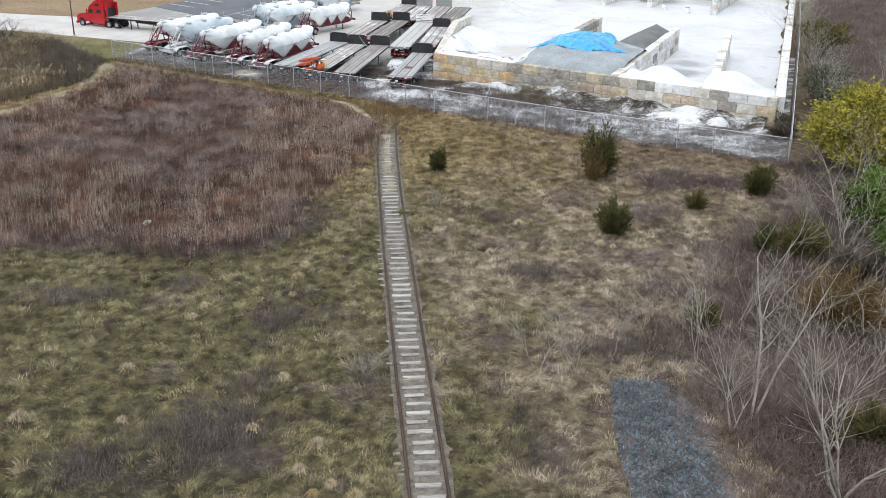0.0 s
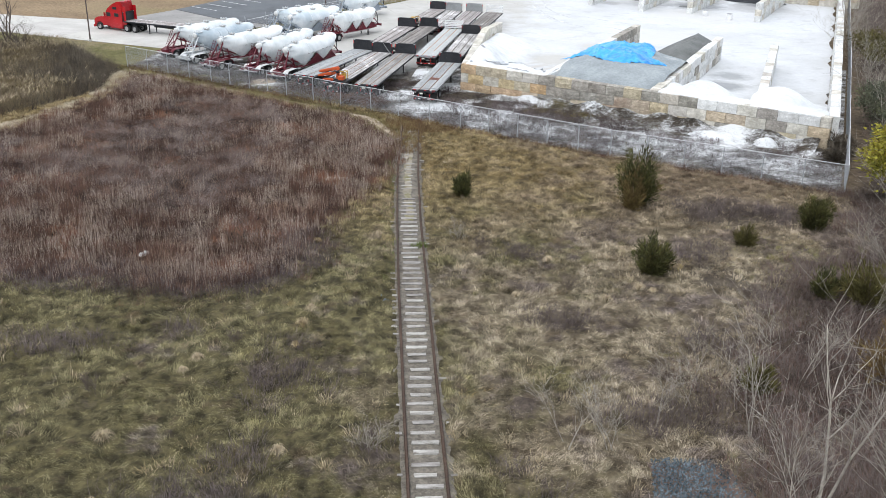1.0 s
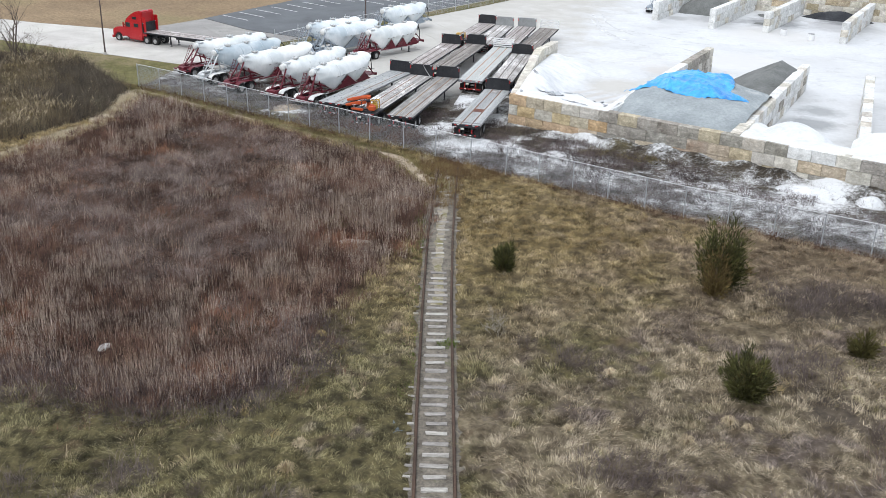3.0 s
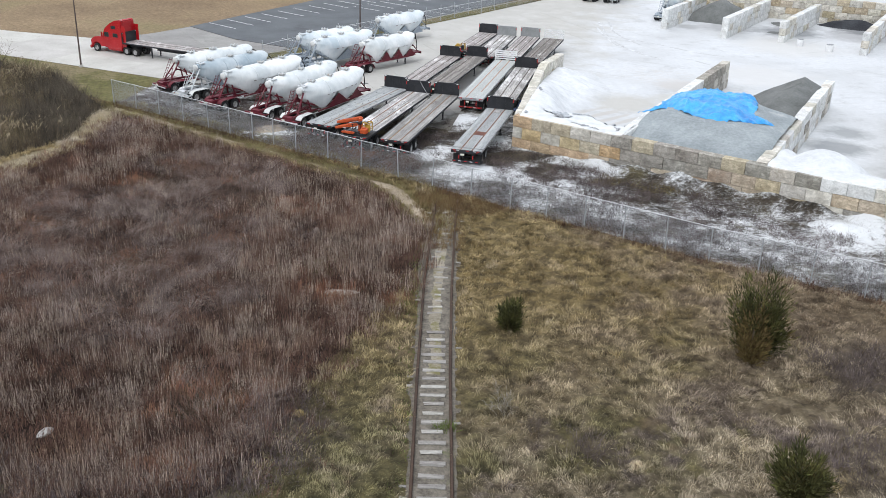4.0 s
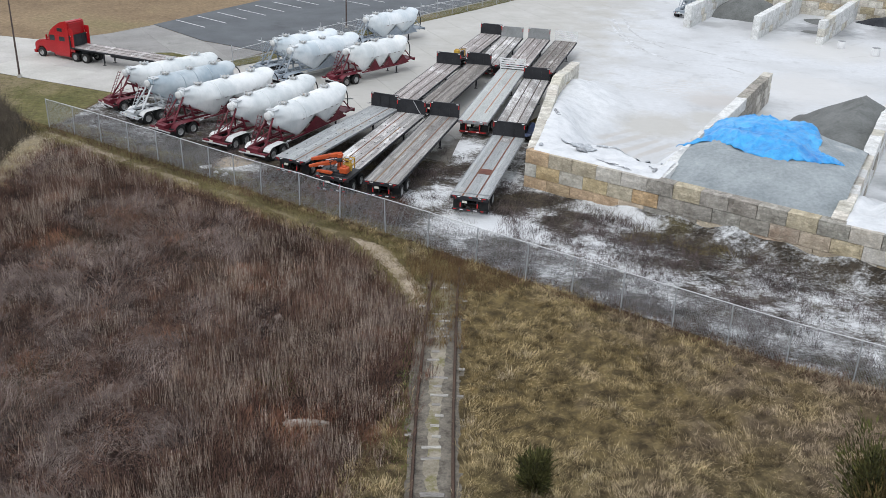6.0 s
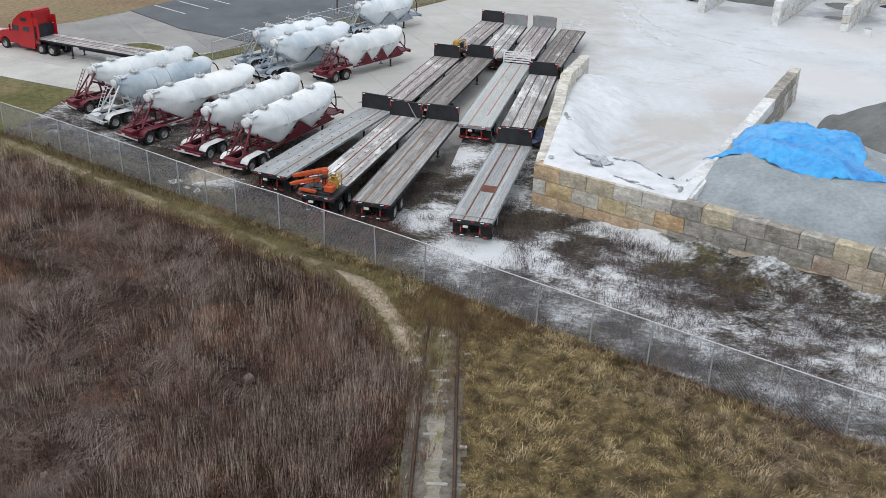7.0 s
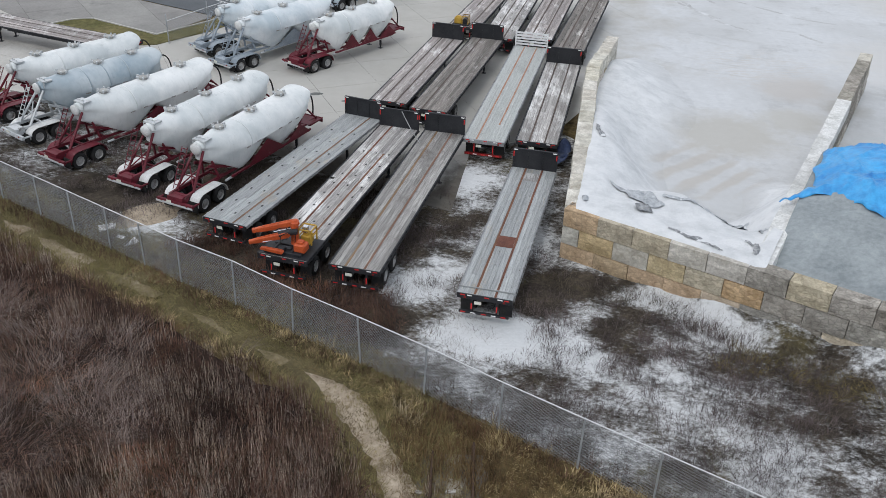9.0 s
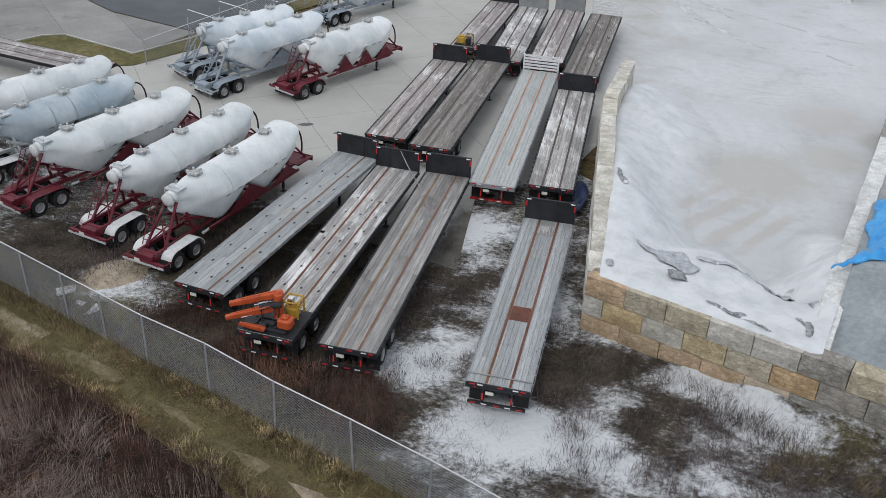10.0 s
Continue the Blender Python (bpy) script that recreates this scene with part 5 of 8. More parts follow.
BLACK_SAND = surface("black_grit", (0.02, 0.022, 0.026), (0.06, 0.063, 0.07), 0.6, 5, 0.9, bump=0.6, dist=0.1, place="world")
mound("spilt_powder", 33.6, 91.4, 3.2, 1.7, 0.55, -0.6, WHITE_POWDER, "spill of white powder at the wall's foot", "powder heap", 2)
mound("spilt_powder", 37.2, 89.0, 1.3, 1.1, 0.75, -0.5, WHITE_POWDER, "small cone of spilt white powder by the wall", "powder heap", 4)
for i, (x, y, rx, ry, h, mat, lab) in enumerate(((48.8, 182.0, 5.2, 5.6, 3.2, DARK_SAND, "dark sand heap filling a storage bay"), (58.5, 178.5, 3.2, 3.0, 0.35, DARK_SAND, "low dark spread in a storage bay"), (68.0, 177.0, 5.6, 1.9, 1.5, BLACK_SAND, "black heap along the back of a storage bay"), (54.5, 171, 2.6, 1.6, 0.14, DARK_SAND, "thin spread of dark sand in a bay"))):
    mound("bay_mound", x, y, rx, ry, h, 0.9 if i == 0 else -0.45, mat, lab, "sand heap", 3 + i)


def draped(name, poly, height, mat, label, category, step=0.22, lift=0.07, fold=0.12, seed=1.0, crisp=1.0, tuck=0.0):
    """A sheet laid over a heap; poly in bin coordinates (m, s)."""
    poly = [tuple(p) for p in poly]
    ms, ss = [p[0] for p in poly], [p[1] for p in poly]
    m, s = np.meshgrid(np.arange(min(ms), max(ms), step), np.arange(min(ss), max(ss), step))
    shape = m.shape
    m, s = m.ravel(), s.ravel()
    pts = np.stack([m, s], 1)
    keep = inside(pts + 0.25 * np.stack([wobble(pts, 1.5, seed), wobble(pts, 1.7, seed + 1)], 1), poly)
    edge = line_distance(pts, poly + poly[:1])
    crease = 1 - np.abs(wobble(pts * np.array([1.0, 0.45]), 1.5 * crisp, seed + 4))
    z = height(m, s) + lift + 0.6 * fold * np.abs(wobble(pts, 0.9 * crisp, seed)) + 0.55 * fold * crease ** 5 + fold * 0.5 * np.abs(wobble(pts * np.array([1.0, 0.25]), 3.6, seed + 2)) * np.exp(-edge / 1.6)
    # gathered folds and a downward tuck round the rim
    z = z + tuck * (0.13 * np.abs(np.sin(2.2 * (m + s) + 1.7 * wobble(pts, 0.8, seed + 6))) * np.exp(-edge / 0.7) - 0.3 * np.exp(-edge / 0.5) + 0.16 * np.exp(-np.abs(wobble(pts, 0.35, seed + 9)) * 9))
    xy = bin_points(m, s)
    idx = np.arange(m.size).reshape(shape)
    q = np.stack([idx[:-1, :-1], idx[:-1, 1:], idx[1:, 1:], idx[1:, :-1]], -1).reshape(-1, 4)
    q = q[keep[q].all(1)]
    used = np.unique(q)
    remap = np.full(m.size, -1)
    remap[used] = np.arange(len(used))
    me = mesh_np(name, np.c_[xy, z][used], remap[q], mat, True)
    # a torn edge runs smoothly, with short tatters
    bm = bmesh.new()
    bm.from_mesh(me)
    rim = [v for v in bm.verts if v.is_boundary]
    for _ in range(6):
        moved = []
        for v in rim:
            near = [e.other_vert(v).co for e in v.link_edges if e.is_boundary]
            moved.append(v.co.lerp(sum(near, Vector()) / len(near), 0.5) if len(near) == 2 else v.co.copy())
        for v, co in zip(rim, moved):
            v.co = co
    bm.to_mesh(me)
    bm.free()
    ob = new(name, me)
    sol = ob.modifiers.new("thickness", "SOLIDIFY")
    sol.thickness, sol.offset = 0.008, 1
    return tagged(ob, label, category)


draped("tarpaulin", [(-0.5, 6.0), (0.3, 7.4), (1.8, 7.9), (3.7, 7.1), (5.2, 6.4), (7.0, 6.5), (8.6, 7.5), (10.3, 8.9), (10.9, 9.6), (10.2, 10.3), (8.9, 10.7), (8.7, 12), (8.4, 14.5), (7.2, 15.8), (5.2, 16.8), (3.0, 16.5), (1.2, 16.5), (0.3, 15.8), (0.4, 12), (0.5, 8.7), (-0.4, 6.8)], h_grey, BLUE_TARP, "crumpled bright blue tarpaulin draped over a sand heap", "tarpaulin", step=0.12, fold=0.26, crisp=1.5, tuck=1.3)
for poly, mat, lab, step, fold, seed in (
    ([(-9.4, 4.9), (-8.2, 5.2), (-6.8, 5.3), (-5.5, 4.2), (-5.9, 3.0), (-6.8, 3.2), (-8.3, 4.3)], GREY_PLASTIC, "torn grey plastic sheet half buried in powder", 0.13, 0.16, 3),
    ([(-6.7, 2.6), (-5.9, 3.0), (-5.6, 2.1), (-6.2, 1.8)], BLACK_PLASTIC, "black plastic scrap below the torn sheet", 0.1, 0.2, 4),
    ([(-6.1, 5.2), (-4.5, 5.35), (-3.4, 5.8), (-2.4, 6.7), (-1.7, 7.3), (-1.6, 7.0), (-2.4, 6.2), (-3.4, 5.35), (-4.5, 4.95), (-6.0, 4.8)], GREY_PLASTIC, "wrinkled plastic edge along the crest of the bank", 0.09, 0.17, 5),
    ([(-2.9, 5.2), (-2.1, 5.8), (-1.4, 5.3), (-1.3, 4.2), (-1.7, 4.1), (-1.9, 5.0), (-2.5, 4.6)], GREY_PLASTIC, "crumpled grey plastic scrap on powder", 0.09, 0.26, 12),
    ([(-0.9, 4.9), (-0.3, 5.0), (-0.3, 4.0), (-0.7, 3.8)], GREY_PLASTIC, "small crumpled grey plastic scrap", 0.09, 0.24, 14),
    ([(-1.2, 2.5), (-0.4, 2.5), (-0.2, 1.3), (-0.5, 1.2), (-0.7, 2.0)], BLACK_PLASTIC, "dark plastic folds at the bin corner", 0.09, 0.24, 15),
    ([(-4.6, 1.4), (-3.5, 1.0), (-3.2, 1.6), (-2.9, 1.4), (-3.2, 0.85), (-1.7, 0.9), (-1.7, 0.7), (-3.6, 0.65), (-4.6, 1.1)], BLACK_PLASTIC, "thin black plastic strip along the wall top", 0.08, 0.16, 6),
    ([(-9.4, 1.7), (-8.9, 1.9), (-8.8, 1.4), (-9.2, 1.3)], GREY_PLASTIC, "small plastic scrap at the wall corner", 0.08, 0.16, 13),
    ([(-12.5, 11.2), (-12.0, 11.2), (-11.0, 9.5), (-11.3, 9.3), (-11.8, 10.3)], BLACK_PLASTIC, "dark blue plastic scrap caught on the bin wall", 0.1, 0.2, 7)):
    draped("plastic_sheet", poly, h_left, mat, lab, "plastic sheet", step * 0.6, 0.0 if "torn" in lab else -0.06, fold * 0.9, seed, 5.0)

DARK_TAPE = surface("faded_side_reflector", (0.2, 0.19, 0.18), (0.36, 0.34, 0.33), 3, 15, 0.5)
HATCH = surface("weathered_hatch", (0.24, 0.24, 0.23), (0.5, 0.5, 0.48), 2, 12, 0.6, stain=(0.2, 0.13, 0.09), stain_at=0.58, stain_scale=2)


def pipe(points, r, n=6):
    """A bent tube through the points, in one piece."""
    bm = bmesh.new()
    pts = [Vector(p) for p in points]
    rings = []
    for i, p in enumerate(pts):
        d = (pts[min(i + 1, len(pts) - 1)] - pts[max(i - 1, 0)]).normalized()
        a = d.cross(Vector((0.3, 0.9, 0.27))).normalized()
        b = d.cross(a)
        rings.append([bm.verts.new(p + a * r * math.cos(2 * math.pi * k / n) + b * r * math.sin(2 * math.pi * k / n)) for k in range(n)])
    for u, w in zip(rings, rings[1:]):
        for k in range(n):
            bm.faces.new((u[k], u[(k + 1) % n], w[(k + 1) % n], w[k]))
    bm.faces.new(rings[0])
    bm.faces.new(rings[-1])
    bmesh.ops.recalc_face_normals(bm, faces=bm.faces)
    return bm


# ---------------------------------------------------------------- wheels
def wheel_meshes(r=0.5, w=0.26):
    tyre = lathe([(-w / 2, r * 0.58), (-w / 2, r * 0.88), (-w * 0.36, r * 0.99), (w * 0.36, r * 0.99), (w / 2, r * 0.88), (w / 2, r * 0.58)], 24, caps=False)
    rim = lathe([(-w * 0.42, r * 0.2), (-w * 0.2, r * 0.25), (-w * 0.16, r * 0.5), (-w * 0.46, r * 0.58), (w * 0.46, r * 0.58), (w * 0.16, r * 0.5), (w * 0.2, r * 0.25), (w * 0.42, r * 0.2)], 20)
    return mesh_of("tyre", tyre, RUBBER, True), mesh_of("rim", rim, RIM)


def wheel(parent, x, y, z=0.5):
    tyre, rim = cached("wheel", wheel_meshes)
    w = part("wheel", tyre, None, parent, "black truck tyre")
    w.matrix_local = pose(x, y, z)
    part("rim", rim, None, w, "pale steel rim")
    return w


def axles(parent, ys, track=0.98):
    for y in ys:
        part("axle", cached("axle", lambda: mesh_of("axle", tubes([((-0.95, 0, 0.5), (0.95, 0, 0.5))], 0.07), BLACK_STEEL)), None, parent).matrix_local = pose(0, y, 0)
        for sgn in (-1, 1):
            wheel(parent, sgn * track, y)
            wheel(parent, sgn * (track - 0.32), y)


# ---------------------------------------------------------------- flatbed trailers
BED_RND = random.Random(77)


def flatbed(rear, front, deck, strip, board, label, boards=11, frame=None, back=None):
    """A flatbed semi-trailer; its own +y runs to the front, where the headboard stands."""
    frame = frame or BLACK_STEEL
    back = back or frame
    length, half, top = math.dist(rear, front), 1.27, 1.5
    key = round(length, 1)
    ob = thing("flatbed_trailer", heading(rear, front), label, "trailer", "parked flatbed trailers")
    # deck boards between the two long steel strips
    gaps = (-0.47, 0.47)
    w = 2 * (half - 0.06) / boards
    for i in range(boards):
        x = -half + 0.06 + w * (i + 0.5)
        cuts = [0.03] + sorted(length * BED_RND.uniform(0.12, 0.9) for _ in range(BED_RND.choice((1, 2, 2)))) + [length - 0.03]
        lift, tip = BED_RND.gauss(0, 0.004), BED_RND.gauss(0, 0.3)
        for y0, y1 in zip(cuts, cuts[1:]):
            if y1 - y0 > 0.3:
                b = part("plank", boxes(((-w / 2 + 0.004, -(y1 - y0) / 2 + 0.003, -0.045), (w / 2 - 0.004, (y1 - y0) / 2 - 0.003, 0)), bevel=0.004), deck, ob)
                b.matrix_local = pose(x, (y0 + y1) / 2, top + lift + BED_RND.gauss(0, 0.002), 0, tip, 0)
    for x in gaps:
        part("floor_strip", cached(("strip", key, strip.name), lambda: mesh_of("floor_strip", boxes(((-0.055, 0.04, -0.03), (0.055, length - 0.04, 0.006))), strip)), None, ob, "long steel floor strip").location = (x, 0, top)
    # side rails with stake pockets
    def side():
        bm = boxes(((-0.03, 0, -0.15), (0.03, length, 0.004)))
        y = 0.5
        while y < length - 0.3:
            box(bm, (0.03, y - 0.05, -0.15), (0.075, y + 0.05, 0.0))
            y += 0.61
        box(bm, (0.075, 0.02, -0.1), (0.09, length - 0.02, -0.04))
        return mesh_of("side_rail", bm, SIDE_ALU if deck in (DECK_PALE, DECK_ALU) else frame)
    for sgn in (1, -1):
        part("side_rail", cached(("side", key, deck.name), side), None, ob).matrix_local = pose(sgn * (half - 0.03), 0 if sgn > 0 else length, top, 0, 0, 0 if sgn > 0 else 180)
    # frame beams and cross members
    def chassis():
        bm = bmesh.new()
        for x in (-0.5, 0.5):
            box(bm, (x - 0.07, 0.1, 1.36), (x + 0.07, length, 1.4))
            box(bm, (x - 0.012, 0.1, 0.98), (x + 0.012, length * 0.72, 1.36))
            box(bm, (x - 0.012, length * 0.72, 1.16), (x + 0.012, length, 1.36))
            box(bm, (x - 0.07, 0.1, 0.94), (x + 0.07, length * 0.72, 0.98))
        y = 0.3
        while y < length:
            box(bm, (-half + 0.06, y - 0.03, 1.36), (half - 0.06, y + 0.03, 1.45))
            y += 0.9
        box(bm, (-0.55, length - 1.6, 1.1), (0.55, length - 0.4, 1.16))
        return mesh_of("chassis", bm, frame)
    part("chassis", cached(("chassis", key, frame.name), chassis), None, ob)
    axles(ob, (1.35, 2.75))
    part("suspension", cached("suspension", lambda: mesh_of("suspension", boxes(((-0.62, 0.9, 0.62), (-0.5, 3.2, 0.95)), ((0.5, 0.9, 0.62), (0.62, 3.2, 0.95))), BLACK_STEEL)), None, ob)
    for x in (-0.75, 0.75):
        part("landing_leg", cached("landing", lambda: mesh_of("landing_leg", boxes(((-0.06, -0.06, 0.25), (0.06, 0.06, 1.4)), ((-0.16, -0.16, 0.0), (0.16, 0.16, 0.06)), ((-0.04, -0.04, 0.05), (0.04, 0.04, 0.3))), BLACK_STEEL)), None, ob).location = (x, length * 0.76, 0)
    # rear end: sill, guard, lights, plate, flaps
    part("rear_sill", cached(("sill", deck.name), lambda: mesh_of("rear_sill", boxes(((-1.27, -0.03, 1.24), (1.27, 0.03, 1.5)), bevel=0.01), SIDE_ALU if deck is DECK_ALU else frame)), None, ob)
    part("rear_guard", cached(("guard", back.name), lambda: mesh_of("rear_guard", boxes(((-1.15, -0.06, 0.5), (1.15, 0.04, 0.62)), ((-0.62, -0.03, 0.6), (-0.54, 0.03, 1.25)), ((0.54, -0.03, 0.6), (0.62, 0.03, 1.25))), back)), None, ob)
    for x, z, mat in ((-0.95, 0.56, TAPE_RED), (-0.5, 0.56, TAPE_WHITE), (0.0, 0.56, TAPE_RED), (0.45, 0.56, TAPE_WHITE), (0.9, 0.56, TAPE_RED), (-1.0, 1.44, TAPE_RED), (-0.7, 1.44, TAPE_WHITE), (0.1, 1.44, TAPE_RED), (0.7, 1.44, TAPE_WHITE), (1.0, 1.44, TAPE_RED)):
        part("reflective_tape", cached(("tape", mat.name), lambda: mesh_of("reflective_tape", boxes(((-0.11, -0.008, -0.028), (0.11, 0, 0.028))), mat)), None, ob).location = (x, -0.062 if z < 1 else -0.032, z)
    for x in (-0.58, 0.58):
        part("reflective_tape", cached("tape_up", lambda: mesh_of("reflective_tape", boxes(((-0.03, -0.008, -0.16), (0.03, 0, 0.16))), TAPE_RED)), None, ob).location = (x, -0.034, 0.9)
    part("number_plate", cached("plate", lambda: mesh_of("number_plate", boxes(((-0.16, -0.012, -0.08), (0.16, 0, 0.08))), PLATE)), None, ob, "pale number plate").location = (-0.3, -0.032, 1.1)
    for x in (-0.9, 0.9):
        part("tail_light", cached("tail", lambda: mesh_of("tail_light", lathe([(0, 0.01), (0.0, 0.055), (0.02, 0.055), (0.03, 0.02)], 12, "z"), RED_STEEL)), None, ob).matrix_local = pose(x, -0.03, 1.32, 90)
        part("mud_flap", cached("flap", lambda: mesh_of("mud_flap", boxes(((-0.3, 0.6, 0.2), (0.3, 0.62, 1.0))), RUBBER)), None, ob).location = (x, 0, 0)
    # headboard
    if board == "black" or board == "grey":
        mat = BLACK_STEEL if board == "black" else GREY_STEEL
        h = part("headboard", cached(("board", board), lambda: mesh_of("headboard", boxes(((-1.27, -0.05, 0), (1.27, 0.0, 1.15)), ((-1.27, -0.09, 0), (-1.19, 0.03, 1.18)), ((1.19, -0.09, 0), (1.27, 0.03, 1.18)), ((-1.27, -0.08, 1.1), (1.27, 0.03, 1.18)), ((-0.45, -0.075, 0), (-0.4, -0.05, 1.12)), ((0.4, -0.075, 0), (0.45, -0.05, 1.12))), mat)), None, ob, "tall plain steel headboard")
        h.location = (0, length, top)
        for sgn in (-1, 1):
            part("reflective_tape", cached("tape_corner", lambda: mesh_of("reflective_tape", boxes(((-0.2, -0.008, -0.03), (0.02, 0, 0.03))), TAPE_WHITE)), None, h).matrix_local = pose(sgn * 1.2, -0.096, 1.12, 0, 0, 0) @ Matrix.Diagonal((sgn, 1, 1, 1))
            part("reflective_tape", cached("tape_post", lambda: mesh_of("reflective_tape", boxes(((-0.03, -0.008, -0.16), (0.03, 0, 0.16))), TAPE_RED)), None, h).location = (sgn * 1.22, -0.096, 0.86)
    elif board == "ladder":
        h = part("headboard", cached("ladder_board", lambda: mesh_of("headboard", boxes(*[((-1.25, -0.05, z), (1.25, 0.0, z + 0.13)) for z in (0.1, 0.32, 0.54, 0.76, 0.98)], ((-1.27, -0.07, 0), (-1.17, 0.03, 1.15)), ((1.17, -0.07, 0), (1.27, 0.03, 1.15))), WHITE_STEEL)), None, ob, "white slatted headboard")
        h.location = (0, length, top)
    return ob


BEDS = [
    ((6.65, 103.2), (10.15, 116.7), DECK_PALE, STRIP_RUST, "black", "pale grey flatbed trailer with rusty strips and a black headboard"),
    ((0.7, 105.4), (5.1, 121.7), DECK_GREY, STRIP_BROWN, "black", "grey plank flatbed trailer with a black headboard, parked on weeds"),
    ((-2.75, 106.2), (2.3, 122.3), DECK_WORN, STRIP_RUST, "black", "worn pale plank flatbed trailer carrying a folded orange crane"),
    ((-6.1, 109.6), (0.0, 123.9), DECK_PALE, STRIP_BROWN, "black", "light grey flatbed trailer with two brown strips"),
    ((7.45, 120.6), (12.0, 138.9), DECK_ALU, STRIP_ORANGE, "ladder", "silver aluminium flatbed trailer with orange strips and white slatted headboard"),
    ((10.65, 120.5), (14.05, 135.2), DECK_WORN, STRIP_DARK, "black", "worn plank flatbed trailer beside the bin wall"),
    ((1.45, 126.6), (5.6, 140.4), DECK_PINK, STRIP_DARK, "black", "grey plank flatbed trailer with a black headboard on concrete"),
    ((4.1, 125.3), (8.7, 140.6), DECK_BROWN, STRIP_DARK, "black", "brown plank flatbed trailer with a black headboard"),
    ((6.9, 143.6), (10.7, 156.0), DECK_PINK, STRIP_DARK, "black", "grey plank flatbed trailer at the back of the yard"),
    ((9.5, 140.9), (13.05, 154.7), DECK_WORN, STRIP_DARK, "grey", "grey plank flatbed trailer with a grey headboard"),
    ((12.6, 141.0), (16.1, 154.2), DECK_PINK, STRIP_DARK, "grey", "brownish plank flatbed trailer with a grey headboard"),
    ((14.8, 138.5), (19.1, 153.3), DECK_BROWN, STRIP_DARK, "ladder", "dark plank flatbed trailer with a white slatted headboard"),
]
for i, b in enumerate(BEDS):
    bed_ob = flatbed(*b, back=RED_STEEL if i == 4 else None)
    if i in (3, 2, 9, 11):
        for k in range(9):
            for x in (-0.8, 0.0, 0.8):
                part("tie_down", cached("tie_down", lambda: mesh_of("tie_down", boxes(((-0.045, -0.07, -0.01), (0.045, 0.07, 0.009))), RUBBER)), None, bed_ob).location = (x + 0.03 * math.sin(9 * k + x), 1.0 + 1.45 * k + 0.2 * math.sin(5 * k), 1.5)
    if i == 0:
        part("repair_plate", boxes(((-0.41, 4.6, 1.495), (0.41, 5.7, 1.512))), STRIP_RUST, bed_ob, "brown steel repair plate")
        part("rear_bar", tubes([((-1.25, 0.55, 1.53), (1.25, 0.55, 1.53))], 0.035, 6), GREY_STEEL, bed_ob)
        part("new_board", boxes(((-0.4, 12.3, 1.49), (0.4, 13.3, 1.507))), DECK_WORN, bed_ob)

# ---------------------------------------------------------------- dry-bulk tank trailers
def hopper_plan(hoppers):
    return {2: (0.3, 0.7), 3: (0.24, 0.5, 0.76)}[hoppers]


def tank_mesh(length, mat, hoppers):
    """A barrel with a straight ridge, a rear cone, a blunt sloping nose and angular hoppers; y from 0 (rear) to length."""
    bottoms = hopper_plan(hoppers)
    pitch = bottoms[1] - bottoms[0]
    depth, least = 1.5, 0.16
    reach = []
    for i, b in enumerate(bottoms):
        reach.append((b * 1.02 if i == 0 else pitch * 0.63, (1 - b) * 1.02 if i == len(bottoms) - 1 else pitch * 0.63))
    stops = sorted(set(np.linspace(0, 1, 49).tolist() + list(bottoms) + [b + pitch / 2 for b in bottoms[:-1]] + [0.01, 0.02, 0.975, 0.99]))
    na, nl = 15, 10
    rows = []
    for s in stops:
        w = 1.2 * np.interp(s, (0, 0.06, 0.2, 0.32, 0.84, 0.93, 0.985, 1), (0.28, 0.42, 0.8, 1, 1, 0.96, 0.86, 0.76))
        zc = np.interp(s, (0, 0.06, 0.3, 0.82, 0.95, 1), (0.68, 0.55, -0.1, -0.1, 0.5, 0.82))
        top = np.interp(s, (0, 0.05, 0.16, 0.95, 0.985, 1), (1.02, 1.09, 1.15, 1.15, 1.15, 1.14))
        share = [abs(s - b) / (r[0] if s < b else r[1]) for b, r in zip(bottoms, reach)]
        low = min(-depth * (1 - max(u, least)) / (1 - least) for u in share)
        low = min(low, zc - 0.3)
        ring = [(w * math.cos(t), zc + (top - zc) * math.sin(t)) for t in np.linspace(0, math.pi, na)]
        half = []
        for z in np.linspace(zc, low, nl + 1)[1:]:
            k = min(1.0, 1 - (1 - least) * max(0.0, -z) / depth)
            f = max(k ** 0.38 * max(0.0, 1 - min(1.0, u / max(k, 1e-6)) ** 5) ** 0.2 for u in share)
            half.append((w * max(f, 0.1 if z > low + 1e-6 else 0.06), z))
        rows.append([(x, s * length, z) for x, z in ring + [(-x, z) for x, z in half] + half[::-1]])
    n = len(rows[0])
    bm = bmesh.new()
    made = [[bm.verts.new(p) for p in row] for row in rows]
    for a, b in zip(made, made[1:]):
        for k in range(n):
            bm.faces.new((a[k], a[(k + 1) % n], b[(k + 1) % n], b[k]))
    for row, out in ((made[0], -0.1), (made[-1], 0.05)):
        c = bm.verts.new(sum((v.co for v in row), Vector()) / n + Vector((0, out, 0.1)))
        for k in range(n):
            bm.faces.new((row[k], row[(k + 1) % n], c))
    bmesh.ops.recalc_face_normals(bm, faces=bm.faces)
    r = random.Random(int(length * 100) + hoppers)
    for v in bm.verts:
        v.co += Vector((0.02 * noise.noise(v.co * 1.7 + Vector((length, 0, 0))), 0, 0.015 * noise.noise(v.co * 2.1)))
    me = mesh_of("tank", bm, mat, True)
    me.set_sharp_from_angle(angle=radians(32))
    return me


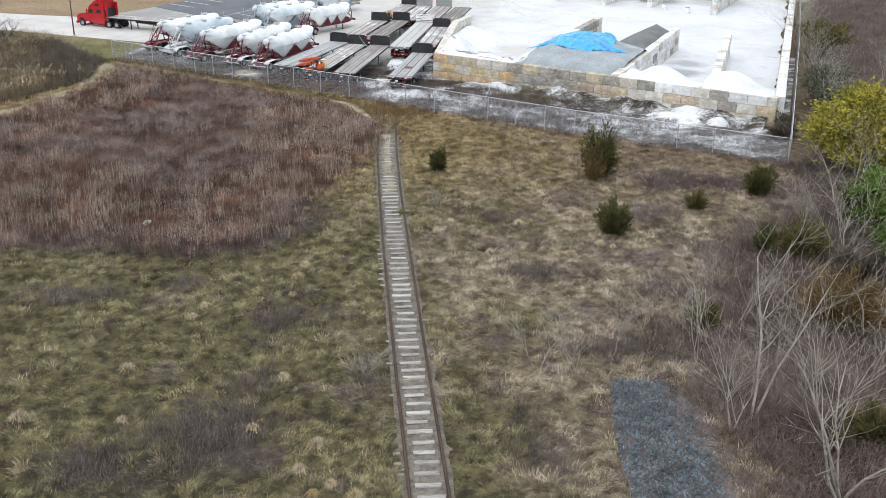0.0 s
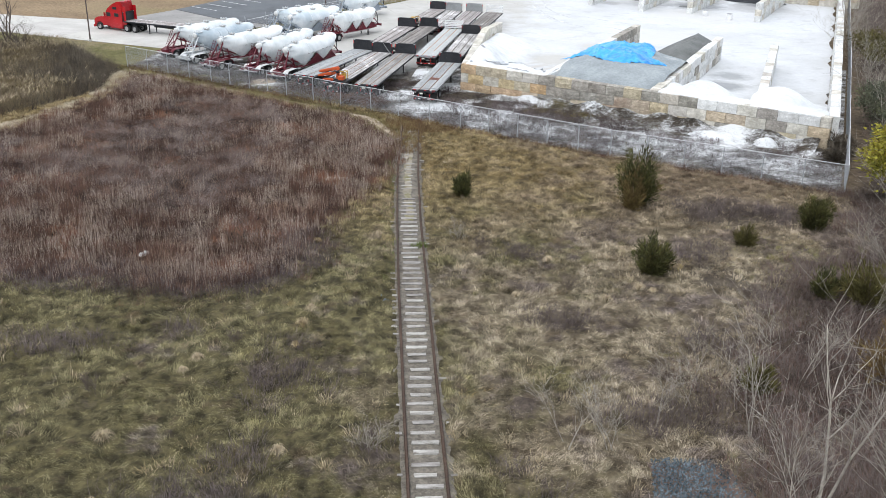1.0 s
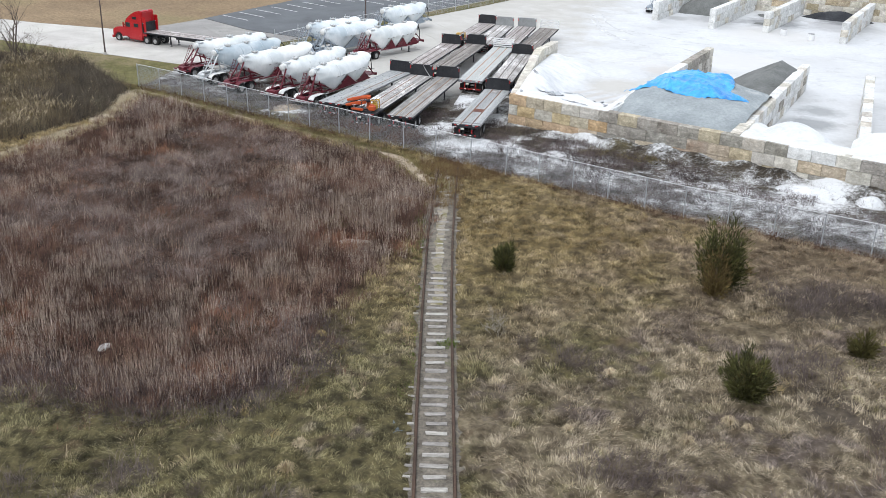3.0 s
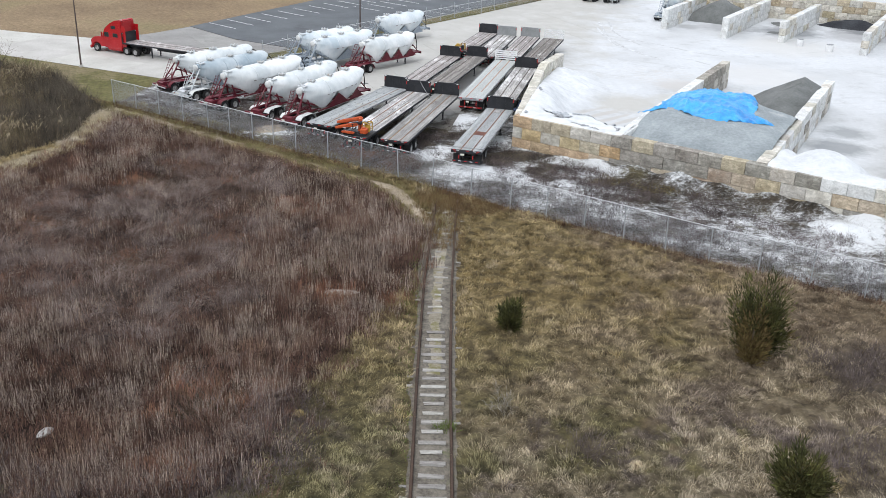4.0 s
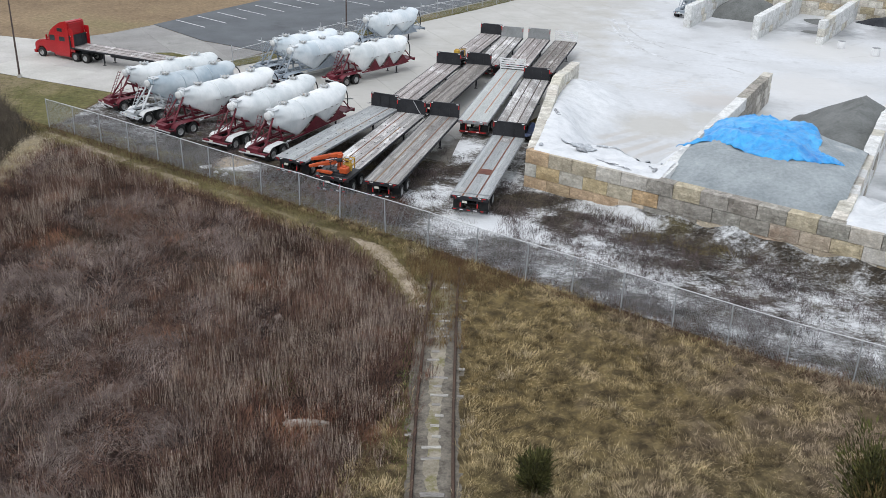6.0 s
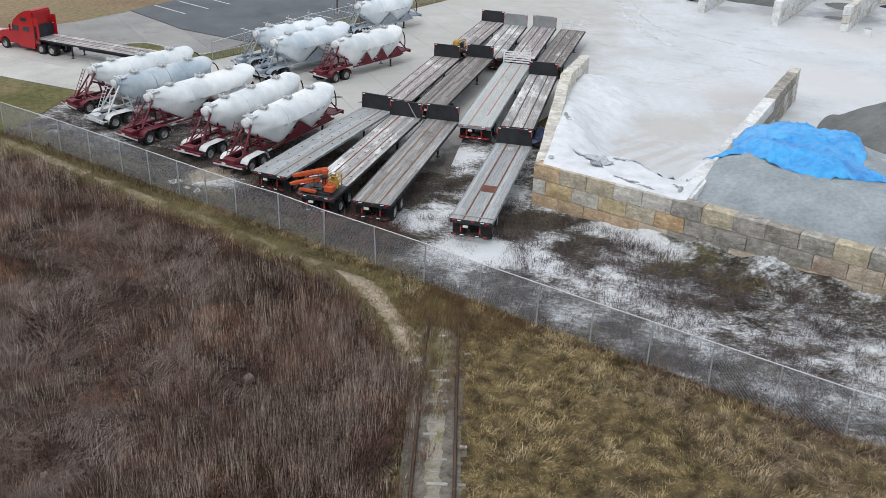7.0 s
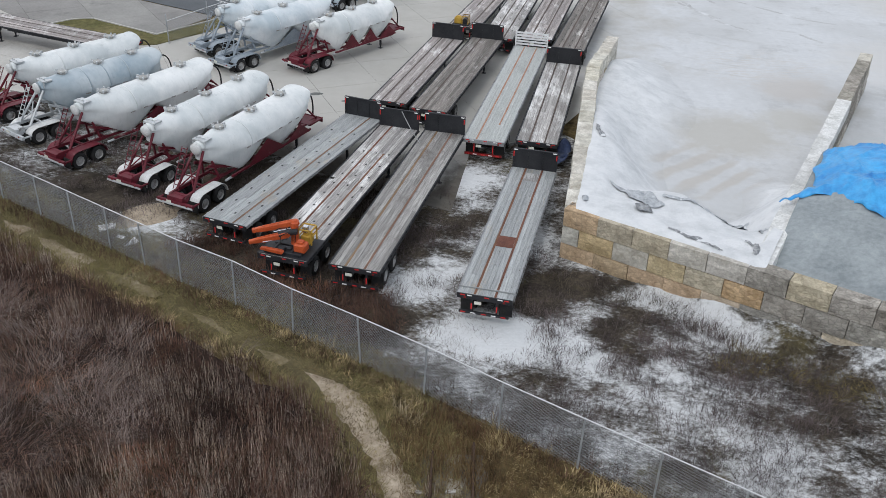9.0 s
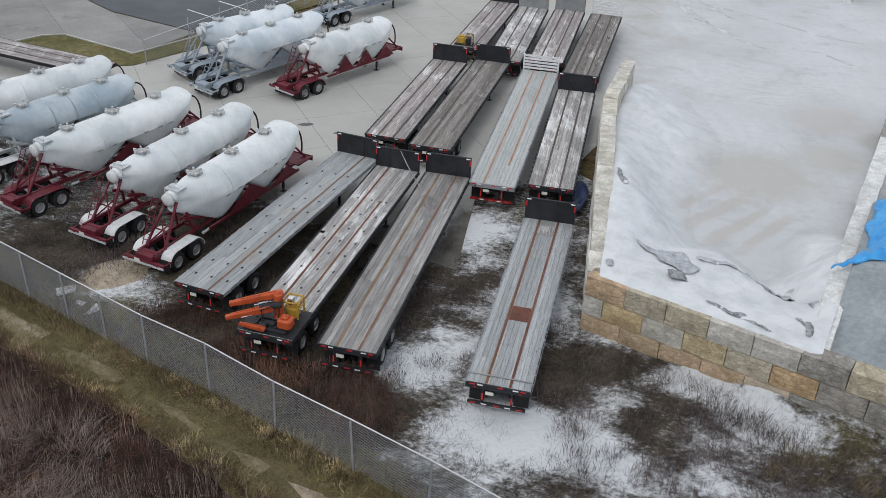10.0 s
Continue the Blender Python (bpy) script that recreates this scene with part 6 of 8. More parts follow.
def seam_band(mat):
    """A raised weld band over the barrel's upper half."""
    bm = bmesh.new()
    rows = []
    for y in (-0.035, 0.035):
        rows.append([bm.verts.new((1.207 * math.cos(t), y, 1.157 * math.sin(t))) for t in np.linspace(-0.12, math.pi + 0.12, 25)])
        rows.append([bm.verts.new((1.185 * math.cos(t), y, 1.135 * math.sin(t))) for t in np.linspace(-0.12, math.pi + 0.12, 25)])
    for a, b in ((rows[0], rows[2]), (rows[1], rows[0]), (rows[2], rows[3])):
        for k in range(24):
            bm.faces.new((a[k], a[k + 1], b[k + 1], b[k]))
    bmesh.ops.recalc_face_normals(bm, faces=bm.faces)
    return mesh_of("seam_band", bm, mat, True)


def arc(bm, centre, r, a0, a1, width, thick, n=10):
    """A curved plate round the x axis, as a fender has."""
    ring = []
    for i in range(n + 1):
        a = a0 + (a1 - a0) * i / n
        row = []
        for rr in (r, r + thick):
            for x in (-width / 2, width / 2):
                row.append(bm.verts.new((centre[0] + x, centre[1] + rr * math.cos(a), centre[2] + rr * math.sin(a))))
        ring.append(row)
    for p, q in zip(ring, ring[1:]):
        for i, j in ((0, 1), (1, 3), (3, 2), (2, 0)):
            bm.faces.new((p[i], p[j], q[j], q[i]))
    for row in (ring[0], ring[-1]):
        bm.faces.new((row[0], row[1], row[3], row[2]))
    bmesh.ops.recalc_face_normals(bm, faces=bm.faces)


def tanker(rear, front, paint, frame, fender, label, hoppers=2, gap=2.2, ladder=True):
    """A pneumatic tank trailer; rear: its bumper's middle; front: the tank's front end. +y runs to the front."""
    body = math.dist(rear, front)
    length = body - gap
    ob = thing("tank_trailer", heading(rear, front), label, "tank trailer", "parked tank trailers")
    key = (round(length, 1), hoppers)
    axis = 2.42
    tank = part("tank", cached(("tank", key, paint.name), lambda: tank_mesh(length, paint, hoppers)), None, ob, "smooth tapered steel tank")
    tank.matrix_local = pose(0, gap, axis, 0.6)
    for s in (0.2, 0.5, 0.8):
        h = part("manhole", cached("manhole", lambda: mesh_of("manhole", lathe([(0, 0.27), (0.12, 0.27), (0.12, 0.31), (0.16, 0.31), (0.19, 0.22), (0.2, 0.05)], 16, "z"), HATCH)), None, tank, "round hatch with clamps")
        h.location = (0, length * s, 1.12)
        for a in (0.3, 1.35, 2.4, 3.5, 4.5, 5.6):
            part("clamp", cached("clamp", lambda: mesh_of("clamp", boxes(((0.26, -0.04, 0.1), (0.42, 0.04, 0.24))), SILVER_FRAME)), None, h).matrix_local = pose(0, 0, 0, 0, 0, math.degrees(a))
    for f in (0.34, 0.5, 0.68) if paint is TANK_BLUE else (0.34,):
        part("seam_band", cached(("band", paint.name), lambda: seam_band(paint)), None, tank).location = (0, length * f, 0)
    for sgn in (-1, 1):
        for f in (0.3, 0.4, 0.62, 0.72, 0.8):
            part("side_reflector", cached("side_tape", lambda: mesh_of("side_reflector", boxes(((-0.015, -0.16, -0.03), (0.015, 0.16, 0.03))), DARK_TAPE)), None, tank).location = (sgn * 1.2, length * f, -0.1)
    # rear cap with a round lid, and vent box
    part("rear_lid", cached("rear_lid", lambda: mesh_of("rear_lid", lathe([(0, 0.34), (0.1, 0.34), (0.16, 0.2), (0.18, 0.02)], 18, "z"), FENDER, True)), None, tank, "pale round end cap").matrix_local = pose(0, -0.1, 0.66, 95)
    part("vent_box", cached("vent", lambda: mesh_of("vent_box", boxes(((-0.42, 0.15, 1.0), (0.42, 0.75, 1.09)), ((-0.42, 0.15, 0.7), (-0.38, 0.2, 1.0)), ((0.38, 0.15, 0.7), (0.42, 0.2, 1.0)), ((-0.3, 0.3, 0.98), (-0.26, 0.34, 1.2)), ((0.26, 0.3, 0.98), (0.3, 0.34, 1.2)), ((-0.3, 0.3, 1.16), (0.3, 0.34, 1.2))), SILVER_FRAME)), None, tank)
    # long frame rails
    def rails():
        bm = bmesh.new()
        for x in (-0.48, 0.48):
            box(bm, (x - 0.06, 0.2, 0.98), (x + 0.06, gap + 1.4, 1.16))
            beam(bm, (x, gap + 1.2, 1.05), (x, body - 1.2, 1.0), 0.08, 0.14)
            beam(bm, (x, body - 1.8, 1.05), (x, body + 1.0, 1.22), 0.1, 0.16)
        for y in np.linspace(0.4, body + 0.8, 9):
            box(bm, (-0.5, y - 0.04, 1.0), (0.5, y + 0.04, 1.12))
        box(bm, (-0.6, body - 0.4, 1.16), (0.6, body + 1.15, 1.24))
        return mesh_of("frame_rail", bm, frame)
    part("frame_rail", cached(("rails", key, round(gap, 1), frame.name), rails), None, ob)
    # hopper skirts: angled plates between tank and frame
    def skirts():
        bm = bmesh.new()
        for sgn in (-1, 1):
            for y0, y1 in ((gap + length * 0.02, gap + length * 0.28), (gap + length * 0.98, gap + length * 0.74)):
                beam(bm, (sgn * 0.5, y0, 2.05), (sgn * 0.5, y1, 1.1), 0.1, 0.14)
            plan = hopper_plan(hoppers)
            peaks = [(p, (p + q) / 2, q, 2.12) for p, q in zip(plan, plan[1:])] + [(plan[-1], plan[-1] + 0.14, plan[-1] + 0.28, 1.85)]
            for lo, mid, hi, z in peaks:
                v = [bm.verts.new(p) for p in ((sgn * 0.95, gap + length * (lo + 0.01), 1.0), (sgn * 0.95, gap + length * (hi - 0.01), 1.0), (sgn * 1.1, gap + length * mid, z))]
                bm.faces.new(v)
                w = [bm.verts.new(p.co + Vector((-sgn * 0.03, 0, 0))) for p in v]
                bm.faces.new(w[::-1])
                for i in range(3):
                    bm.faces.new((v[i], v[(i + 1) % 3], w[(i + 1) % 3], w[i]))
            box(bm, (sgn * 0.88, gap + length * 0.16, 0.94), (sgn * 0.98, gap + length * 0.98, 1.06))
        return mesh_of("hopper_skirt", bm, frame)
    part("hopper_skirt", cached(("skirts", key, round(gap, 1), frame.name), skirts), None, ob)
    # rear A-frame
    for k, (p, q) in enumerate([((sg * 0.55, 0.9, 1.1), (sg * 0.3, gap + 0.1, 2.95)) for sg in (-1, 1)] + [((sg * 0.55, gap + 0.9, 1.1), (sg * 0.3, gap + 0.5, 2.6)) for sg in (-1, 1)] + [((-0.45, 1.5, 1.7), (0.45, 1.5, 1.7)), ((-0.5, 1.0, 1.16), (0.4, 1.9, 2.2)), ((0.5, 1.0, 1.16), (-0.4, 1.9, 2.2))]):
        part("brace", cached(("brace", k, round(gap, 1), frame.name), lambda: mesh_of("brace", tubes([(p, q)], 0.075 if k < 4 else 0.04, 6), frame)), None, ob)
    if ladder:
        part("ladder", cached(("ladder", frame.name), lambda: mesh_of("ladder", tubes([((x, 0.75, 0.9), (x, 1.9, 3.15)) for x in (-0.78, -0.42)] + [((-0.78, 0.75 + 1.15 * t, 0.9 + 2.25 * t), (-0.42, 0.75 + 1.15 * t, 0.9 + 2.25 * t)) for t in np.linspace(0.06, 0.96, 9)], 0.025, 5), frame)), None, ob)
    # fenders, bumper, lights
    for sgn in (-1, 1):
        def fend():
            bm = bmesh.new()
            arc(bm, (0, 1.1, 0.5), 0.6, math.pi, math.pi * 0.5, 0.62, 0.03, 7)
            arc(bm, (0, 2.42, 0.5), 0.6, math.pi * 0.5, 0.05, 0.62, 0.03, 7)
            box(bm, (-0.31, 1.1, 1.1), (0.31, 2.42, 1.13))
            return mesh_of("fender", bm, fender)
        part("fender", cached(("fender", fender.name), fend), None, ob, "half-round plate fender").location = (sgn * 0.86, 0, 0)
        part("tail_light", cached("tail", None), None, ob).matrix_local = pose(sgn * 0.85, -0.08, 0.78, 90)
        part("mud_flap", cached("flap2", lambda: mesh_of("mud_flap", boxes(((-0.3, 0.42, 0.2), (0.3, 0.44, 0.85))), RUBBER)), None, ob).location = (sgn * 0.86, 0, 0)
    part("bumper", cached(("bumper", frame.name), lambda: mesh_of("bumper", boxes(((-1.2, -0.06, 0.62), (1.2, 0.1, 0.86)), ((-0.5, 0.0, 0.7), (0.5, 0.6, 1.1)), ((-1.2, 0.08, 0.7), (-1.1, 0.6, 0.8)), ((1.1, 0.08, 0.7), (1.2, 0.6, 0.8)), bevel=0.015), frame)), None, ob)
    part("bumper_strip", cached("bstrip", lambda: mesh_of("bumper_strip", boxes(((-1.22, -0.1, 0.64), (1.22, -0.06, 0.74))), SILVER_FRAME)), None, ob)
    part("number_plate", cached("plate", None), None, ob, "pale number plate").location = (-0.35, -0.07, 0.8)
    axles(ob, (1.1, 2.42), 1.0)
    # discharge pipe, front deck, hose hoops, legs
    part("discharge_pipe", cached(("pipe", key, round(gap, 1)), lambda: mesh_of("discharge_pipe", tubes([((-0.75, gap + 0.6, 0.82), (-0.75, body - 0.4, 0.82)), ((0.75, gap + 1.2, 0.85), (0.75, body - 0.8, 0.85))], 0.07, 8), SILVER_FRAME)), None, ob)
    for sgn in (-1, 1):
        part("landing_leg", cached("landing", None), None, ob).location = (sgn * 0.62, body - 1.3, 0)
    part("front_deck", cached(("deck", frame.name), lambda: mesh_of("front_deck", boxes(((-0.95, -0.2, 1.2), (0.95, 1.2, 1.26)), ((-0.95, 1.16, 1.0), (0.95, 1.22, 1.3)), ((-0.97, -0.2, 1.24), (-0.9, 1.2, 1.32)), ((0.9, -0.2, 1.24), (0.97, 1.2, 1.32))), frame)), None, ob).location = (0, body, 0)
    for k, (p, q) in enumerate([((sg * 0.6, 1.0, 1.25), (sg * 0.35, -0.15, 2.5)) for sg in (-1, 1)] + [((sg * 0.6, -0.9, 1.2), (sg * 0.4, -0.15, 2.4)) for sg in (-1, 1)] + [((-0.4, 0.3, 2.0), (0.4, 0.3, 2.0))]):
        part("brace", cached(("fbrace", k, frame.name), lambda: mesh_of("brace", tubes([(p, q)], 0.06, 6), frame)), None, ob).location = (0, body, 0)
    def hoop():
        pts = [(0, 0.7 * math.cos(a), 1.05 + 1.2 * math.sin(a)) for a in np.linspace(-0.35, math.pi + 0.35, 17)]
        return mesh_of("hose_hoop", pipe(pts, 0.05), RUBBER)
    part("hose_hoop", cached("hoop", hoop), None, ob, "tall black hose hoop").location = (0.35, body + 0.35, 0.85)
    return ob


TANKS = [
    ((-9.4, 112.9), (-4.0, 123.4), TANK_WHITE, MAROON, FENDER, "dented white tank trailer on a maroon frame with white fenders"),
    ((-12.7, 115.2), (-6.85, 125.8), TANK_WHITE, MAROON, FENDER, "white tank trailer on a maroon frame with grimy fenders"),
    ((-17.7, 118.1), (-10.7, 127.9), TANK_WHITE, MAROON, MAROON, "bright white tank trailer on a maroon frame with maroon fenders"),
    ((-21.2, 121.5), (-14.45, 129.8), TANK_BLUE, SILVER_FRAME, FENDER, "blue-grey tank trailer on a silver frame"),
    ((-24.2, 124.9), (-16.6, 132.9), TANK_WHITE, MAROON, MAROON, "white tank trailer on a maroon frame beside the road"),
    ((-13.6, 138.7), (-6.7, 145.6), TANK_PALE, BLUE_FRAME, BLUE_FRAME, "pale white tank trailer on a grey-blue frame"),
    ((-11.3, 135.3), (-4.45, 144.1), TANK_PALE, BLUE_FRAME, BLUE_FRAME, "pale blue-white tank trailer on a grey-blue frame"),
    ((-5.9, 135.6), (0.6, 143.4), TANK_WHITE, MAROON, MAROON, "white tank trailer with hopper bottoms on a maroon frame"),
    ((-5.2, 152.0), (1.4, 159.4), TANK_PALE, BLUE_FRAME, BLUE_FRAME, "pale tank trailer parked beside the car park fence"),
]
for i, k in enumerate(TANKS):
    tanker(*k, hoppers=3 if i in (1, 7) else 2)
tanker((29.5, 196), (33.5, 205), TANK_PALE, MAROON, MAROON, "distant tank trailer on a red frame at the yard's back")
tanker((33.0, 195), (37.2, 204), TANK_PALE, BLUE_FRAME, BLUE_FRAME, "distant tank trailer on a grey frame at the yard's back")
tanker((38.2, 178.0), (43.2, 187), TANK_PALE, BLUE_FRAME, BLUE_FRAME, "pale tank trailer parked behind a bay wall")


# ---------------------------------------------------------------- red lorry and its flatbed
def lorry(m, label):
    """A red sleeper-cab tractor; +y runs to the front, origin under the rear axle."""
    ob = thing("tractor_unit", m, label, "truck")
    cab = extrude([(1.1, 0.95), (1.1, 3.95), (1.4, 4.08), (2.2, 3.92), (3.0, 3.5), (3.7, 2.95), (4.0, 2.5), (4.1, 1.9), (4.1, 0.7), (3.4, 0.62), (1.3, 0.62)], -1.15, 1.15)
    bmesh.ops.bevel(cab, geom=cab.edges[:], offset=0.1, segments=2, affect="EDGES")
    body = part("cab", cab, TRUCK_RED, ob, "red sleeper cab with a raised roof")
    hood = extrude([(4.0, 0.75), (4.0, 1.98), (5.6, 1.72), (6.1, 1.4), (6.15, 0.7), (5.9, 0.55), (5.75, 0.55), (5.7, 0.85), (5.4, 1.12), (5.0, 1.12), (4.7, 0.85), (4.65, 0.6)], -1.05, 1.05)
    bmesh.ops.bevel(hood, geom=hood.edges[:], offset=0.07, segments=2, affect="EDGES")
    part("hood", hood, TRUCK_RED, ob, "long red hood")
    bm = bmesh.new()
    v = [bm.verts.new(p) for p in ((-1.0, 3.74, 3.0), (1.0, 3.74, 3.0), (1.02, 4.16, 2.1), (-1.02, 4.16, 2.1))]
    bm.faces.new(v)
    bmesh.ops.solidify(bm, geom=bm.faces[:], thickness=0.04)
    part("windscreen", bm, GLASS_DARK, ob, "dark windscreen")
    for sgn in (-1, 1):
        x0, x1 = (1.14, 1.17) if sgn > 0 else (-1.17, -1.14)
        part("side_window", boxes(((x0, 3.1, 1.95), (x1, 3.8, 2.5)), bevel=0.01), GLASS_DARK, ob)
        part("sleeper_window", boxes(((x0, 1.75, 2.0), (x1, 2.5, 2.45)), bevel=0.01), GLASS_DARK, ob)
        part("roof_window", boxes(((x0, 2.0, 2.95), (x1, 2.7, 3.3)), bevel=0.01), GLASS_DARK, ob)
        part("mirror", boxes(((sgn * 1.2, 4.0, 1.9), (sgn * 1.42, 4.08, 2.5)), bevel=0.02), TRUCK_RED, ob)
        part("fuel_tank", tubes([((sgn * 0.85, 1.3, 0.66), (sgn * 0.85, 3.3, 0.66))], 0.33, 16), CHROME if sgn > 2 else TRUCK_RED, ob)
        part("roof_fairing", boxes(((sgn * 1.15, 0.55, 1.0), (sgn * 1.1, 1.15, 3.4)), bevel=0.015), TRUCK_RED, ob)
        wheel(ob, sgn * 1.0, 5.2)
        part("headlight", boxes(((sgn * 0.75, 6.02, 1.0), (sgn * 1.0, 6.17, 1.25)), bevel=0.03), CHROME, ob)
    part("grille", boxes(((-0.5, 6.08, 0.75), (0.5, 6.17, 1.4)), bevel=0.03), CHROME, ob)
    part("bumper", boxes(((-1.15, 5.95, 0.35), (1.15, 6.25, 0.7)), bevel=0.06), TRUCK_RED, ob)
    part("chassis", boxes(((-0.45, -1.1, 0.75), (-0.33, 4.5, 1.0)), ((0.33, -1.1, 0.75), (0.45, 4.5, 1.0)), ((-0.5, -0.6, 1.0), (0.5, 0.6, 1.15))), BLACK_STEEL, ob)
    axles(ob, (-0.66, 0.66))
    return ob


u = Vector((-0.908, 0.418, 0))
base = Vector((-31.8, 142.9, 0))
lorry(heading(base, base + u), "bright red sleeper-cab truck pulling a flatbed on the road")
flatbed(tuple((base - u * 15.2)[:2]), tuple((base + u * 1.0)[:2]), DECK_PINK, STRIP_DARK, "black", "weathered plank flatbed trailer coupled to the red truck")

# ---------------------------------------------------------------- crane folded on a trailer's rear
def boom(p, q, w0, h0, w1, h1):
    """A tapered box arm with a raised rib along its top and a bolt eye at each end."""
    p, q = Vector(p), Vector(q)
    rot = (q - p).to_track_quat("Y", "Z").to_matrix()
    bm = bmesh.new()
    ends = []
    for o, w, h in ((p, w0, h0), (p.lerp(q, 0.12), w0 * 1.05, h0 * 1.1), (p.lerp(q, 0.85), w1 * 1.1, h1 * 1.1), (q, w1, h1 * 0.8)):
        ends.append([bm.verts.new(o + rot @ Vector((x * w / 2, 0, z * h / 2))) for x, z in ((-1, -0.7), (-0.7, -1), (0.7, -1), (1, -0.7), (1, 0.7), (0.7, 1), (-0.7, 1), (-1, 0.7))])
    for a, b in zip(ends, ends[1:]):
        for k in range(8):
            bm.faces.new((a[k], a[(k + 1) % 8], b[(k + 1) % 8], b[k]))
    bm.faces.new(ends[0])
    bm.faces.new(ends[-1])
    beam(bm, p.lerp(q, 0.1) + rot @ Vector((0, 0, h0 * 0.56)), p.lerp(q, 0.8) + rot @ Vector((0, 0, h1 * 0.56)), w1 * 0.35, 0.05)
    for o, w in ((p, w0), (q, w1)):
        tube(bm, o + rot @ Vector((-w * 0.62, 0, 0)), o + rot @ Vector((w * 0.62, 0, 0)), h1 * 0.38, 10)
    bmesh.ops.recalc_face_normals(bm, faces=bm.faces)
    return bm


def crane(m):
    ob = thing("folding_crane", m, "folded orange knuckle-boom crane with yellow base on a trailer", "crane")
    part("base_plate", boxes(((-1.15, -0.35, -0.004), (1.35, 1.75, 0.014))), BLACK_STEEL, ob)
    part("base_frame", boxes(((-0.95, -0.2, 0.0), (0.95, 0.25, 0.16)), ((-0.5, -0.1, 0.16), (-0.4, 1.5, 0.24)), ((0.4, -0.1, 0.16), (0.5, 1.5, 0.24)), ((-0.7, 0.5, 0.1), (0.9, 0.7, 0.2)), bevel=0.02), BLACK_STEEL, ob)
    for x in (0.35, 1.0):
        part("cage_side", pipe([(x, 0.95, 0.1), (x, 0.95, 0.8), (x, 1.0, 0.85), (x, 1.55, 0.85), (x, 1.6, 0.8), (x, 1.6, 0.1)], 0.045), YELLOW, ob, "yellow tube cage")
        part("cage_rail", tubes([((x, 0.95, 0.5), (x, 1.6, 0.5))], 0.04, 6), YELLOW, ob)
    for y in (0.95, 1.6):
        part("cage_bar", tubes([((0.35, y, 0.85), (1.0, y, 0.85))], 0.045, 6), YELLOW, ob)
    part("gearbox", boxes(((0.4, 1.0, 0.05), (0.9, 1.5, 0.5)), ((0.5, 1.1, 0.5), (0.8, 1.4, 0.66)), bevel=0.04), YELLOW, ob, "grimy yellow gearbox")
    part("column", lathe([(0.1, 0.24), (0.3, 0.2), (1.0, 0.16), (1.05, 0.2), (1.3, 0.18)], 12, "z"), ORANGE, ob).location = (0.25, 0.75, 0)
    part("counterweight", boxes(((0.5, -0.05, 0.15), (1.1, 0.5, 0.6)), ((0.6, 0.05, 0.6), (0.95, 0.4, 0.68)), bevel=0.07), ORANGE, ob, "orange steel box")
    part("upper_boom", boom((0.3, 0.98, 1.22), (-1.45, -0.1, 1.0), 0.24, 0.32, 0.18, 0.24), ORANGE, ob, "long orange boom arm")
    part("lower_boom", boom((0.1, 0.35, 0.85), (-1.4, -0.6, 0.66), 0.24, 0.3, 0.17, 0.22), ORANGE, ob, "long orange boom arm")
    part("sleeve", tubes([((0.45, 0.6, 0.95), (-0.3, 0.12, 0.86))], 0.15, 10), BLACK_STEEL, ob, "black sleeve")
    part("ram", tubes([((0.2, 0.75, 1.0), (-0.6, 0.25, 0.92)), ((-0.2, 0.1, 0.72), (-0.9, -0.35, 0.62))], 0.06, 8), CHROME, ob, "steel hydraulic ram")
    part("outrigger", boom((0.1, -0.4, 0.28), (-0.95, -0.38, 0.3), 0.18, 0.2, 0.14, 0.16), ORANGE, ob)
    part("hook_block", boxes(((-0.25, -0.25, 0.16), (0.1, 0.05, 0.34)), ((-0.15, 0.05, 0.16), (0.35, 0.3, 0.26)), bevel=0.03), BLACK_STEEL, ob)
    for k, (x, y) in enumerate(((0.2, 1.0), (0.35, 0.5), (-0.2, 0.7))):
        part("hose", pipe([(x, y, 0.3), (x + 0.15, y - 0.2, 0.9 + 0.1 * k), (x - 0.1, y - 0.35, 1.1), (x - 0.5, y - 0.5, 0.9), (x - 0.45, y - 0.6, 0.5)], 0.025), RUBBER, ob)
    part("control_valve", boxes(((0.5, 1.05, 0.66), (0.75, 1.3, 1.0)), bevel=0.03), CHROME, ob)
    return ob


rz = math.degrees(math.atan2(-2.75 - 2.3, 122.3 - 106.2))
crane(pose(-2.75, 106.2, 1.5, 0, 0, rz) @ pose(-0.1, 0.4, 0.008))
# small yellow winch standing on a deck
winch = thing("winch", pose(6.75, 144.2, 1.51, 0, 0, -15), "small yellow and black winch standing on a flatbed's deck", "winch")
part("base", boxes(((-0.7, -0.35, 0), (0.7, 0.35, 0.1)), bevel=0.02), BLACK_STEEL, winch)
part("engine_cover", boxes(((-0.55, -0.28, 0.1), (0.05, 0.28, 0.6)), ((-0.45, -0.2, 0.6), (-0.05, 0.2, 0.7)), bevel=0.05), YELLOW, winch, "yellow engine cover")
part("drum", tubes([((0.35, -0.28, 0.35), (0.35, 0.28, 0.35))], 0.22, 14), BLACK_STEEL, winch)
part("guard_frame", tubes([((0.12, y, 0.1), (0.12, y, 0.75)) for y in (-0.3, 0.3)] + [((0.62, y, 0.1), (0.62, y, 0.75)) for y in (-0.3, 0.3)] + [((0.12, y, 0.75), (0.62, y, 0.75)) for y in (-0.3, 0.3)] + [((0.62, -0.3, 0.75), (0.62, 0.3, 0.75))], 0.04, 6), YELLOW, winch)
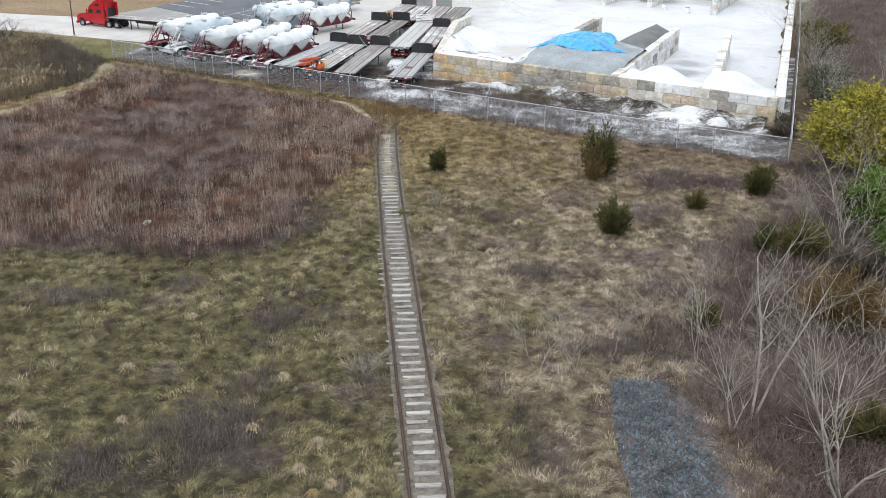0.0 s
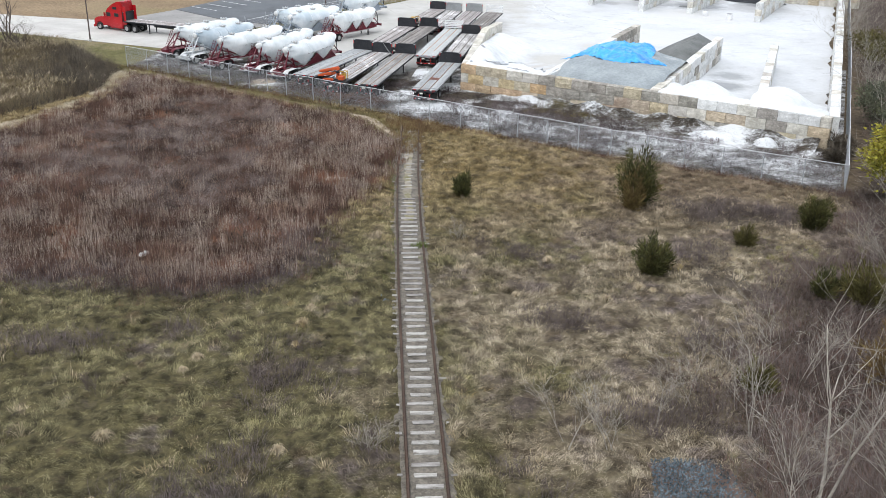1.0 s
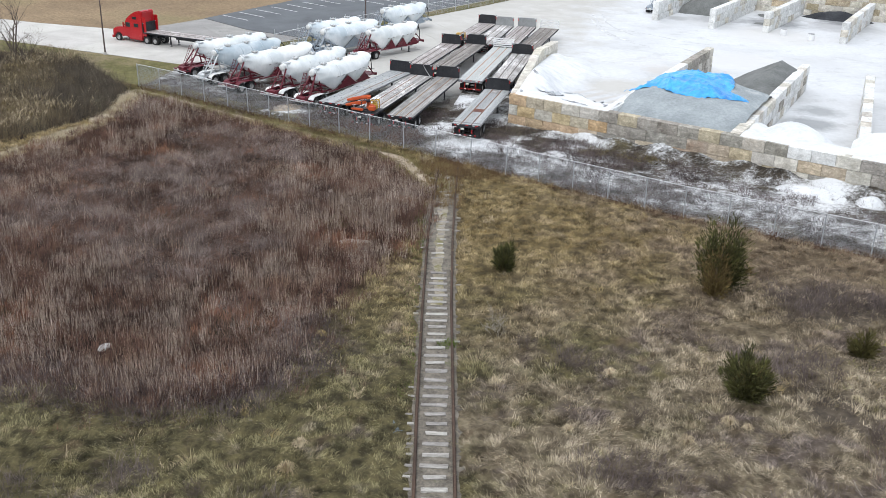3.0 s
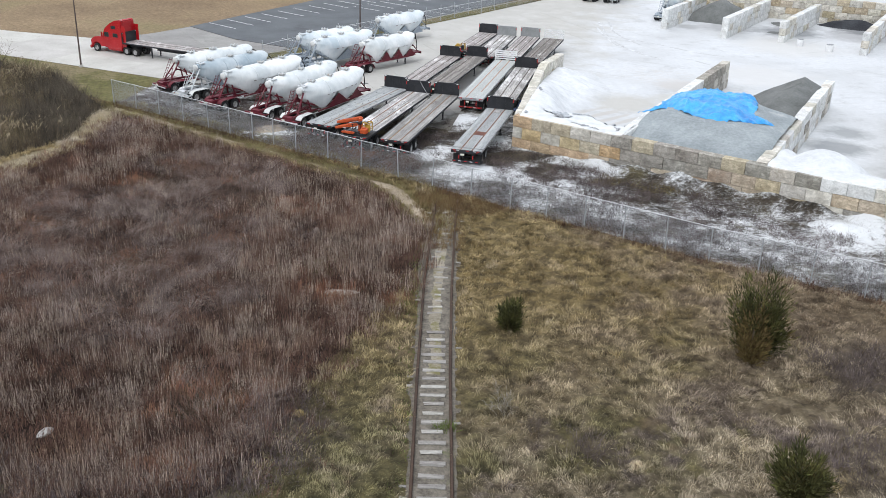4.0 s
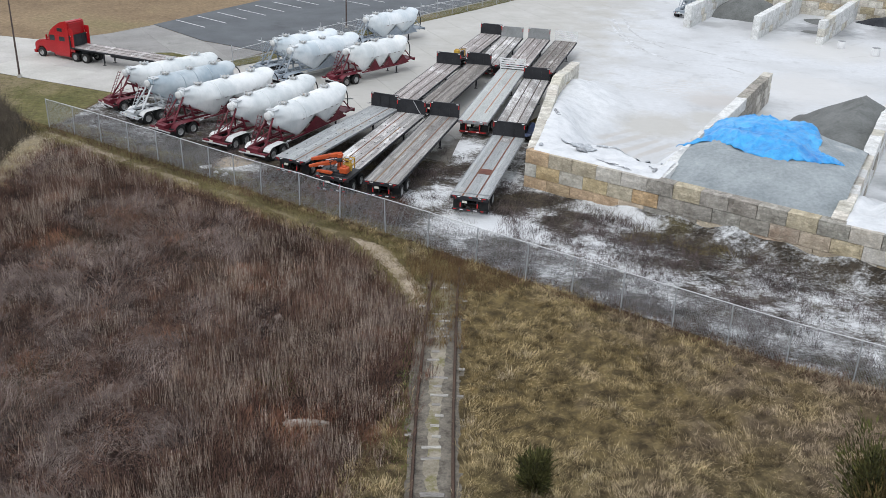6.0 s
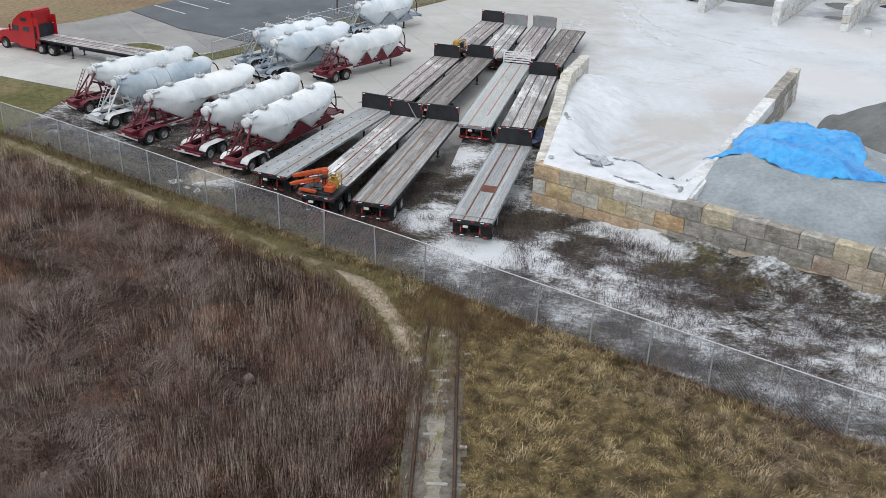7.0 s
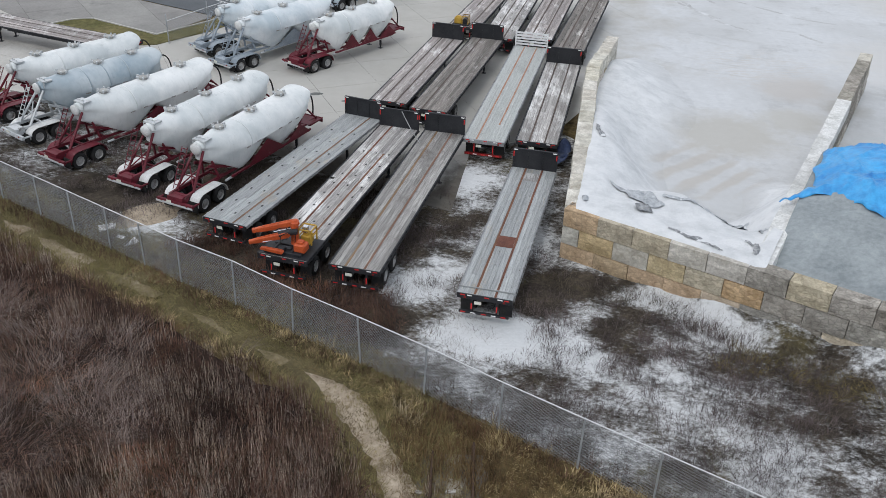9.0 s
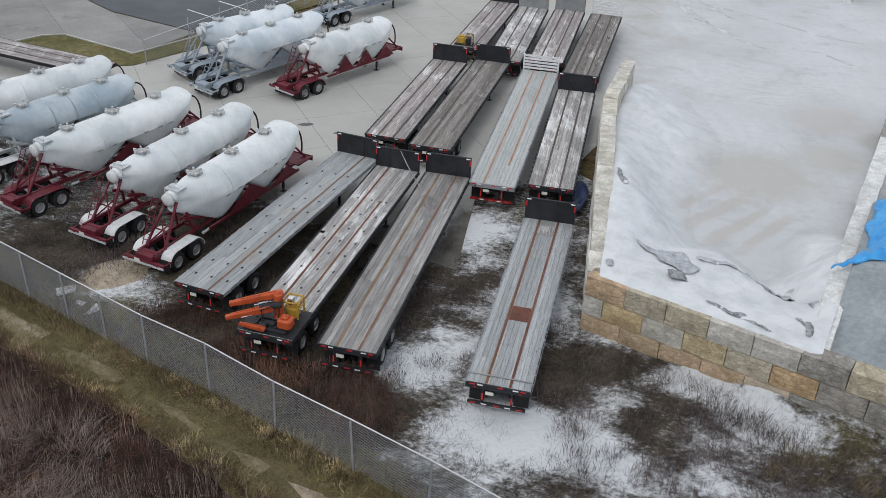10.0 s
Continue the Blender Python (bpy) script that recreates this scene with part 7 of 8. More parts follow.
# strap hung from a headboard
a_, b_ = Vector((2.45, 122.2, 2.6)), Vector((3.6, 119.9, 1.53))
tagged(new("load_strap", mesh_of("load_strap", pipe([a_ + (b_ - a_) * t - Vector((0, 0, 0.5 * t * (1 - t))) for t in np.linspace(0, 1, 9)], 0.03), GREY_STEEL)), "grey load strap hanging from a black headboard", "strap")

# ---------------------------------------------------------------- small things
def street_lamp(x, y, label):
    ob = thing("street_lamp", pose(x, y, 0), label, "street lamp")
    part("pole", lathe([(0, 0.11), (0.5, 0.1), (8.2, 0.06)], 10, "z"), LAMP_POLE, ob)
    part("base", lathe([(0, 0.22), (0.3, 0.2)], 12, "z"), CONCRETE, ob)
    part("arm", tubes([((0, 0, 8.15), (0.8, 0, 8.2))], 0.04), LAMP_POLE, ob)
    part("lamp_head", boxes(((0.5, -0.15, 8.12), (1.1, 0.15, 8.26)), bevel=0.04), LAMP_POLE, ob)


street_lamp(-35.9, 135.4, "thin brown street lamp beside the concrete road")
street_lamp(-6.9, 164, "slim grey lamp post at the car park edge")


def boulder(name, x, y, size, turn, mat, label, category, seed):
    bm = bmesh.new()
    bmesh.ops.create_icosphere(bm, subdivisions=3, radius=1)
    r = random.Random(seed)
    o = Vector((r.random() * 50, r.random() * 50, 0))
    for v in bm.verts:
        v.co *= 1 + 0.28 * noise.noise(v.co * 1.3 + o) + 0.1 * noise.noise(v.co * 3.5 + o)
        v.co = Vector((v.co.x * size[0], v.co.y * size[1], max(v.co.z, -0.5) * size[2]))
    ob = new(name, mesh_of(name, bm, mat, True))
    ob.matrix_world = pose(x, y, size[2] * 0.35, 0, 0, turn)
    return tagged(ob, label, category)


boulder("fallen_slab", -1.15, 79.0, (0.98, 0.2, 0.2), 4, ROCK, "long pale broken concrete slab lying in weeds", "slab", 1)
boulder("boulder", -3.7, 88.3, (0.26, 0.22, 0.26), 30, ROCK_BROWN, "small brown boulder among weeds", "boulder", 2)
boulder("boulder", -12.6, 64.1, (0.42, 0.25, 0.16), 60, BLOCK_WHITE, "flat white stone in the grass", "boulder", 3)
boulder("boulder", -10.3, 81.5, (0.16, 0.14, 0.12), 60, ROCK_BROWN, "small stone among weeds", "boulder", 5)
for i, (x, y, s, t) in enumerate(((-12.6, 111.2, 0.42, 20), (-10.9, 109.7, 0.3, 60), (-11.6, 110.2, 0.2, -20), (-13.4, 117.5, 0.16, 10))):
    bm = boxes(((-s, -s * 0.6, 0.0), (s, s * 0.6, 0.05)))
    for v in bm.verts:
        v.co += Vector((random.gauss(0, 0.06), random.gauss(0, 0.06), abs(random.gauss(0, 0.1))))
    ob = new("scrap_board", mesh_of("scrap_board", bm, WHITE_STEEL))
    ob.matrix_world = pose(x, y, 0.02, 0, 0, t)
    tagged(ob, "bent white scrap board lying by the fence", "scrap")
mound("sand_spill", -10.9, 112.9, 2.0, 1.2, 0.22, 0.6, SAND_PATH, "low spill of sandy grit behind the fence", "sand heap", 7)
mound("dirt_lump", -3.8, 131.4, 0.7, 0.4, 0.12, 0.2, DARK_SAND, "flattened clump of dirt on the concrete", "dirt", 8)
mound("dirt_lump", -1.6, 130.2, 0.5, 0.3, 0.1, 0.2, DARK_SAND, "small clump of dirt on the concrete", "dirt", 9)
for x, y, r, h, lab in ((54.1, 161.4, 0.45, 0.9, "white plastic drum standing on powdery ground"), (56.9, 157.9, 0.5, 0.9, "white plastic drum near the storage bays")):
    ob = thing("drum", pose(x, y, 0.04), lab, "drum")
    part("body", lathe([(0, r * 0.96), (0.05, r), (h * 0.5, r * 1.03), (h - 0.05, r), (h, r * 0.9)], 18, "z"), WHITE_STEEL, ob)
    part("rim", lathe([(h, r * 0.9), (h + 0.05, r * 0.95), (h + 0.05, r * 0.6)], 18, "z"), GREY_STEEL, ob)
draped("plastic_wrap", [(-14.9, 12.0), (-13.9, 12.4), (-13.2, 9.0), (-14.2, 8.4)], lambda m, s: 0.5 + 0.5 * ripple(m, s, 1.4, 2), surface("dark_blue_plastic", (0.01, 0.02, 0.06), (0.04, 0.06, 0.13), 2, 8, 0.4, bump=0.5, dist=0.05), "crumpled dark blue plastic bundle between trailer and wall", "plastic sheet", 0.15, fold=0.3, seed=9)

# ---------------------------------------------------------------- vegetation
rng = np.random.default_rng(11)
TUSSOCKS = ((-1.9, 51.5), (-1.8, 42.0), (-9.5, 43.2), (-8.8, 38.7), (-15.6, 42.5), (-0.0, 36.1), (0.6, 33.4), (-0.7, 34.4), (-13.4, 39.1), (-7.2, 49.0), (-2.9, 37.6), (1.6, 32.4), (-0.1, 32.8), (-6.7, 50.2), (17.8, 58.1), (18.6, 57.8), (13.1, 62.4), (15.5, 56.5), (10.4, 57.4), (-1.4, 55.7), (-1.7, 53.8), (-1.7, 65.8))


def scatter(x0, x1, y0, y1, spacing):
    nx, ny = int((x1 - x0) / spacing), int((y1 - y0) / spacing)
    gx, gy = np.meshgrid(np.arange(nx), np.arange(ny))
    p = np.stack([gx.ravel(), gy.ravel()], 1) * spacing + np.array([x0, y0])
    return p + rng.uniform(-0.6, 0.6, p.shape) * spacing


def in_view(p):
    return np.abs(p[:, 0] - 2) < 6 + 0.5 * np.clip(p[:, 1], 20, 200)


# lumpy turf of the field, flattened towards the track, the paths and the fence
STEP = 0.21
nx, ny = int(64 / STEP), int(80 / STEP)
gx, gy = np.meshgrid(np.linspace(-26, 38, nx), np.linspace(18, 98, ny))
flat = np.stack([gx.ravel(), gy.ravel()], 1)
lump = 0.32 + np.array([0.32 * noise.noise((x * 0.9, y * 0.9, 3.1)) + 0.3 * noise.noise((x * 2.3, y * 2.3, 7.7)) for x, y in flat]) + 0.06 * rng.normal(0, 1, len(flat))
centre = np.interp(flat[:, 1], [p[1] for p in bed], [p[0] for p in bed])
calm = np.clip((np.abs(flat[:, 0] - centre) - 0.95) / 0.8, 0, 1)
calm *= np.clip((line_distance(flat, PATH_MAIN) - 0.7) / 1.2, 0, 1) * np.clip((line_distance(flat, FENCE) - 0.3) / 1.0, 0, 1)
calm *= np.clip(line_distance(flat, WEEDS + WEEDS[:1]) / 1.0, 0, 1)
keep_v = inside(flat, FENCE + [(38, 75.5), (38, 17), (-27, 17), (-27, 118)]) & ~inside(flat, WEEDS)
bare = inside(flat, [(12.0, 10), (12.6, 31), (13.1, 36), (14.0, 41.6), (17.5, 41.2), (18.4, 38.6), (18.5, 10)]) | inside(flat, [(18, 10), (18.3, 36), (18.6, 41.5), (14.5, 43), (17, 47.5), (26, 52), (32, 60), (38.8, 73.5), (60, 75), (70, 10)])
calm = np.where(bare, 0, calm)
z = np.clip(0.5 * (lump - 0.1), 0, 0.5) * calm
z = np.where(calm < 0.02, -0.03, z + 0.012)
i = (np.arange(ny - 1)[:, None] * nx + np.arange(nx - 1)).ravel()
quads = np.stack([i, i + 1, i + nx + 1, i + nx], 1)
quads = quads[keep_v[quads].all(1)]
used = np.unique(quads)
remap = np.full(len(flat), -1)
remap[used] = np.arange(len(used))
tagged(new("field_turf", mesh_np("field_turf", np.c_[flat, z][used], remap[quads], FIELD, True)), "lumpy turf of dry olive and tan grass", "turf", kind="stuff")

field_edge = FENCE + [(90, 75), (90, 15), (-80, 15), (-80, 100), (-48, 83), (-30.2, 102.5), (-27.6, 108)]
pts = scatter(-50, 60, 21, 108, 0.36)
pts = pts[in_view(pts)]
pts = pts[inside(pts, field_edge) & ~inside(pts, WEEDS)]
pts = pts[(line_distance(pts, PATH_MAIN) > 0.9) & (line_distance(pts, PATH_LEFT) > 0.9)]
mid = np.interp(pts[:, 1], [p[1] for p in bed], [p[0] for p in bed])
pts = pts[np.abs(pts[:, 0] - mid) > 1.2 + 0.3 * rng.random(len(pts))]
GRAVEL = [(12.0, 12), (12.6, 31), (13.1, 36), (14.0, 41.5), (17.0, 40.4), (18.0, 38.0), (17.4, 34), (17.0, 30), (16.5, 12)]
pts = pts[~inside(pts, GRAVEL)]
# the wood's edge, as in the ground's colouring
edge_x = np.maximum(np.minimum(0.75 * pts[:, 1] - 16.0, 0.46 * pts[:, 1] + 3.9), 18.6)
woods = pts[:, 0] - edge_x + 4.0 * wobble(pts, 0.35, 6.0) + 1.2 * rng.normal(0, 1, len(pts)) > 0
clump = 0.8 * wobble(pts, 2.6, 7.0) + 0.45 * wobble(pts, 0.8, 3.0)
bushy = np.zeros(len(pts))
for x, y, rx, ry in ((-5.0, 37.0, 3.3, 3.2), (-9.0, 35.0, 2.6, 2.0), (30.5, 70.5, 2.4, 1.6), (11.7, 63.2, 1.5, 1.3), (27, 71.5, 5, 2), (23.0, 63.2, 2.2, 1.8), (26.4, 56.2, 2.6, 2.4), (16.5, 44.2, 5.5, 1.6),
                     (-2.4, 48.0, 2.2, 2.6), (-1.9, 51.6, 1.2, 1.0), (-8, 53.5, 1.6, 0.9), (-14, 52, 3, 1.6), (-20, 40, 4, 3), (-3.5, 41.5, 1.6, 1.2), (2.4, 42.6, 1.1, 1.0), (12.5, 54.0, 2.6, 1.4), (9.6, 35.5, 1.6, 2.6), (20, 51, 3.4, 1.6), (8.4, 40.5, 1.0, 1.4)):
    near = 1.15 - np.hypot((pts[:, 0] - x) / rx, (pts[:, 1] - y) / ry) + 0.45 * wobble(pts, 0.9, x) + 0.3 * rng.normal(0, 1, len(pts))
    bushy = np.maximum(bushy, near)
brushy = (bushy > 0.45) & ~woods
open_turf = ~woods & ~(brushy & (rng.random(len(pts)) < 0.8))
near_by = pts[:, 1] < 58
swards("field_grass", pts[open_turf & near_by & (clump > -0.32)], 32, 0.33, 0.15, 0.021, FIELD_BLADE, "tussocky olive and straw winter grass", "grass", rng, 0.3, 0.9, 0.4)
swards("far_grass", pts[open_turf & ~near_by & (clump > -0.32)], 26, 0.33, 0.15, 0.027, FIELD_BLADE, "tussocky tan and golden winter grass", "grass", rng, 0.25, 0.5, 0.4)
straw = pts[open_turf & (clump > 0.25)]
swards("straw_tufts", straw[rng.random(len(straw)) < 0.09], 46, 0.42, 0.16, 0.018, GRASS_TAN, "bleached straw-coloured grass tufts", "grass", rng, 0.45, 0.4)
swards("dark_brush", pts[brushy & (rng.random(len(pts)) < 0.8)], 24, 0.55, 0.24, 0.018, PURPLE_BRUSH, "dense dark purple-brown brush", "brush", rng, 0.35, 0.25)
swards("twiggy_brush", pts[brushy & (rng.random(len(pts)) < 0.6)], 9, 0.85, 0.2, 0.018, TWIGGY, "grey twigs standing in dark brush", "brush", rng, 0.35, 0.2)
swards("wood_brush", pts[woods], 18, 0.75, 0.24, 0.018, TWIGGY, "grey-brown tangled undergrowth at the wood's edge", "brush", rng, 0.5, 0.4)
swards("wood_litter", pts[woods & (rng.random(len(pts)) < 0.7)], 12, 0.45, 0.24, 0.04, surface("russet_bramble", (0.06, 0.036, 0.03), (0.19, 0.115, 0.09), 0.3, 1.5, 0.95, bump=0, place="world", island=0.3, stain=(0.13, 0.12, 0.06), stain_at=0.58, stain_scale=0.3), "low russet bramble under bare trees", "brush", rng, 0.6, 0.6)

edge = scatter(-30, 6, 88, 120, 0.2)
gap_to = line_distance(edge, PATH_MAIN[:4])
side_to = line_distance(edge, [(x + 0.75, y + 1.0) for x, y in PATH_MAIN[1:]])
worn = line_distance(edge, PATH_MAIN[3:]) + 0.25 * wobble(edge, 1.4, 2.0)
edge = edge[((gap_to > 0.62) & (gap_to < 1.3)) | ((gap_to >= 1.2) & (side_to < 2.1) & ((worn > 0.3) | (rng.random(len(edge)) < 0.3)))]
swards("path_edge_grass", edge, 14, 0.2, 0.14, 0.018, BAND_GRASS, "short olive grass along the fence", "grass", rng, 0.4, 0.7)
band = scatter(-30, 7, 88, 121, 0.17)
worn = line_distance(band, PATH_MAIN) + 0.3 * wobble(band, 2.2, 4.0) + 0.22 * rng.normal(0, 1, len(band)) + np.clip(0.35 - 0.06 * band[:, 0], 0, 0.28)
band = band[(line_distance(band, [(x + 0.5, y + 0.7) for x, y in PATH_MAIN]) < 2.2) & (worn > 0.36) & (line_distance(band, FENCE) > 0.25)]
swards("band_turf", band, 13, 0.13, 0.1, 0.016, surface("short_olive_blades", (0.085, 0.066, 0.031), (0.31, 0.243, 0.12), 0.6, 2.0, 0.95, bump=0, place="world", island=0.3, stain=(0.2, 0.14, 0.07), stain_at=0.55, stain_scale=0.5), "short dry turf beside the foot path", "grass", rng, 0.5, 0.8)


def tussock(x, y, size, label):
    """A fountain of long bleached blades that arch over and droop."""
    n = 240
    a, out = rng.uniform(0, 2 * math.pi, n), rng.uniform(0.25, 1.0, n) * size
    way = np.stack([np.cos(a), np.sin(a)], 1)
    side = np.stack([-np.sin(a), np.cos(a)], 1) * 0.007
    foot, mid, tip = way * 0.08 * size, way * (out * 0.5)[:, None], way * out[:, None]
    high = size * rng.uniform(0.6, 1.0, n)
    v = np.empty((n, 5, 3))
    v[:, 0, :2], v[:, 1, :2], v[:, 2, :2], v[:, 3, :2], v[:, 4, :2] = foot - side, foot + side, mid + side, mid - side, tip
    v[:, :2, 2], v[:, 2:4, 2], v[:, 4, 2] = 0.0, high[:, None] * 0.8, np.clip(high * (1.1 - out / size), 0.05, None)
    k = np.arange(n)[:, None] * 5
    f = np.concatenate([k + np.array([0, 1, 2]), k + np.array([0, 2, 3]), k + np.array([3, 2, 4])])
    ob = new("grass_tussock", mesh_np("grass_tussock", v.reshape(-1, 3), f, GRASS_TAN))
    ob.matrix_world = pose(x, y, 0.12)
    return tagged(ob, label, "grass", "bleached tussocks")


for k, (x, y) in enumerate(TUSSOCKS):
    tussock(x, y, 0.42 + 0.12 * (k % 3), "bleached straw tussock with drooping blades" if k % 3 else "small bleached straw tussock in the turf")

pts = scatter(-48, 5, 58, 118, 0.34)
pts = pts[in_view(pts) & inside(pts + 0.9 * rng.normal(0, 1, pts.shape), WEEDS) & (line_distance(pts, PATH_MAIN) > 1.0)]
lush = 0.6 * wobble(pts, 0.8, 5.0) + 0.45 * wobble(pts, 0.33, 2.0) + 0.35 * rng.normal(0, 1, len(pts))
swirl = 0.9 * wobble(pts, 0.2, 1.0) + 0.2 * rng.normal(0, 1, len(pts))
for x, y, r in ((-12, 76, 5), (-17, 82, 6), (-11, 83, 4.5), (-20, 92, 5), (-11, 97.5, 3.5), (-14, 92, 5), (-9, 88, 3), (-16, 101, 4), (-20, 84, 5), (-7.5, 78, 2.5), (-10.4, 98.6, 3.4), (-8, 96, 2.4)):
    swirl = np.maximum(swirl, 1.2 - np.hypot(pts[:, 0] - x, pts[:, 1] - y) / r + 0.25 * wobble(pts, 0.9, x))
laid = (swirl > 0.35) & (pts[:, 0] < -3.5)
# Low weeds dark, stalks pale: colour in place of shade towards the ground.
swards("tall_weeds", pts[~laid & (lush > -0.75)], 26, 0.6, 0.18, 0.02, WEED, "dense tall purple-brown dead weeds", "weeds", rng, 0.22, 0.28, 0.25)
swards("low_weeds", pts[laid & (lush > -0.9)], 20, 0.45, 0.2, 0.02, WEED, "low brown weeds under flattened stalks", "weeds", rng, 0.4, 0.8, 0.25)
swards("lodged_weeds", pts[laid & (lush > -0.45)], 11, 0.95, 0.2, 0.013, LODGED, "flattened greyish weed stalks lying in swirls", "weeds", rng, 0.14, 1.3, 0.5, 0.12)
swards("lodged_tips", pts[~laid & (lush > 0.35)], 7, 0.75, 0.16, 0.013, LODGED, "a few grey stalks leaning over brown weeds", "weeds", rng, 0.25, 0.7, 0.3, 0.1)
plume = pts[(lush > 0.0) & ~laid]
blades("weed_stalks", plume, 14, 1.1, 0.17, 0.018, STALK, "pale upright stalks standing over dead weeds", "weeds", rng, 0.12)
blades("weed_stems", pts[laid & (lush > 0.4)], 6, 0.9, 0.15, 0.02, STALK, "scattered upright stalks among flattened weeds", "weeds", rng, 0.15)
rim = scatter(-34, 4, 56, 68, 0.34)
rim = rim[(line_distance(rim, WEEDS[4:11]) + 0.8 * wobble(rim, 0.6, 3.0) < 1.7)]
swards("weed_rim_brush", rim, 20, 0.5, 0.26, 0.018, PURPLE_BRUSH, "dark purple brush along the weeds' southern rim", "brush", rng, 0.35, 0.3)

pts = scatter(-66, -26, 83, 134, 0.42)
pts = pts[inside(pts, REEDS)]
side = wobble(pts, 0.5, 6.0) + np.clip((-33 - pts[:, 0]) / 7, -0.6, 0.5) + np.clip((112 - pts[:, 1]) / 20, -0.4, 0.4) + 0.3 * rng.normal(0, 1, len(pts))
reed = pts[side > 0.0]
blades("reeds", reed, 22, 1.5, 0.25, 0.03, REED, "bed of tall tan and brown reeds", "reeds", rng, 0.2)
heads = reed[wobble(reed, 0.7, 2.0) > 0.0]
swards("reed_plumes", heads, 6, 0.45, 0.3, 0.05, surface("tan_reed_plume", (0.15, 0.115, 0.075), (0.42, 0.34, 0.23), 0.3, 1.5, 0.95, bump=0, place="world", island=0.5, stain=(0.16, 0.12, 0.06), stain_at=0.5, stain_scale=0.4), "tan feathery plumes over the reeds", "reeds", rng, 0.25, 0.5, 0.3, 1.15)
dark = pts[side < 0.35]
blades("dark_scrub", dark[rng.random(len(dark)) < 0.8], 26, 1.35, 0.32, 0.03, DARK_WEED, "dark tangled scrub among reeds", "scrub", rng, 0.5)

left = scatter(-48, -24, 78, 119, 0.26)
left = left[(line_distance(left, PATH_LEFT) < 1.35) & (wobble(left, 1.3, 4.0) > -0.35)]
blades("track_side_grass", left, 12, 0.2, 0.14, 0.03, PALE_STRAW, "short bleached grass on the field track", "grass", rng, 0.7)

# weeds inside the yard margin
margin = [(-26.5, 120.3), (-11.7, 109.4), (-4.6, 104.6), (1.4, 100.4), (9.8, 94.2), (22.1, 85.5), (38.2, 76.0), (45.8, 92.6), (42.3, 86.8), (10.8, 108.6), (5, 118), (-9, 119), (-24, 127)]
pts = scatter(-27, 46, 76, 128, 0.4)
pts = pts[inside(pts, margin)]
w = wobble(pts, 0.5, 4.0)
dark = pts[(w > 0.0) & (rng.random(len(pts)) < 0.65)]
blades("yard_weeds", dark, 22, 0.3, 0.22, 0.016, DARK_WEED, "dark dead weeds growing through powdery soil", "weeds", rng, 0.6)
tufts = pts[(wobble(pts, 0.8, 9.0) + 0.4 * wobble(pts, 2.2, 4.0) + 0.25 * rng.normal(0, 1, len(pts)) > 0.12) & (np.hypot(pts[:, 0] - 6.4, pts[:, 1] - 102.2) > 2.0)]
more = scatter(9.5, 26, 88, 104, 0.42)
more = more[inside(more, margin) & (0.6 * wobble(more, 1.1, 2.0) + 0.4 * wobble(more, 2.9, 6.0) + 0.3 * rng.normal(0, 1, len(more)) > 0.02)]
tufts = np.concatenate([tufts, more])
swards("strip_brush", tufts, 26, 0.42, 0.15, 0.015, PURPLE_BRUSH, "dark purple-brown brush tufts on powdery soil", "brush", rng, 0.4, 0.3)
grassy = scatter(15.5, 25, 96, 104, 0.3)
grassy = grassy[np.minimum(np.hypot((grassy[:, 0] - 19.0) / 2.3, (grassy[:, 1] - 100.6) / 1.5), np.hypot((grassy[:, 0] - 22.5) / 2.2, (grassy[:, 1] - 98.6) / 1.4)) + 0.4 * wobble(grassy, 1.2, 3.0) < 1.0]
swards("strip_grass", grassy[rng.random(len(grassy)) < 0.6], 18, 0.32, 0.16, 0.02, surface("olive_brown_blades", (0.075, 0.06, 0.026), (0.25, 0.195, 0.085), 0.5, 1.8, 0.95, bump=0, place="world", island=0.35), "olive-brown dead grass below the block wall", "grass", rng, 0.4, 0.6)
near_wall = pts[(line_distance(pts, [WALL_A, WALL_B]) < 2.6) & (w > -0.1)]
foot = near_wall - np.array(WALL_A)
near_wall = near_wall[(foot @ n_w > 0.5) & (foot @ u_w > 1.0) & (rng.random(len(near_wall)) < 0.85)]
blades("wall_foot_weeds", near_wall, 26, 0.85, 0.25, 0.016, DARK_WEED, "dark dry weeds along the foot of the wall", "weeds", rng, 0.45)
near_fence = scatter(-27, 42, 74, 121, 0.3)
near_fence = near_fence[line_distance(near_fence, FENCE) < 0.9]
blades("fence_weeds", near_fence, 10, 0.5, 0.16, 0.03, WEED, "dry brown weeds growing along the fence", "weeds", rng, 0.35)
tall = scatter(2, 10, 91, 98, 0.24)
tall = tall[(line_distance(tall, [(4.2, 95.5), (7.5, 93.2)]) < 1.5)]
blades("track_end_weeds", np.concatenate([tall, scatter(3.2, 6.6, 86, 95, 0.4)]), 16, 0.6, 0.14, 0.03, surface("rusty_weed", (0.12, 0.075, 0.04), (0.24, 0.16, 0.08), 0.5, 3, 0.95, bump=0, place="world", island=0.35), "rusty brown weeds at the end of the track", "weeds", rng, 0.3)
pts = scatter(-70, -25, 121, 150, 0.6)
pts = pts[inside(pts, [(-70, 150), (-44.6, 138.6), (-31.4, 132.8), (-26, 130), (-27.6, 121.5), (-31.5, 124), (-37, 131), (-43, 134.5), (-70, 142)])]
blades("verge_grass", pts, 10, 0.12, 0.2, 0.05, surface("green_verge_blades", (0.09, 0.1, 0.03), (0.19, 0.17, 0.06), 0.3, 2, 0.95, bump=0, place="world", island=0.3), "short green verge grass", "grass", rng, 0.6)
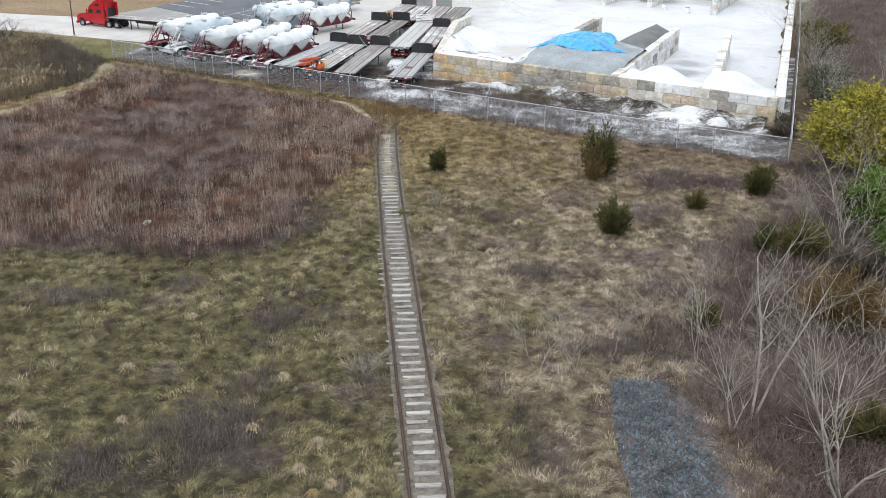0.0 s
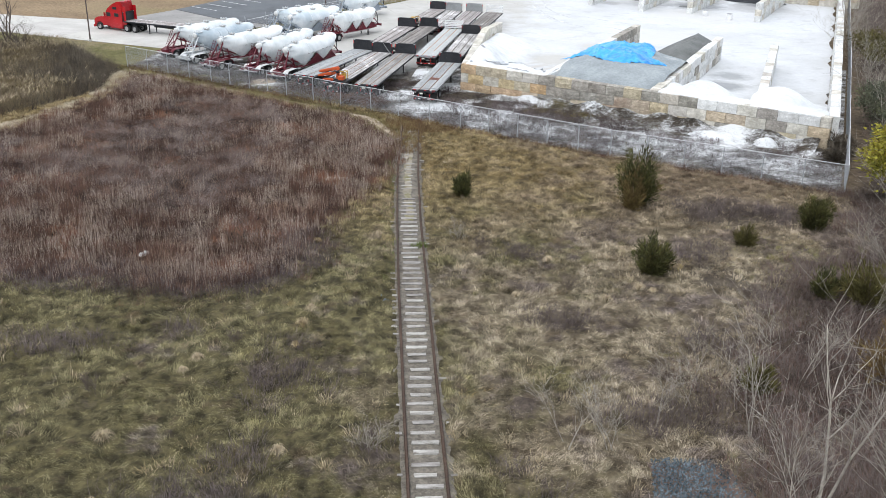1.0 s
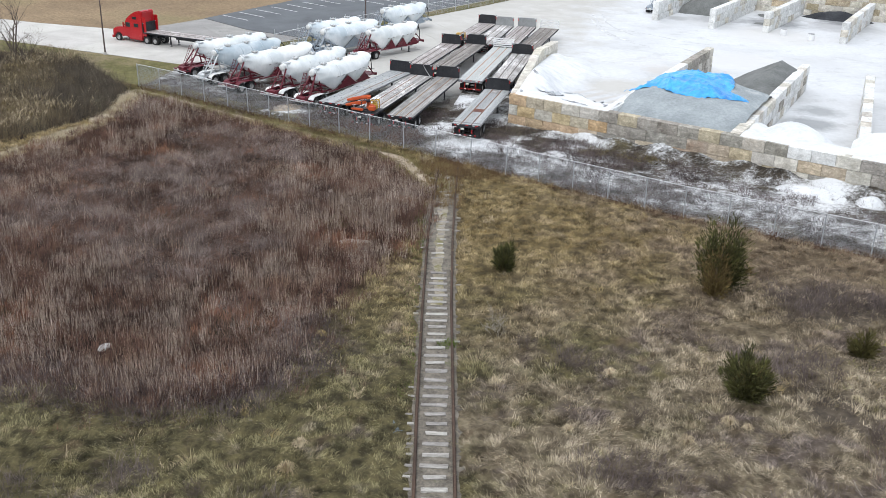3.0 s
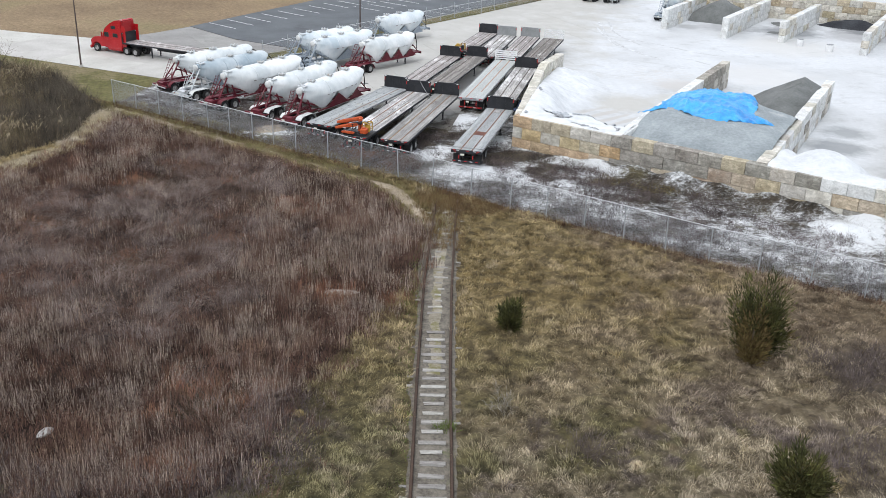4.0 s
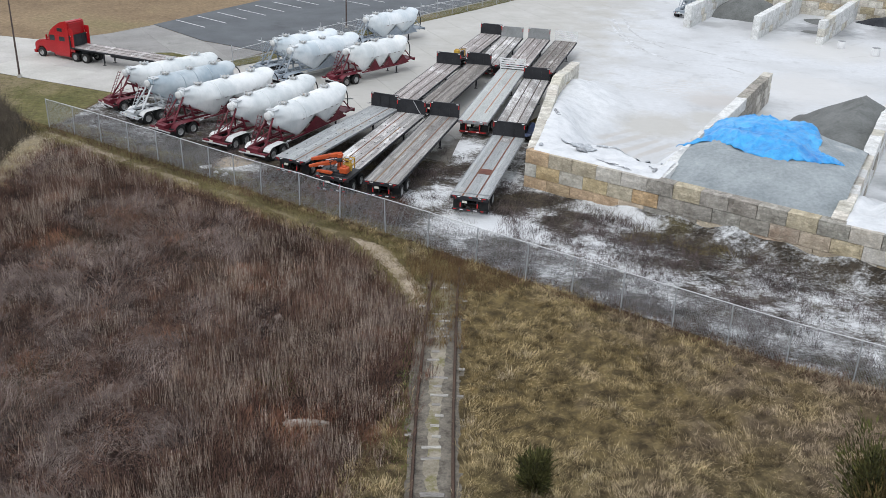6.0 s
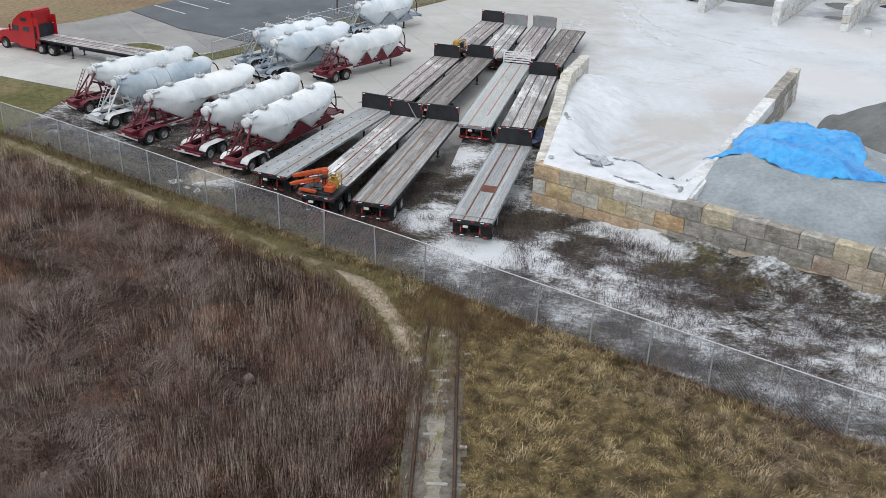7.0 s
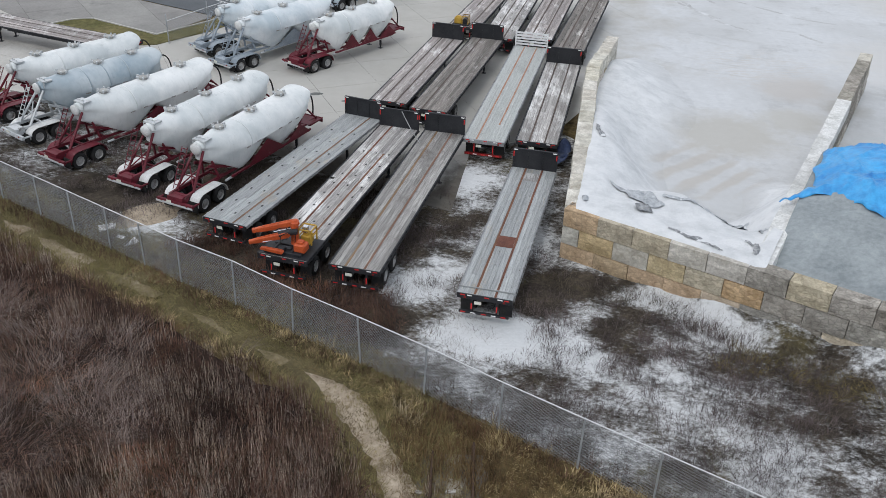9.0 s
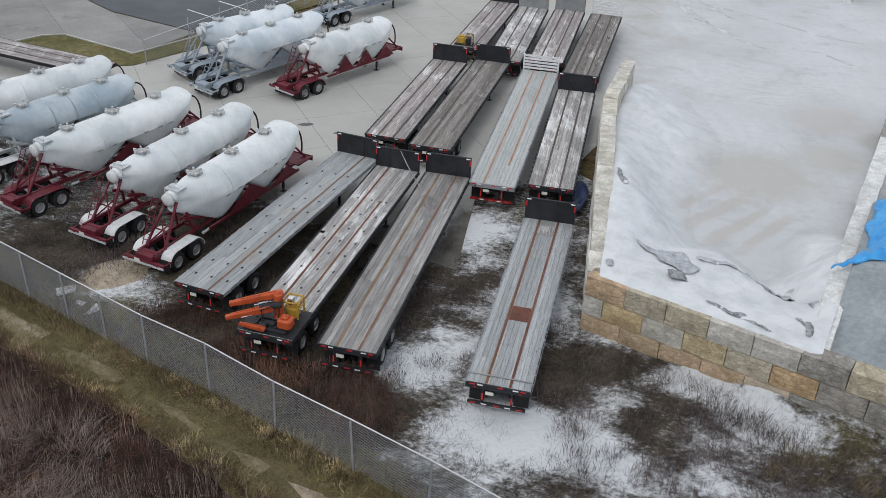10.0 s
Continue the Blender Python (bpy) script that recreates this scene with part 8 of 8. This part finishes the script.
# green tuft between the rails, and moss along the left rail
tuft = np.array([(5.0, 65.5)]) + rng.normal(0, 0.22, (10, 2))
FRESH = surface("fresh_green_blades", (0.07, 0.11, 0.02), (0.17, 0.2, 0.05), 0.5, 3, 0.9, bump=0, place="world", island=0.3)
lime = np.array([(30.2, 62.2)]) + rng.normal(0, 1, (120, 2)) * np.array([1.9, 1.6])
swards("green_patch", lime, 18, 0.28, 0.15, 0.025, surface("dull_lime_blades", (0.13, 0.125, 0.04), (0.36, 0.34, 0.12), 0.5, 3, 0.95, bump=0, place="world", island=0.3), "dull yellow-green grass beside cedar shrubs", "grass", rng, 0.3, 0.6)
patch_g = np.array([(-3.0, 82.7)]) + rng.normal(0, 0.8, (60, 2))
blades("green_patch", patch_g, 14, 0.3, 0.15, 0.03, FRESH, "small patch of fresh green among dead weeds", "grass", rng, 0.5)
blades("green_tuft", tuft, 22, 0.42, 0.12, 0.045, FRESH, "single green tuft growing between the rails", "grass", rng, 0.5)
pts = scatter(0, 3.6, 60, 92, 0.3)
pts = pts[(np.abs(pts[:, 0] - np.interp(pts[:, 1], [p[1] for p in RAIL_L], [p[0] for p in RAIL_L]) + 0.7) < 0.5) & (rng.random(len(pts)) < 0.7)]
blades("rail_side_grass", pts, 12, 0.22, 0.14, 0.045, FRESH, "green grass growing beside the rail", "grass", rng, 0.6)

# the weeds thin out into the turf along their edge
front = scatter(-12, 6, 99, 113, 0.3)
front = front[inside(front, [(-9.5, 109.4), (-6.5, 110.6), (-3.6, 108.0), (-1.0, 106.0), (2.0, 105.5), (3.2, 102.6), (1.6, 101.0), (-1.8, 103.0), (-4.6, 105.6), (-7.6, 107.9)])]
swards("trailer_end_weeds", front[wobble(front, 0.9, 2.0) > -0.45], 22, 0.6, 0.18, 0.02, WEED, "brown dead weeds between the fence and the trailers", "weeds", rng, 0.3, 0.35)
fringe = scatter(-48, 6, 54, 92, 0.3)
off = line_distance(fringe, WEEDS[:12])
fringe = fringe[(off < 3.2) & (rng.random(len(fringe)) < np.clip(0.95 - off / 3.0 + 0.5 * wobble(fringe, 0.5, 3.0), 0, 1)) & (fringe[:, 0] < 2.9)]
blades("weed_fringe", fringe, 14, 0.5, 0.2, 0.02, WEED, "thinning brown weeds at the edge of the turf", "weeds", rng, 0.4)
blades("fringe_stalks", fringe[rng.random(len(fringe)) < 0.5], 8, 0.6, 0.22, 0.016, LODGED, "greyish stalks at the edge of the weeds", "weeds", rng, 0.5, flow=0.5)

# crushed stone
pts = scatter(12, 19, 22, 41.8, 0.088)
pts = pts[inside(pts, [(12.1, 12), (12.7, 31), (13.2, 36), (14.2, 41.2), (17.0, 41.2), (18.4, 38), (18.2, 33), (18.2, 12)])]
pts = pts[rng.random(len(pts)) < np.clip(1.15 - (pts[:, 0] - 15.8 + 0.5 * wobble(pts, 0.9, 2.0)) / 2.0, 0.04, 1)]
n = len(pts)
corner = np.array([(1, 0, -0.5), (-0.5, 0.87, -0.5), (-0.5, -0.87, -0.5), (0, 0, 0.8)])
size = rng.uniform(0.03, 0.082, n)
v = corner[None] * size[:, None, None] + rng.normal(0, 0.02, (n, 4, 3))
ang = rng.uniform(0, 6.28, n)
c, s = np.cos(ang)[:, None], np.sin(ang)[:, None]
vx, vy = v[:, :, 0] * c - v[:, :, 1] * s + pts[:, :1], v[:, :, 0] * s + v[:, :, 1] * c + pts[:, 1:]
crown = 0.06 + 0.12 * np.clip(1 - np.abs(pts[:, 0] - 15) / 2.2, 0, 1)
v = np.stack([vx, vy, v[:, :, 2] + crown[:, None]], -1).reshape(-1, 3)
o = np.arange(n)[:, None, None] * 4 + np.array([(0, 1, 3), (1, 2, 3), (2, 0, 3)])[None]
tagged(new("crushed_stone", mesh_np("crushed_stone", v, o.reshape(-1, 3), STONES)), "bed of loose blue-grey crushed stone", "gravel", kind="stuff")


def twig_mesh(segs, mat, name):
    """Thin three-sided prisms from (p, q, r0, r1) segments."""
    p, q = np.array([s[0] for s in segs]), np.array([s[1] for s in segs])
    r0, r1 = np.array([s[2] for s in segs]), np.array([s[3] for s in segs])
    d = q - p
    d /= np.linalg.norm(d, axis=1)[:, None] + 1e-9
    a = np.cross(d, np.array([0.31, 0.87, 0.21]))
    a /= np.linalg.norm(a, axis=1)[:, None] + 1e-9
    b = np.cross(d, a)
    v = np.empty((len(segs), 6, 3))
    for k in range(3):
        t = 2 * math.pi * k / 3
        side = a * math.cos(t) + b * math.sin(t)
        v[:, k], v[:, 3 + k] = p + side * r0[:, None], q + side * r1[:, None]
    f = np.array([(0, 1, 4, 3), (1, 2, 5, 4), (2, 0, 3, 5)])
    o = np.arange(len(segs))[:, None, None] * 6 + f[None]
    return mesh_np(name, v.reshape(-1, 3), o.reshape(-1, 4), mat)


def branch_segments(h, seed, stems, spread, levels, trunk):
    r = random.Random(seed)
    segs, big = [], []

    def grow(p, d, length, rad, level):
        steps = 4 if level else 5
        for i in range(steps):
            d = (d + Vector((r.gauss(0, 0.13), r.gauss(0, 0.13), r.gauss(0.03, 0.06)))).normalized()
            q = p + d * (length / steps)
            ra, rb = rad * (1 - 0.75 * i / steps), rad * (1 - 0.75 * (i + 1) / steps)
            (big if level == 0 else segs).append((tuple(p), tuple(q), max(ra, 0.007), max(rb, 0.0055)))
            p = q
            if level < levels and i >= (1 if level == 0 else 0):
                for _ in range(r.choice((1, 2, 2)) if level == 0 else r.choice((0, 1, 1, 2)) if level == 1 else r.choice((0, 1))):
                    t = Vector((r.gauss(0, 1), r.gauss(0, 1), r.gauss(0.2, 0.4))).normalized()
                    nd = (d * (0.75 - 0.05 * level) + t * (0.62 + 0.1 * level)).normalized()
                    grow(p, nd, length * r.uniform(0.38, 0.62), rb * 0.62, level + 1)

    for k in range(stems):
        a = r.uniform(0, 6.28)
        lean = Vector((math.cos(a) * spread * r.uniform(0.4, 1.2), math.sin(a) * spread * r.uniform(0.4, 1.2), 1)).normalized()
        grow(Vector((r.gauss(0, 0.12), r.gauss(0, 0.12), -0.05)), lean, h * r.uniform(0.75, 1.0), trunk * r.uniform(0.7, 1.1), 0)
    return big, segs


def bare_tree(x, y, h, seed, stems=2, spread=0.3, levels=3, trunk=0.07, label="leafless pale grey sapling with fine twigs", mat=None):
    big, segs = branch_segments(h, seed, stems, spread, levels, trunk)
    ob = thing("bare_tree", pose(x, y, 0), label, "tree", "leafless trees")
    for k in range(0, len(big), 5):
        part("trunk", twig_mesh(big[k:k + 5], mat or BARK, "trunk"), None, ob)
    part("crown", twig_mesh(segs, mat or BARK, "crown"), None, ob)
    return ob


def sprays(pts, dirs, length, width, mat, name, per=1):
    """Small pointed leaf sprays at pts, along dirs."""
    n = len(pts)
    side = np.cross(dirs, rng.normal(0, 1, (n, 3)))
    side /= np.linalg.norm(side, axis=1)[:, None] + 1e-9
    L, W = length * rng.uniform(0.6, 1.3, n)[:, None], width * rng.uniform(0.6, 1.3, n)[:, None]
    v = np.empty((n, 4, 3))
    v[:, 0], v[:, 1], v[:, 2], v[:, 3] = pts - dirs * L * 0.3, pts + side * W, pts + dirs * L, pts - side * W
    o = np.arange(n)[:, None] * 4 + np.arange(4)[None]
    return mesh_np(name, v.reshape(-1, 3), o, mat)


def cedar(x, y, h, width, mat, label, count=2600, category="shrub", loose=0.25):
    """A ragged evergreen: many feathery plumes fan out and up from the base, with pointed tips and gaps between."""
    ob = thing("evergreen_shrub", pose(x, y, 0, 0, 0, rng.uniform(0, 360)), label, category, "evergreen shrubs")
    part("trunk", tubes([((0, 0, -0.05), (0, 0, h * 0.7))], 0.06, 6), DARK_BARK, ob)
    plumes = 36
    per = max(30, int(count * 1.7) // plumes)
    P, D = [], []
    for k in range(plumes):
        a = 2.4 * k + rng.normal(0, 0.3)
        lift = (k + 0.5) / plumes
        tip = np.array([math.cos(a), math.sin(a), 0.0]) * width * (0.42 + 1.25 * lift - 1.35 * lift ** 3) * rng.uniform(0.6, 1.25 + loose * 0.5)
        tip[2] = h * (0.22 + 0.75 * lift ** 0.9) * rng.uniform(0.7, 1.25)
        foot = np.array([tip[0] * 0.1, tip[1] * 0.1, h * 0.5 * lift * rng.uniform(0.3, 0.9)])
        along = tip - foot
        size = np.linalg.norm(along)
        t = rng.uniform(0.12, 1, per) ** 0.75
        bow = np.array([0, 0, -0.12 * size])
        fat = size * (0.04 + 0.17 * np.sin(np.clip(t, 0, 1) * math.pi * 0.86) ** 0.8) * (1 - 0.55 * t)
        off = rng.normal(0, 1, (per, 3)) * fat[:, None]
        P.append(foot + along * t[:, None] + bow * np.sin(t * math.pi)[:, None] + off)
        d = along / size * 0.9 + off / (fat[:, None] + 1e-6) * 0.28 + rng.normal(0, 0.16, (per, 3)) + np.array([0, 0, 0.15])
        D.append(d / np.linalg.norm(d, axis=1)[:, None])
    P = np.concatenate(P)
    P[:, 2] = np.clip(P[:, 2], 0.05, None)
    part("foliage", sprays(P, np.concatenate(D), 0.26, 0.03, mat, "foliage"), None, ob)
    return ob


def leafy_tree(x, y, h, radius, mat, label, count=9000, size=0.22, seed=1):
    """A tree with limbs and clumped leaf sprays at the limb ends, gaps between."""
    big, segs = branch_segments(h, seed, 1, 0.12, 2, 0.16)
    ob = thing("tree", pose(x, y, 0), label, "tree", "trees beside the yard")
    part("trunk", twig_mesh(big, DARK_BARK, "trunk"), None, ob)
    part("limb", twig_mesh(segs, DARK_BARK, "limb"), None, ob)
    clumps = 70
    c = rng.normal(0, 1, (clumps, 3))
    c /= np.linalg.norm(c, axis=1)[:, None]
    c *= rng.uniform(0.45, 1.0, clumps)[:, None] * np.array([radius, radius, h * 0.4])
    c[:, 2] += h * 0.58
    k = rng.integers(0, clumps, count)
    off = rng.normal(0, 1, (count, 3)) * np.array([0.42, 0.42, 0.24]) * radius * 0.3
    P = c[k] + off
    P[:, 2] = np.clip(P[:, 2], 0.2, None)
    d = off + rng.normal(0, 0.4, (count, 3)) + np.array([0, 0, 0.3])
    part("crown", sprays(P, d / np.linalg.norm(d, axis=1)[:, None], size, size * 0.3, mat, "crown"), None, ob)
    return ob


cedar(8.5, 74.9, 1.9, 0.75, CEDAR, "small dark green cedar bush in the field", 2200)
cedar(21.3, 73.2, 4.0, 1.6, CEDAR, "large dark green cedar bush with upright plumes", 6000)
cedar(20.7, 72.0, 2.9, 0.75, surface("browned_cedar", (0.07, 0.05, 0.018), (0.21, 0.15, 0.06), 0.7, 4, 0.9, bump=0, place="world", island=0.3), "brownish cedar branch beside the larger bush", 1600)
cedar(19.4, 60.8, 2.3, 1.25, CEDAR, "broad dark green cedar bush in dry grass", 3800)
cedar(32.6, 68.0, 2.8, 1.2, CEDAR, "dark green cedar bush near the fence corner", 3200)
cedar(26.7, 65.0, 1.5, 0.7, OLIVE_LEAF, "small olive-brown shrub in dry grass", 1000)
cedar(28.6, 56.9, 2.0, 0.8, CEDAR, "spiky dark olive cedar at the wood's edge", 1500)
cedar(30.9, 56.2, 2.4, 1.5, OLIVE_LEAF, "dull olive shrub at the wood's edge", 3000, loose=0.5)
cedar(20.8, 46.4, 1.7, 0.9, OLIVE_LEAF, "small dark olive shrub under a bare tree", 1200)
# This shrub is added, to make a dark patch among the trees.
cedar(33.0, 52.2, 1.8, 2.2, DARK_WEED, "low dark shrub added to darken the wood's floor", 4500, loose=0.6)
cedar(29.3, 46.8, 2.6, 2.5, surface("rusty_olive_foliage", (0.06, 0.04, 0.015), (0.19, 0.125, 0.05), 0.7, 4, 0.9, bump=0, place="world", island=0.4), "sprawling rusty olive shrub in the wood", 6000, loose=0.6)
cedar(25.0, 35.4, 1.6, 1.4, OLIVE_LEAF, "low olive shrub between bare trees", 2600, loose=0.6)
cedar(38.5, 62.5, 3.4, 2.0, CEDAR, "dark evergreen shrub below a yellow-green tree", 5000, loose=0.4)
cedar(40.5, 50, 3.4, 2.6, CEDAR, "dark evergreen shrub in the wood", 5000, loose=0.5)
cedar(41.5, 84, 1.4, 1.3, DARK_WEED, "dark bramble against the wall's end", 1800, loose=0.5)
cedar(43.2, 87, 1.6, 1.2, DARK_WEED, "dark bramble beside the side fence", 1800, loose=0.5)

# (x, y, height, stems, spread, trunk radius)
for i, (x, y, h, st, sp, tr) in enumerate(((10.8, 42.0, 3.0, 2, 0.3, 0.035), (12.6, 41.9, 2.6, 3, 0.3, 0.035), (15.1, 43.6, 2.8, 2, 0.3, 0.03), (16.9, 45.0, 2.8, 2, 0.3, 0.03), (19.2, 45.0, 2.8, 1, 0.2, 0.03),
                                          (19.2, 42.7, 5.4, 3, 0.3, 0.05), (20.1, 37.6, 8.2, 2, 0.28, 0.085), (18.8, 36.4, 4.6, 4, 0.45, 0.05), (21.2, 31.0, 7.4, 5, 0.5, 0.085), (24.9, 33.6, 7.2, 3, 0.4, 0.08), (33.4, 56.0, 4.6, 9, 0.75, 0.05),
                                          (35.9, 60.3, 6.4, 3, 0.8, 0.09), (28.0, 41.0, 4.6, 3, 0.5, 0.05), (29.5, 36.5, 6.0, 4, 0.4, 0.07), (26.0, 28.0, 6.0, 4, 0.4, 0.07), (37.0, 49.0, 5.5, 4, 0.5, 0.06), (23.6, 47.6, 2.8, 3, 0.5, 0.03))):
    bare_tree(x, y, h, 40 + i, st, sp, 3, tr)
for i, (x, y) in enumerate(((9.0, 64.8), (7.6, 66.3), (2.0, 42.3), (11.6, 63.0), (24, 68.5), (28, 71), (13.5, 58), (-5, 52), (-11, 47), (16, 53), (24, 57))):
    bare_tree(x, y, rng.uniform(0.8, 1.3), 80 + i, 6, 0.8, 2, 0.014, "low leafless twiggy bush in dry grass", BARK if i in (1, 2) else DARK_BARK)

for i, (x, y, h) in enumerate(((-44.4, 129.6, 6.5), (-42, 128, 3.5))):
    bare_tree(x, y, h, 150 + i, 3, 0.35, 3, 0.16, "dark leafless tree rising from the reeds", DARK_BARK)
leafy_tree(43.0, 72.5, 7.4, 4.8, YELLOW_PINE, "broad yellow-green tree beyond the side fence", 20000, 0.28, 3)
leafy_tree(37.0, 57.5, 5.6, 2.6, GREEN_PINE, "bright green pine at the wood's edge", 10000, 0.24, 4)
leafy_tree(36.0, 52.0, 5.0, 2.4, GREEN_PINE, "bright green pine among bare trees", 8000, 0.24, 9)
leafy_tree(50.5, 94.5, 5.0, 2.8, GREY_PINE, "grey-green sparse tree beside the fence", 7000, 0.2, 5)
leafy_tree(47.3, 84.5, 5.0, 2.6, GREY_PINE, "grey-green thin tree along the fence", 6000, 0.2, 6)
leafy_tree(63.0, 121.5, 5.0, 3.2, OLIVE_LEAF, "olive-green shrubby tree along the fence", 6000, 0.22, 7)
for i, (x, y, h) in enumerate(((49, 90, 5), (52, 99, 5), (56, 109, 5.5), (62, 126, 6), (66, 134, 6), (60, 100, 5.5), (70, 145, 7), (76, 156, 7))):
    bare_tree(x, y, h, 120 + i, 5, 0.5, 3, 0.06, "leafless grey tree beyond the side fence")
pts = scatter(36, 100, 40, 190, 0.95)
pts = pts[inside(pts, [(30, 36), (33, 58), (39.5, 74), (48, 92), (61.5, 121), (86, 175), (120, 170), (100, 60), (60, 30)])]
blades("woodland_brush", pts, 16, 0.9, 0.5, 0.05, TWIGGY, "grey-brown undergrowth beyond the side fence", "brush", rng, 0.6)

# ---------------------------------------------------------------- concrete slabs of yard and road
slabs(yard, YARD, 4.6, math.radians(22), 0.046, BAY)
slabs(apron, APRON, 4.8, math.radians(30), 0.040, CONCRETE_DARK)
slabs(road, ROAD, 5.2, math.radians(-24), 0.038, CONCRETE)
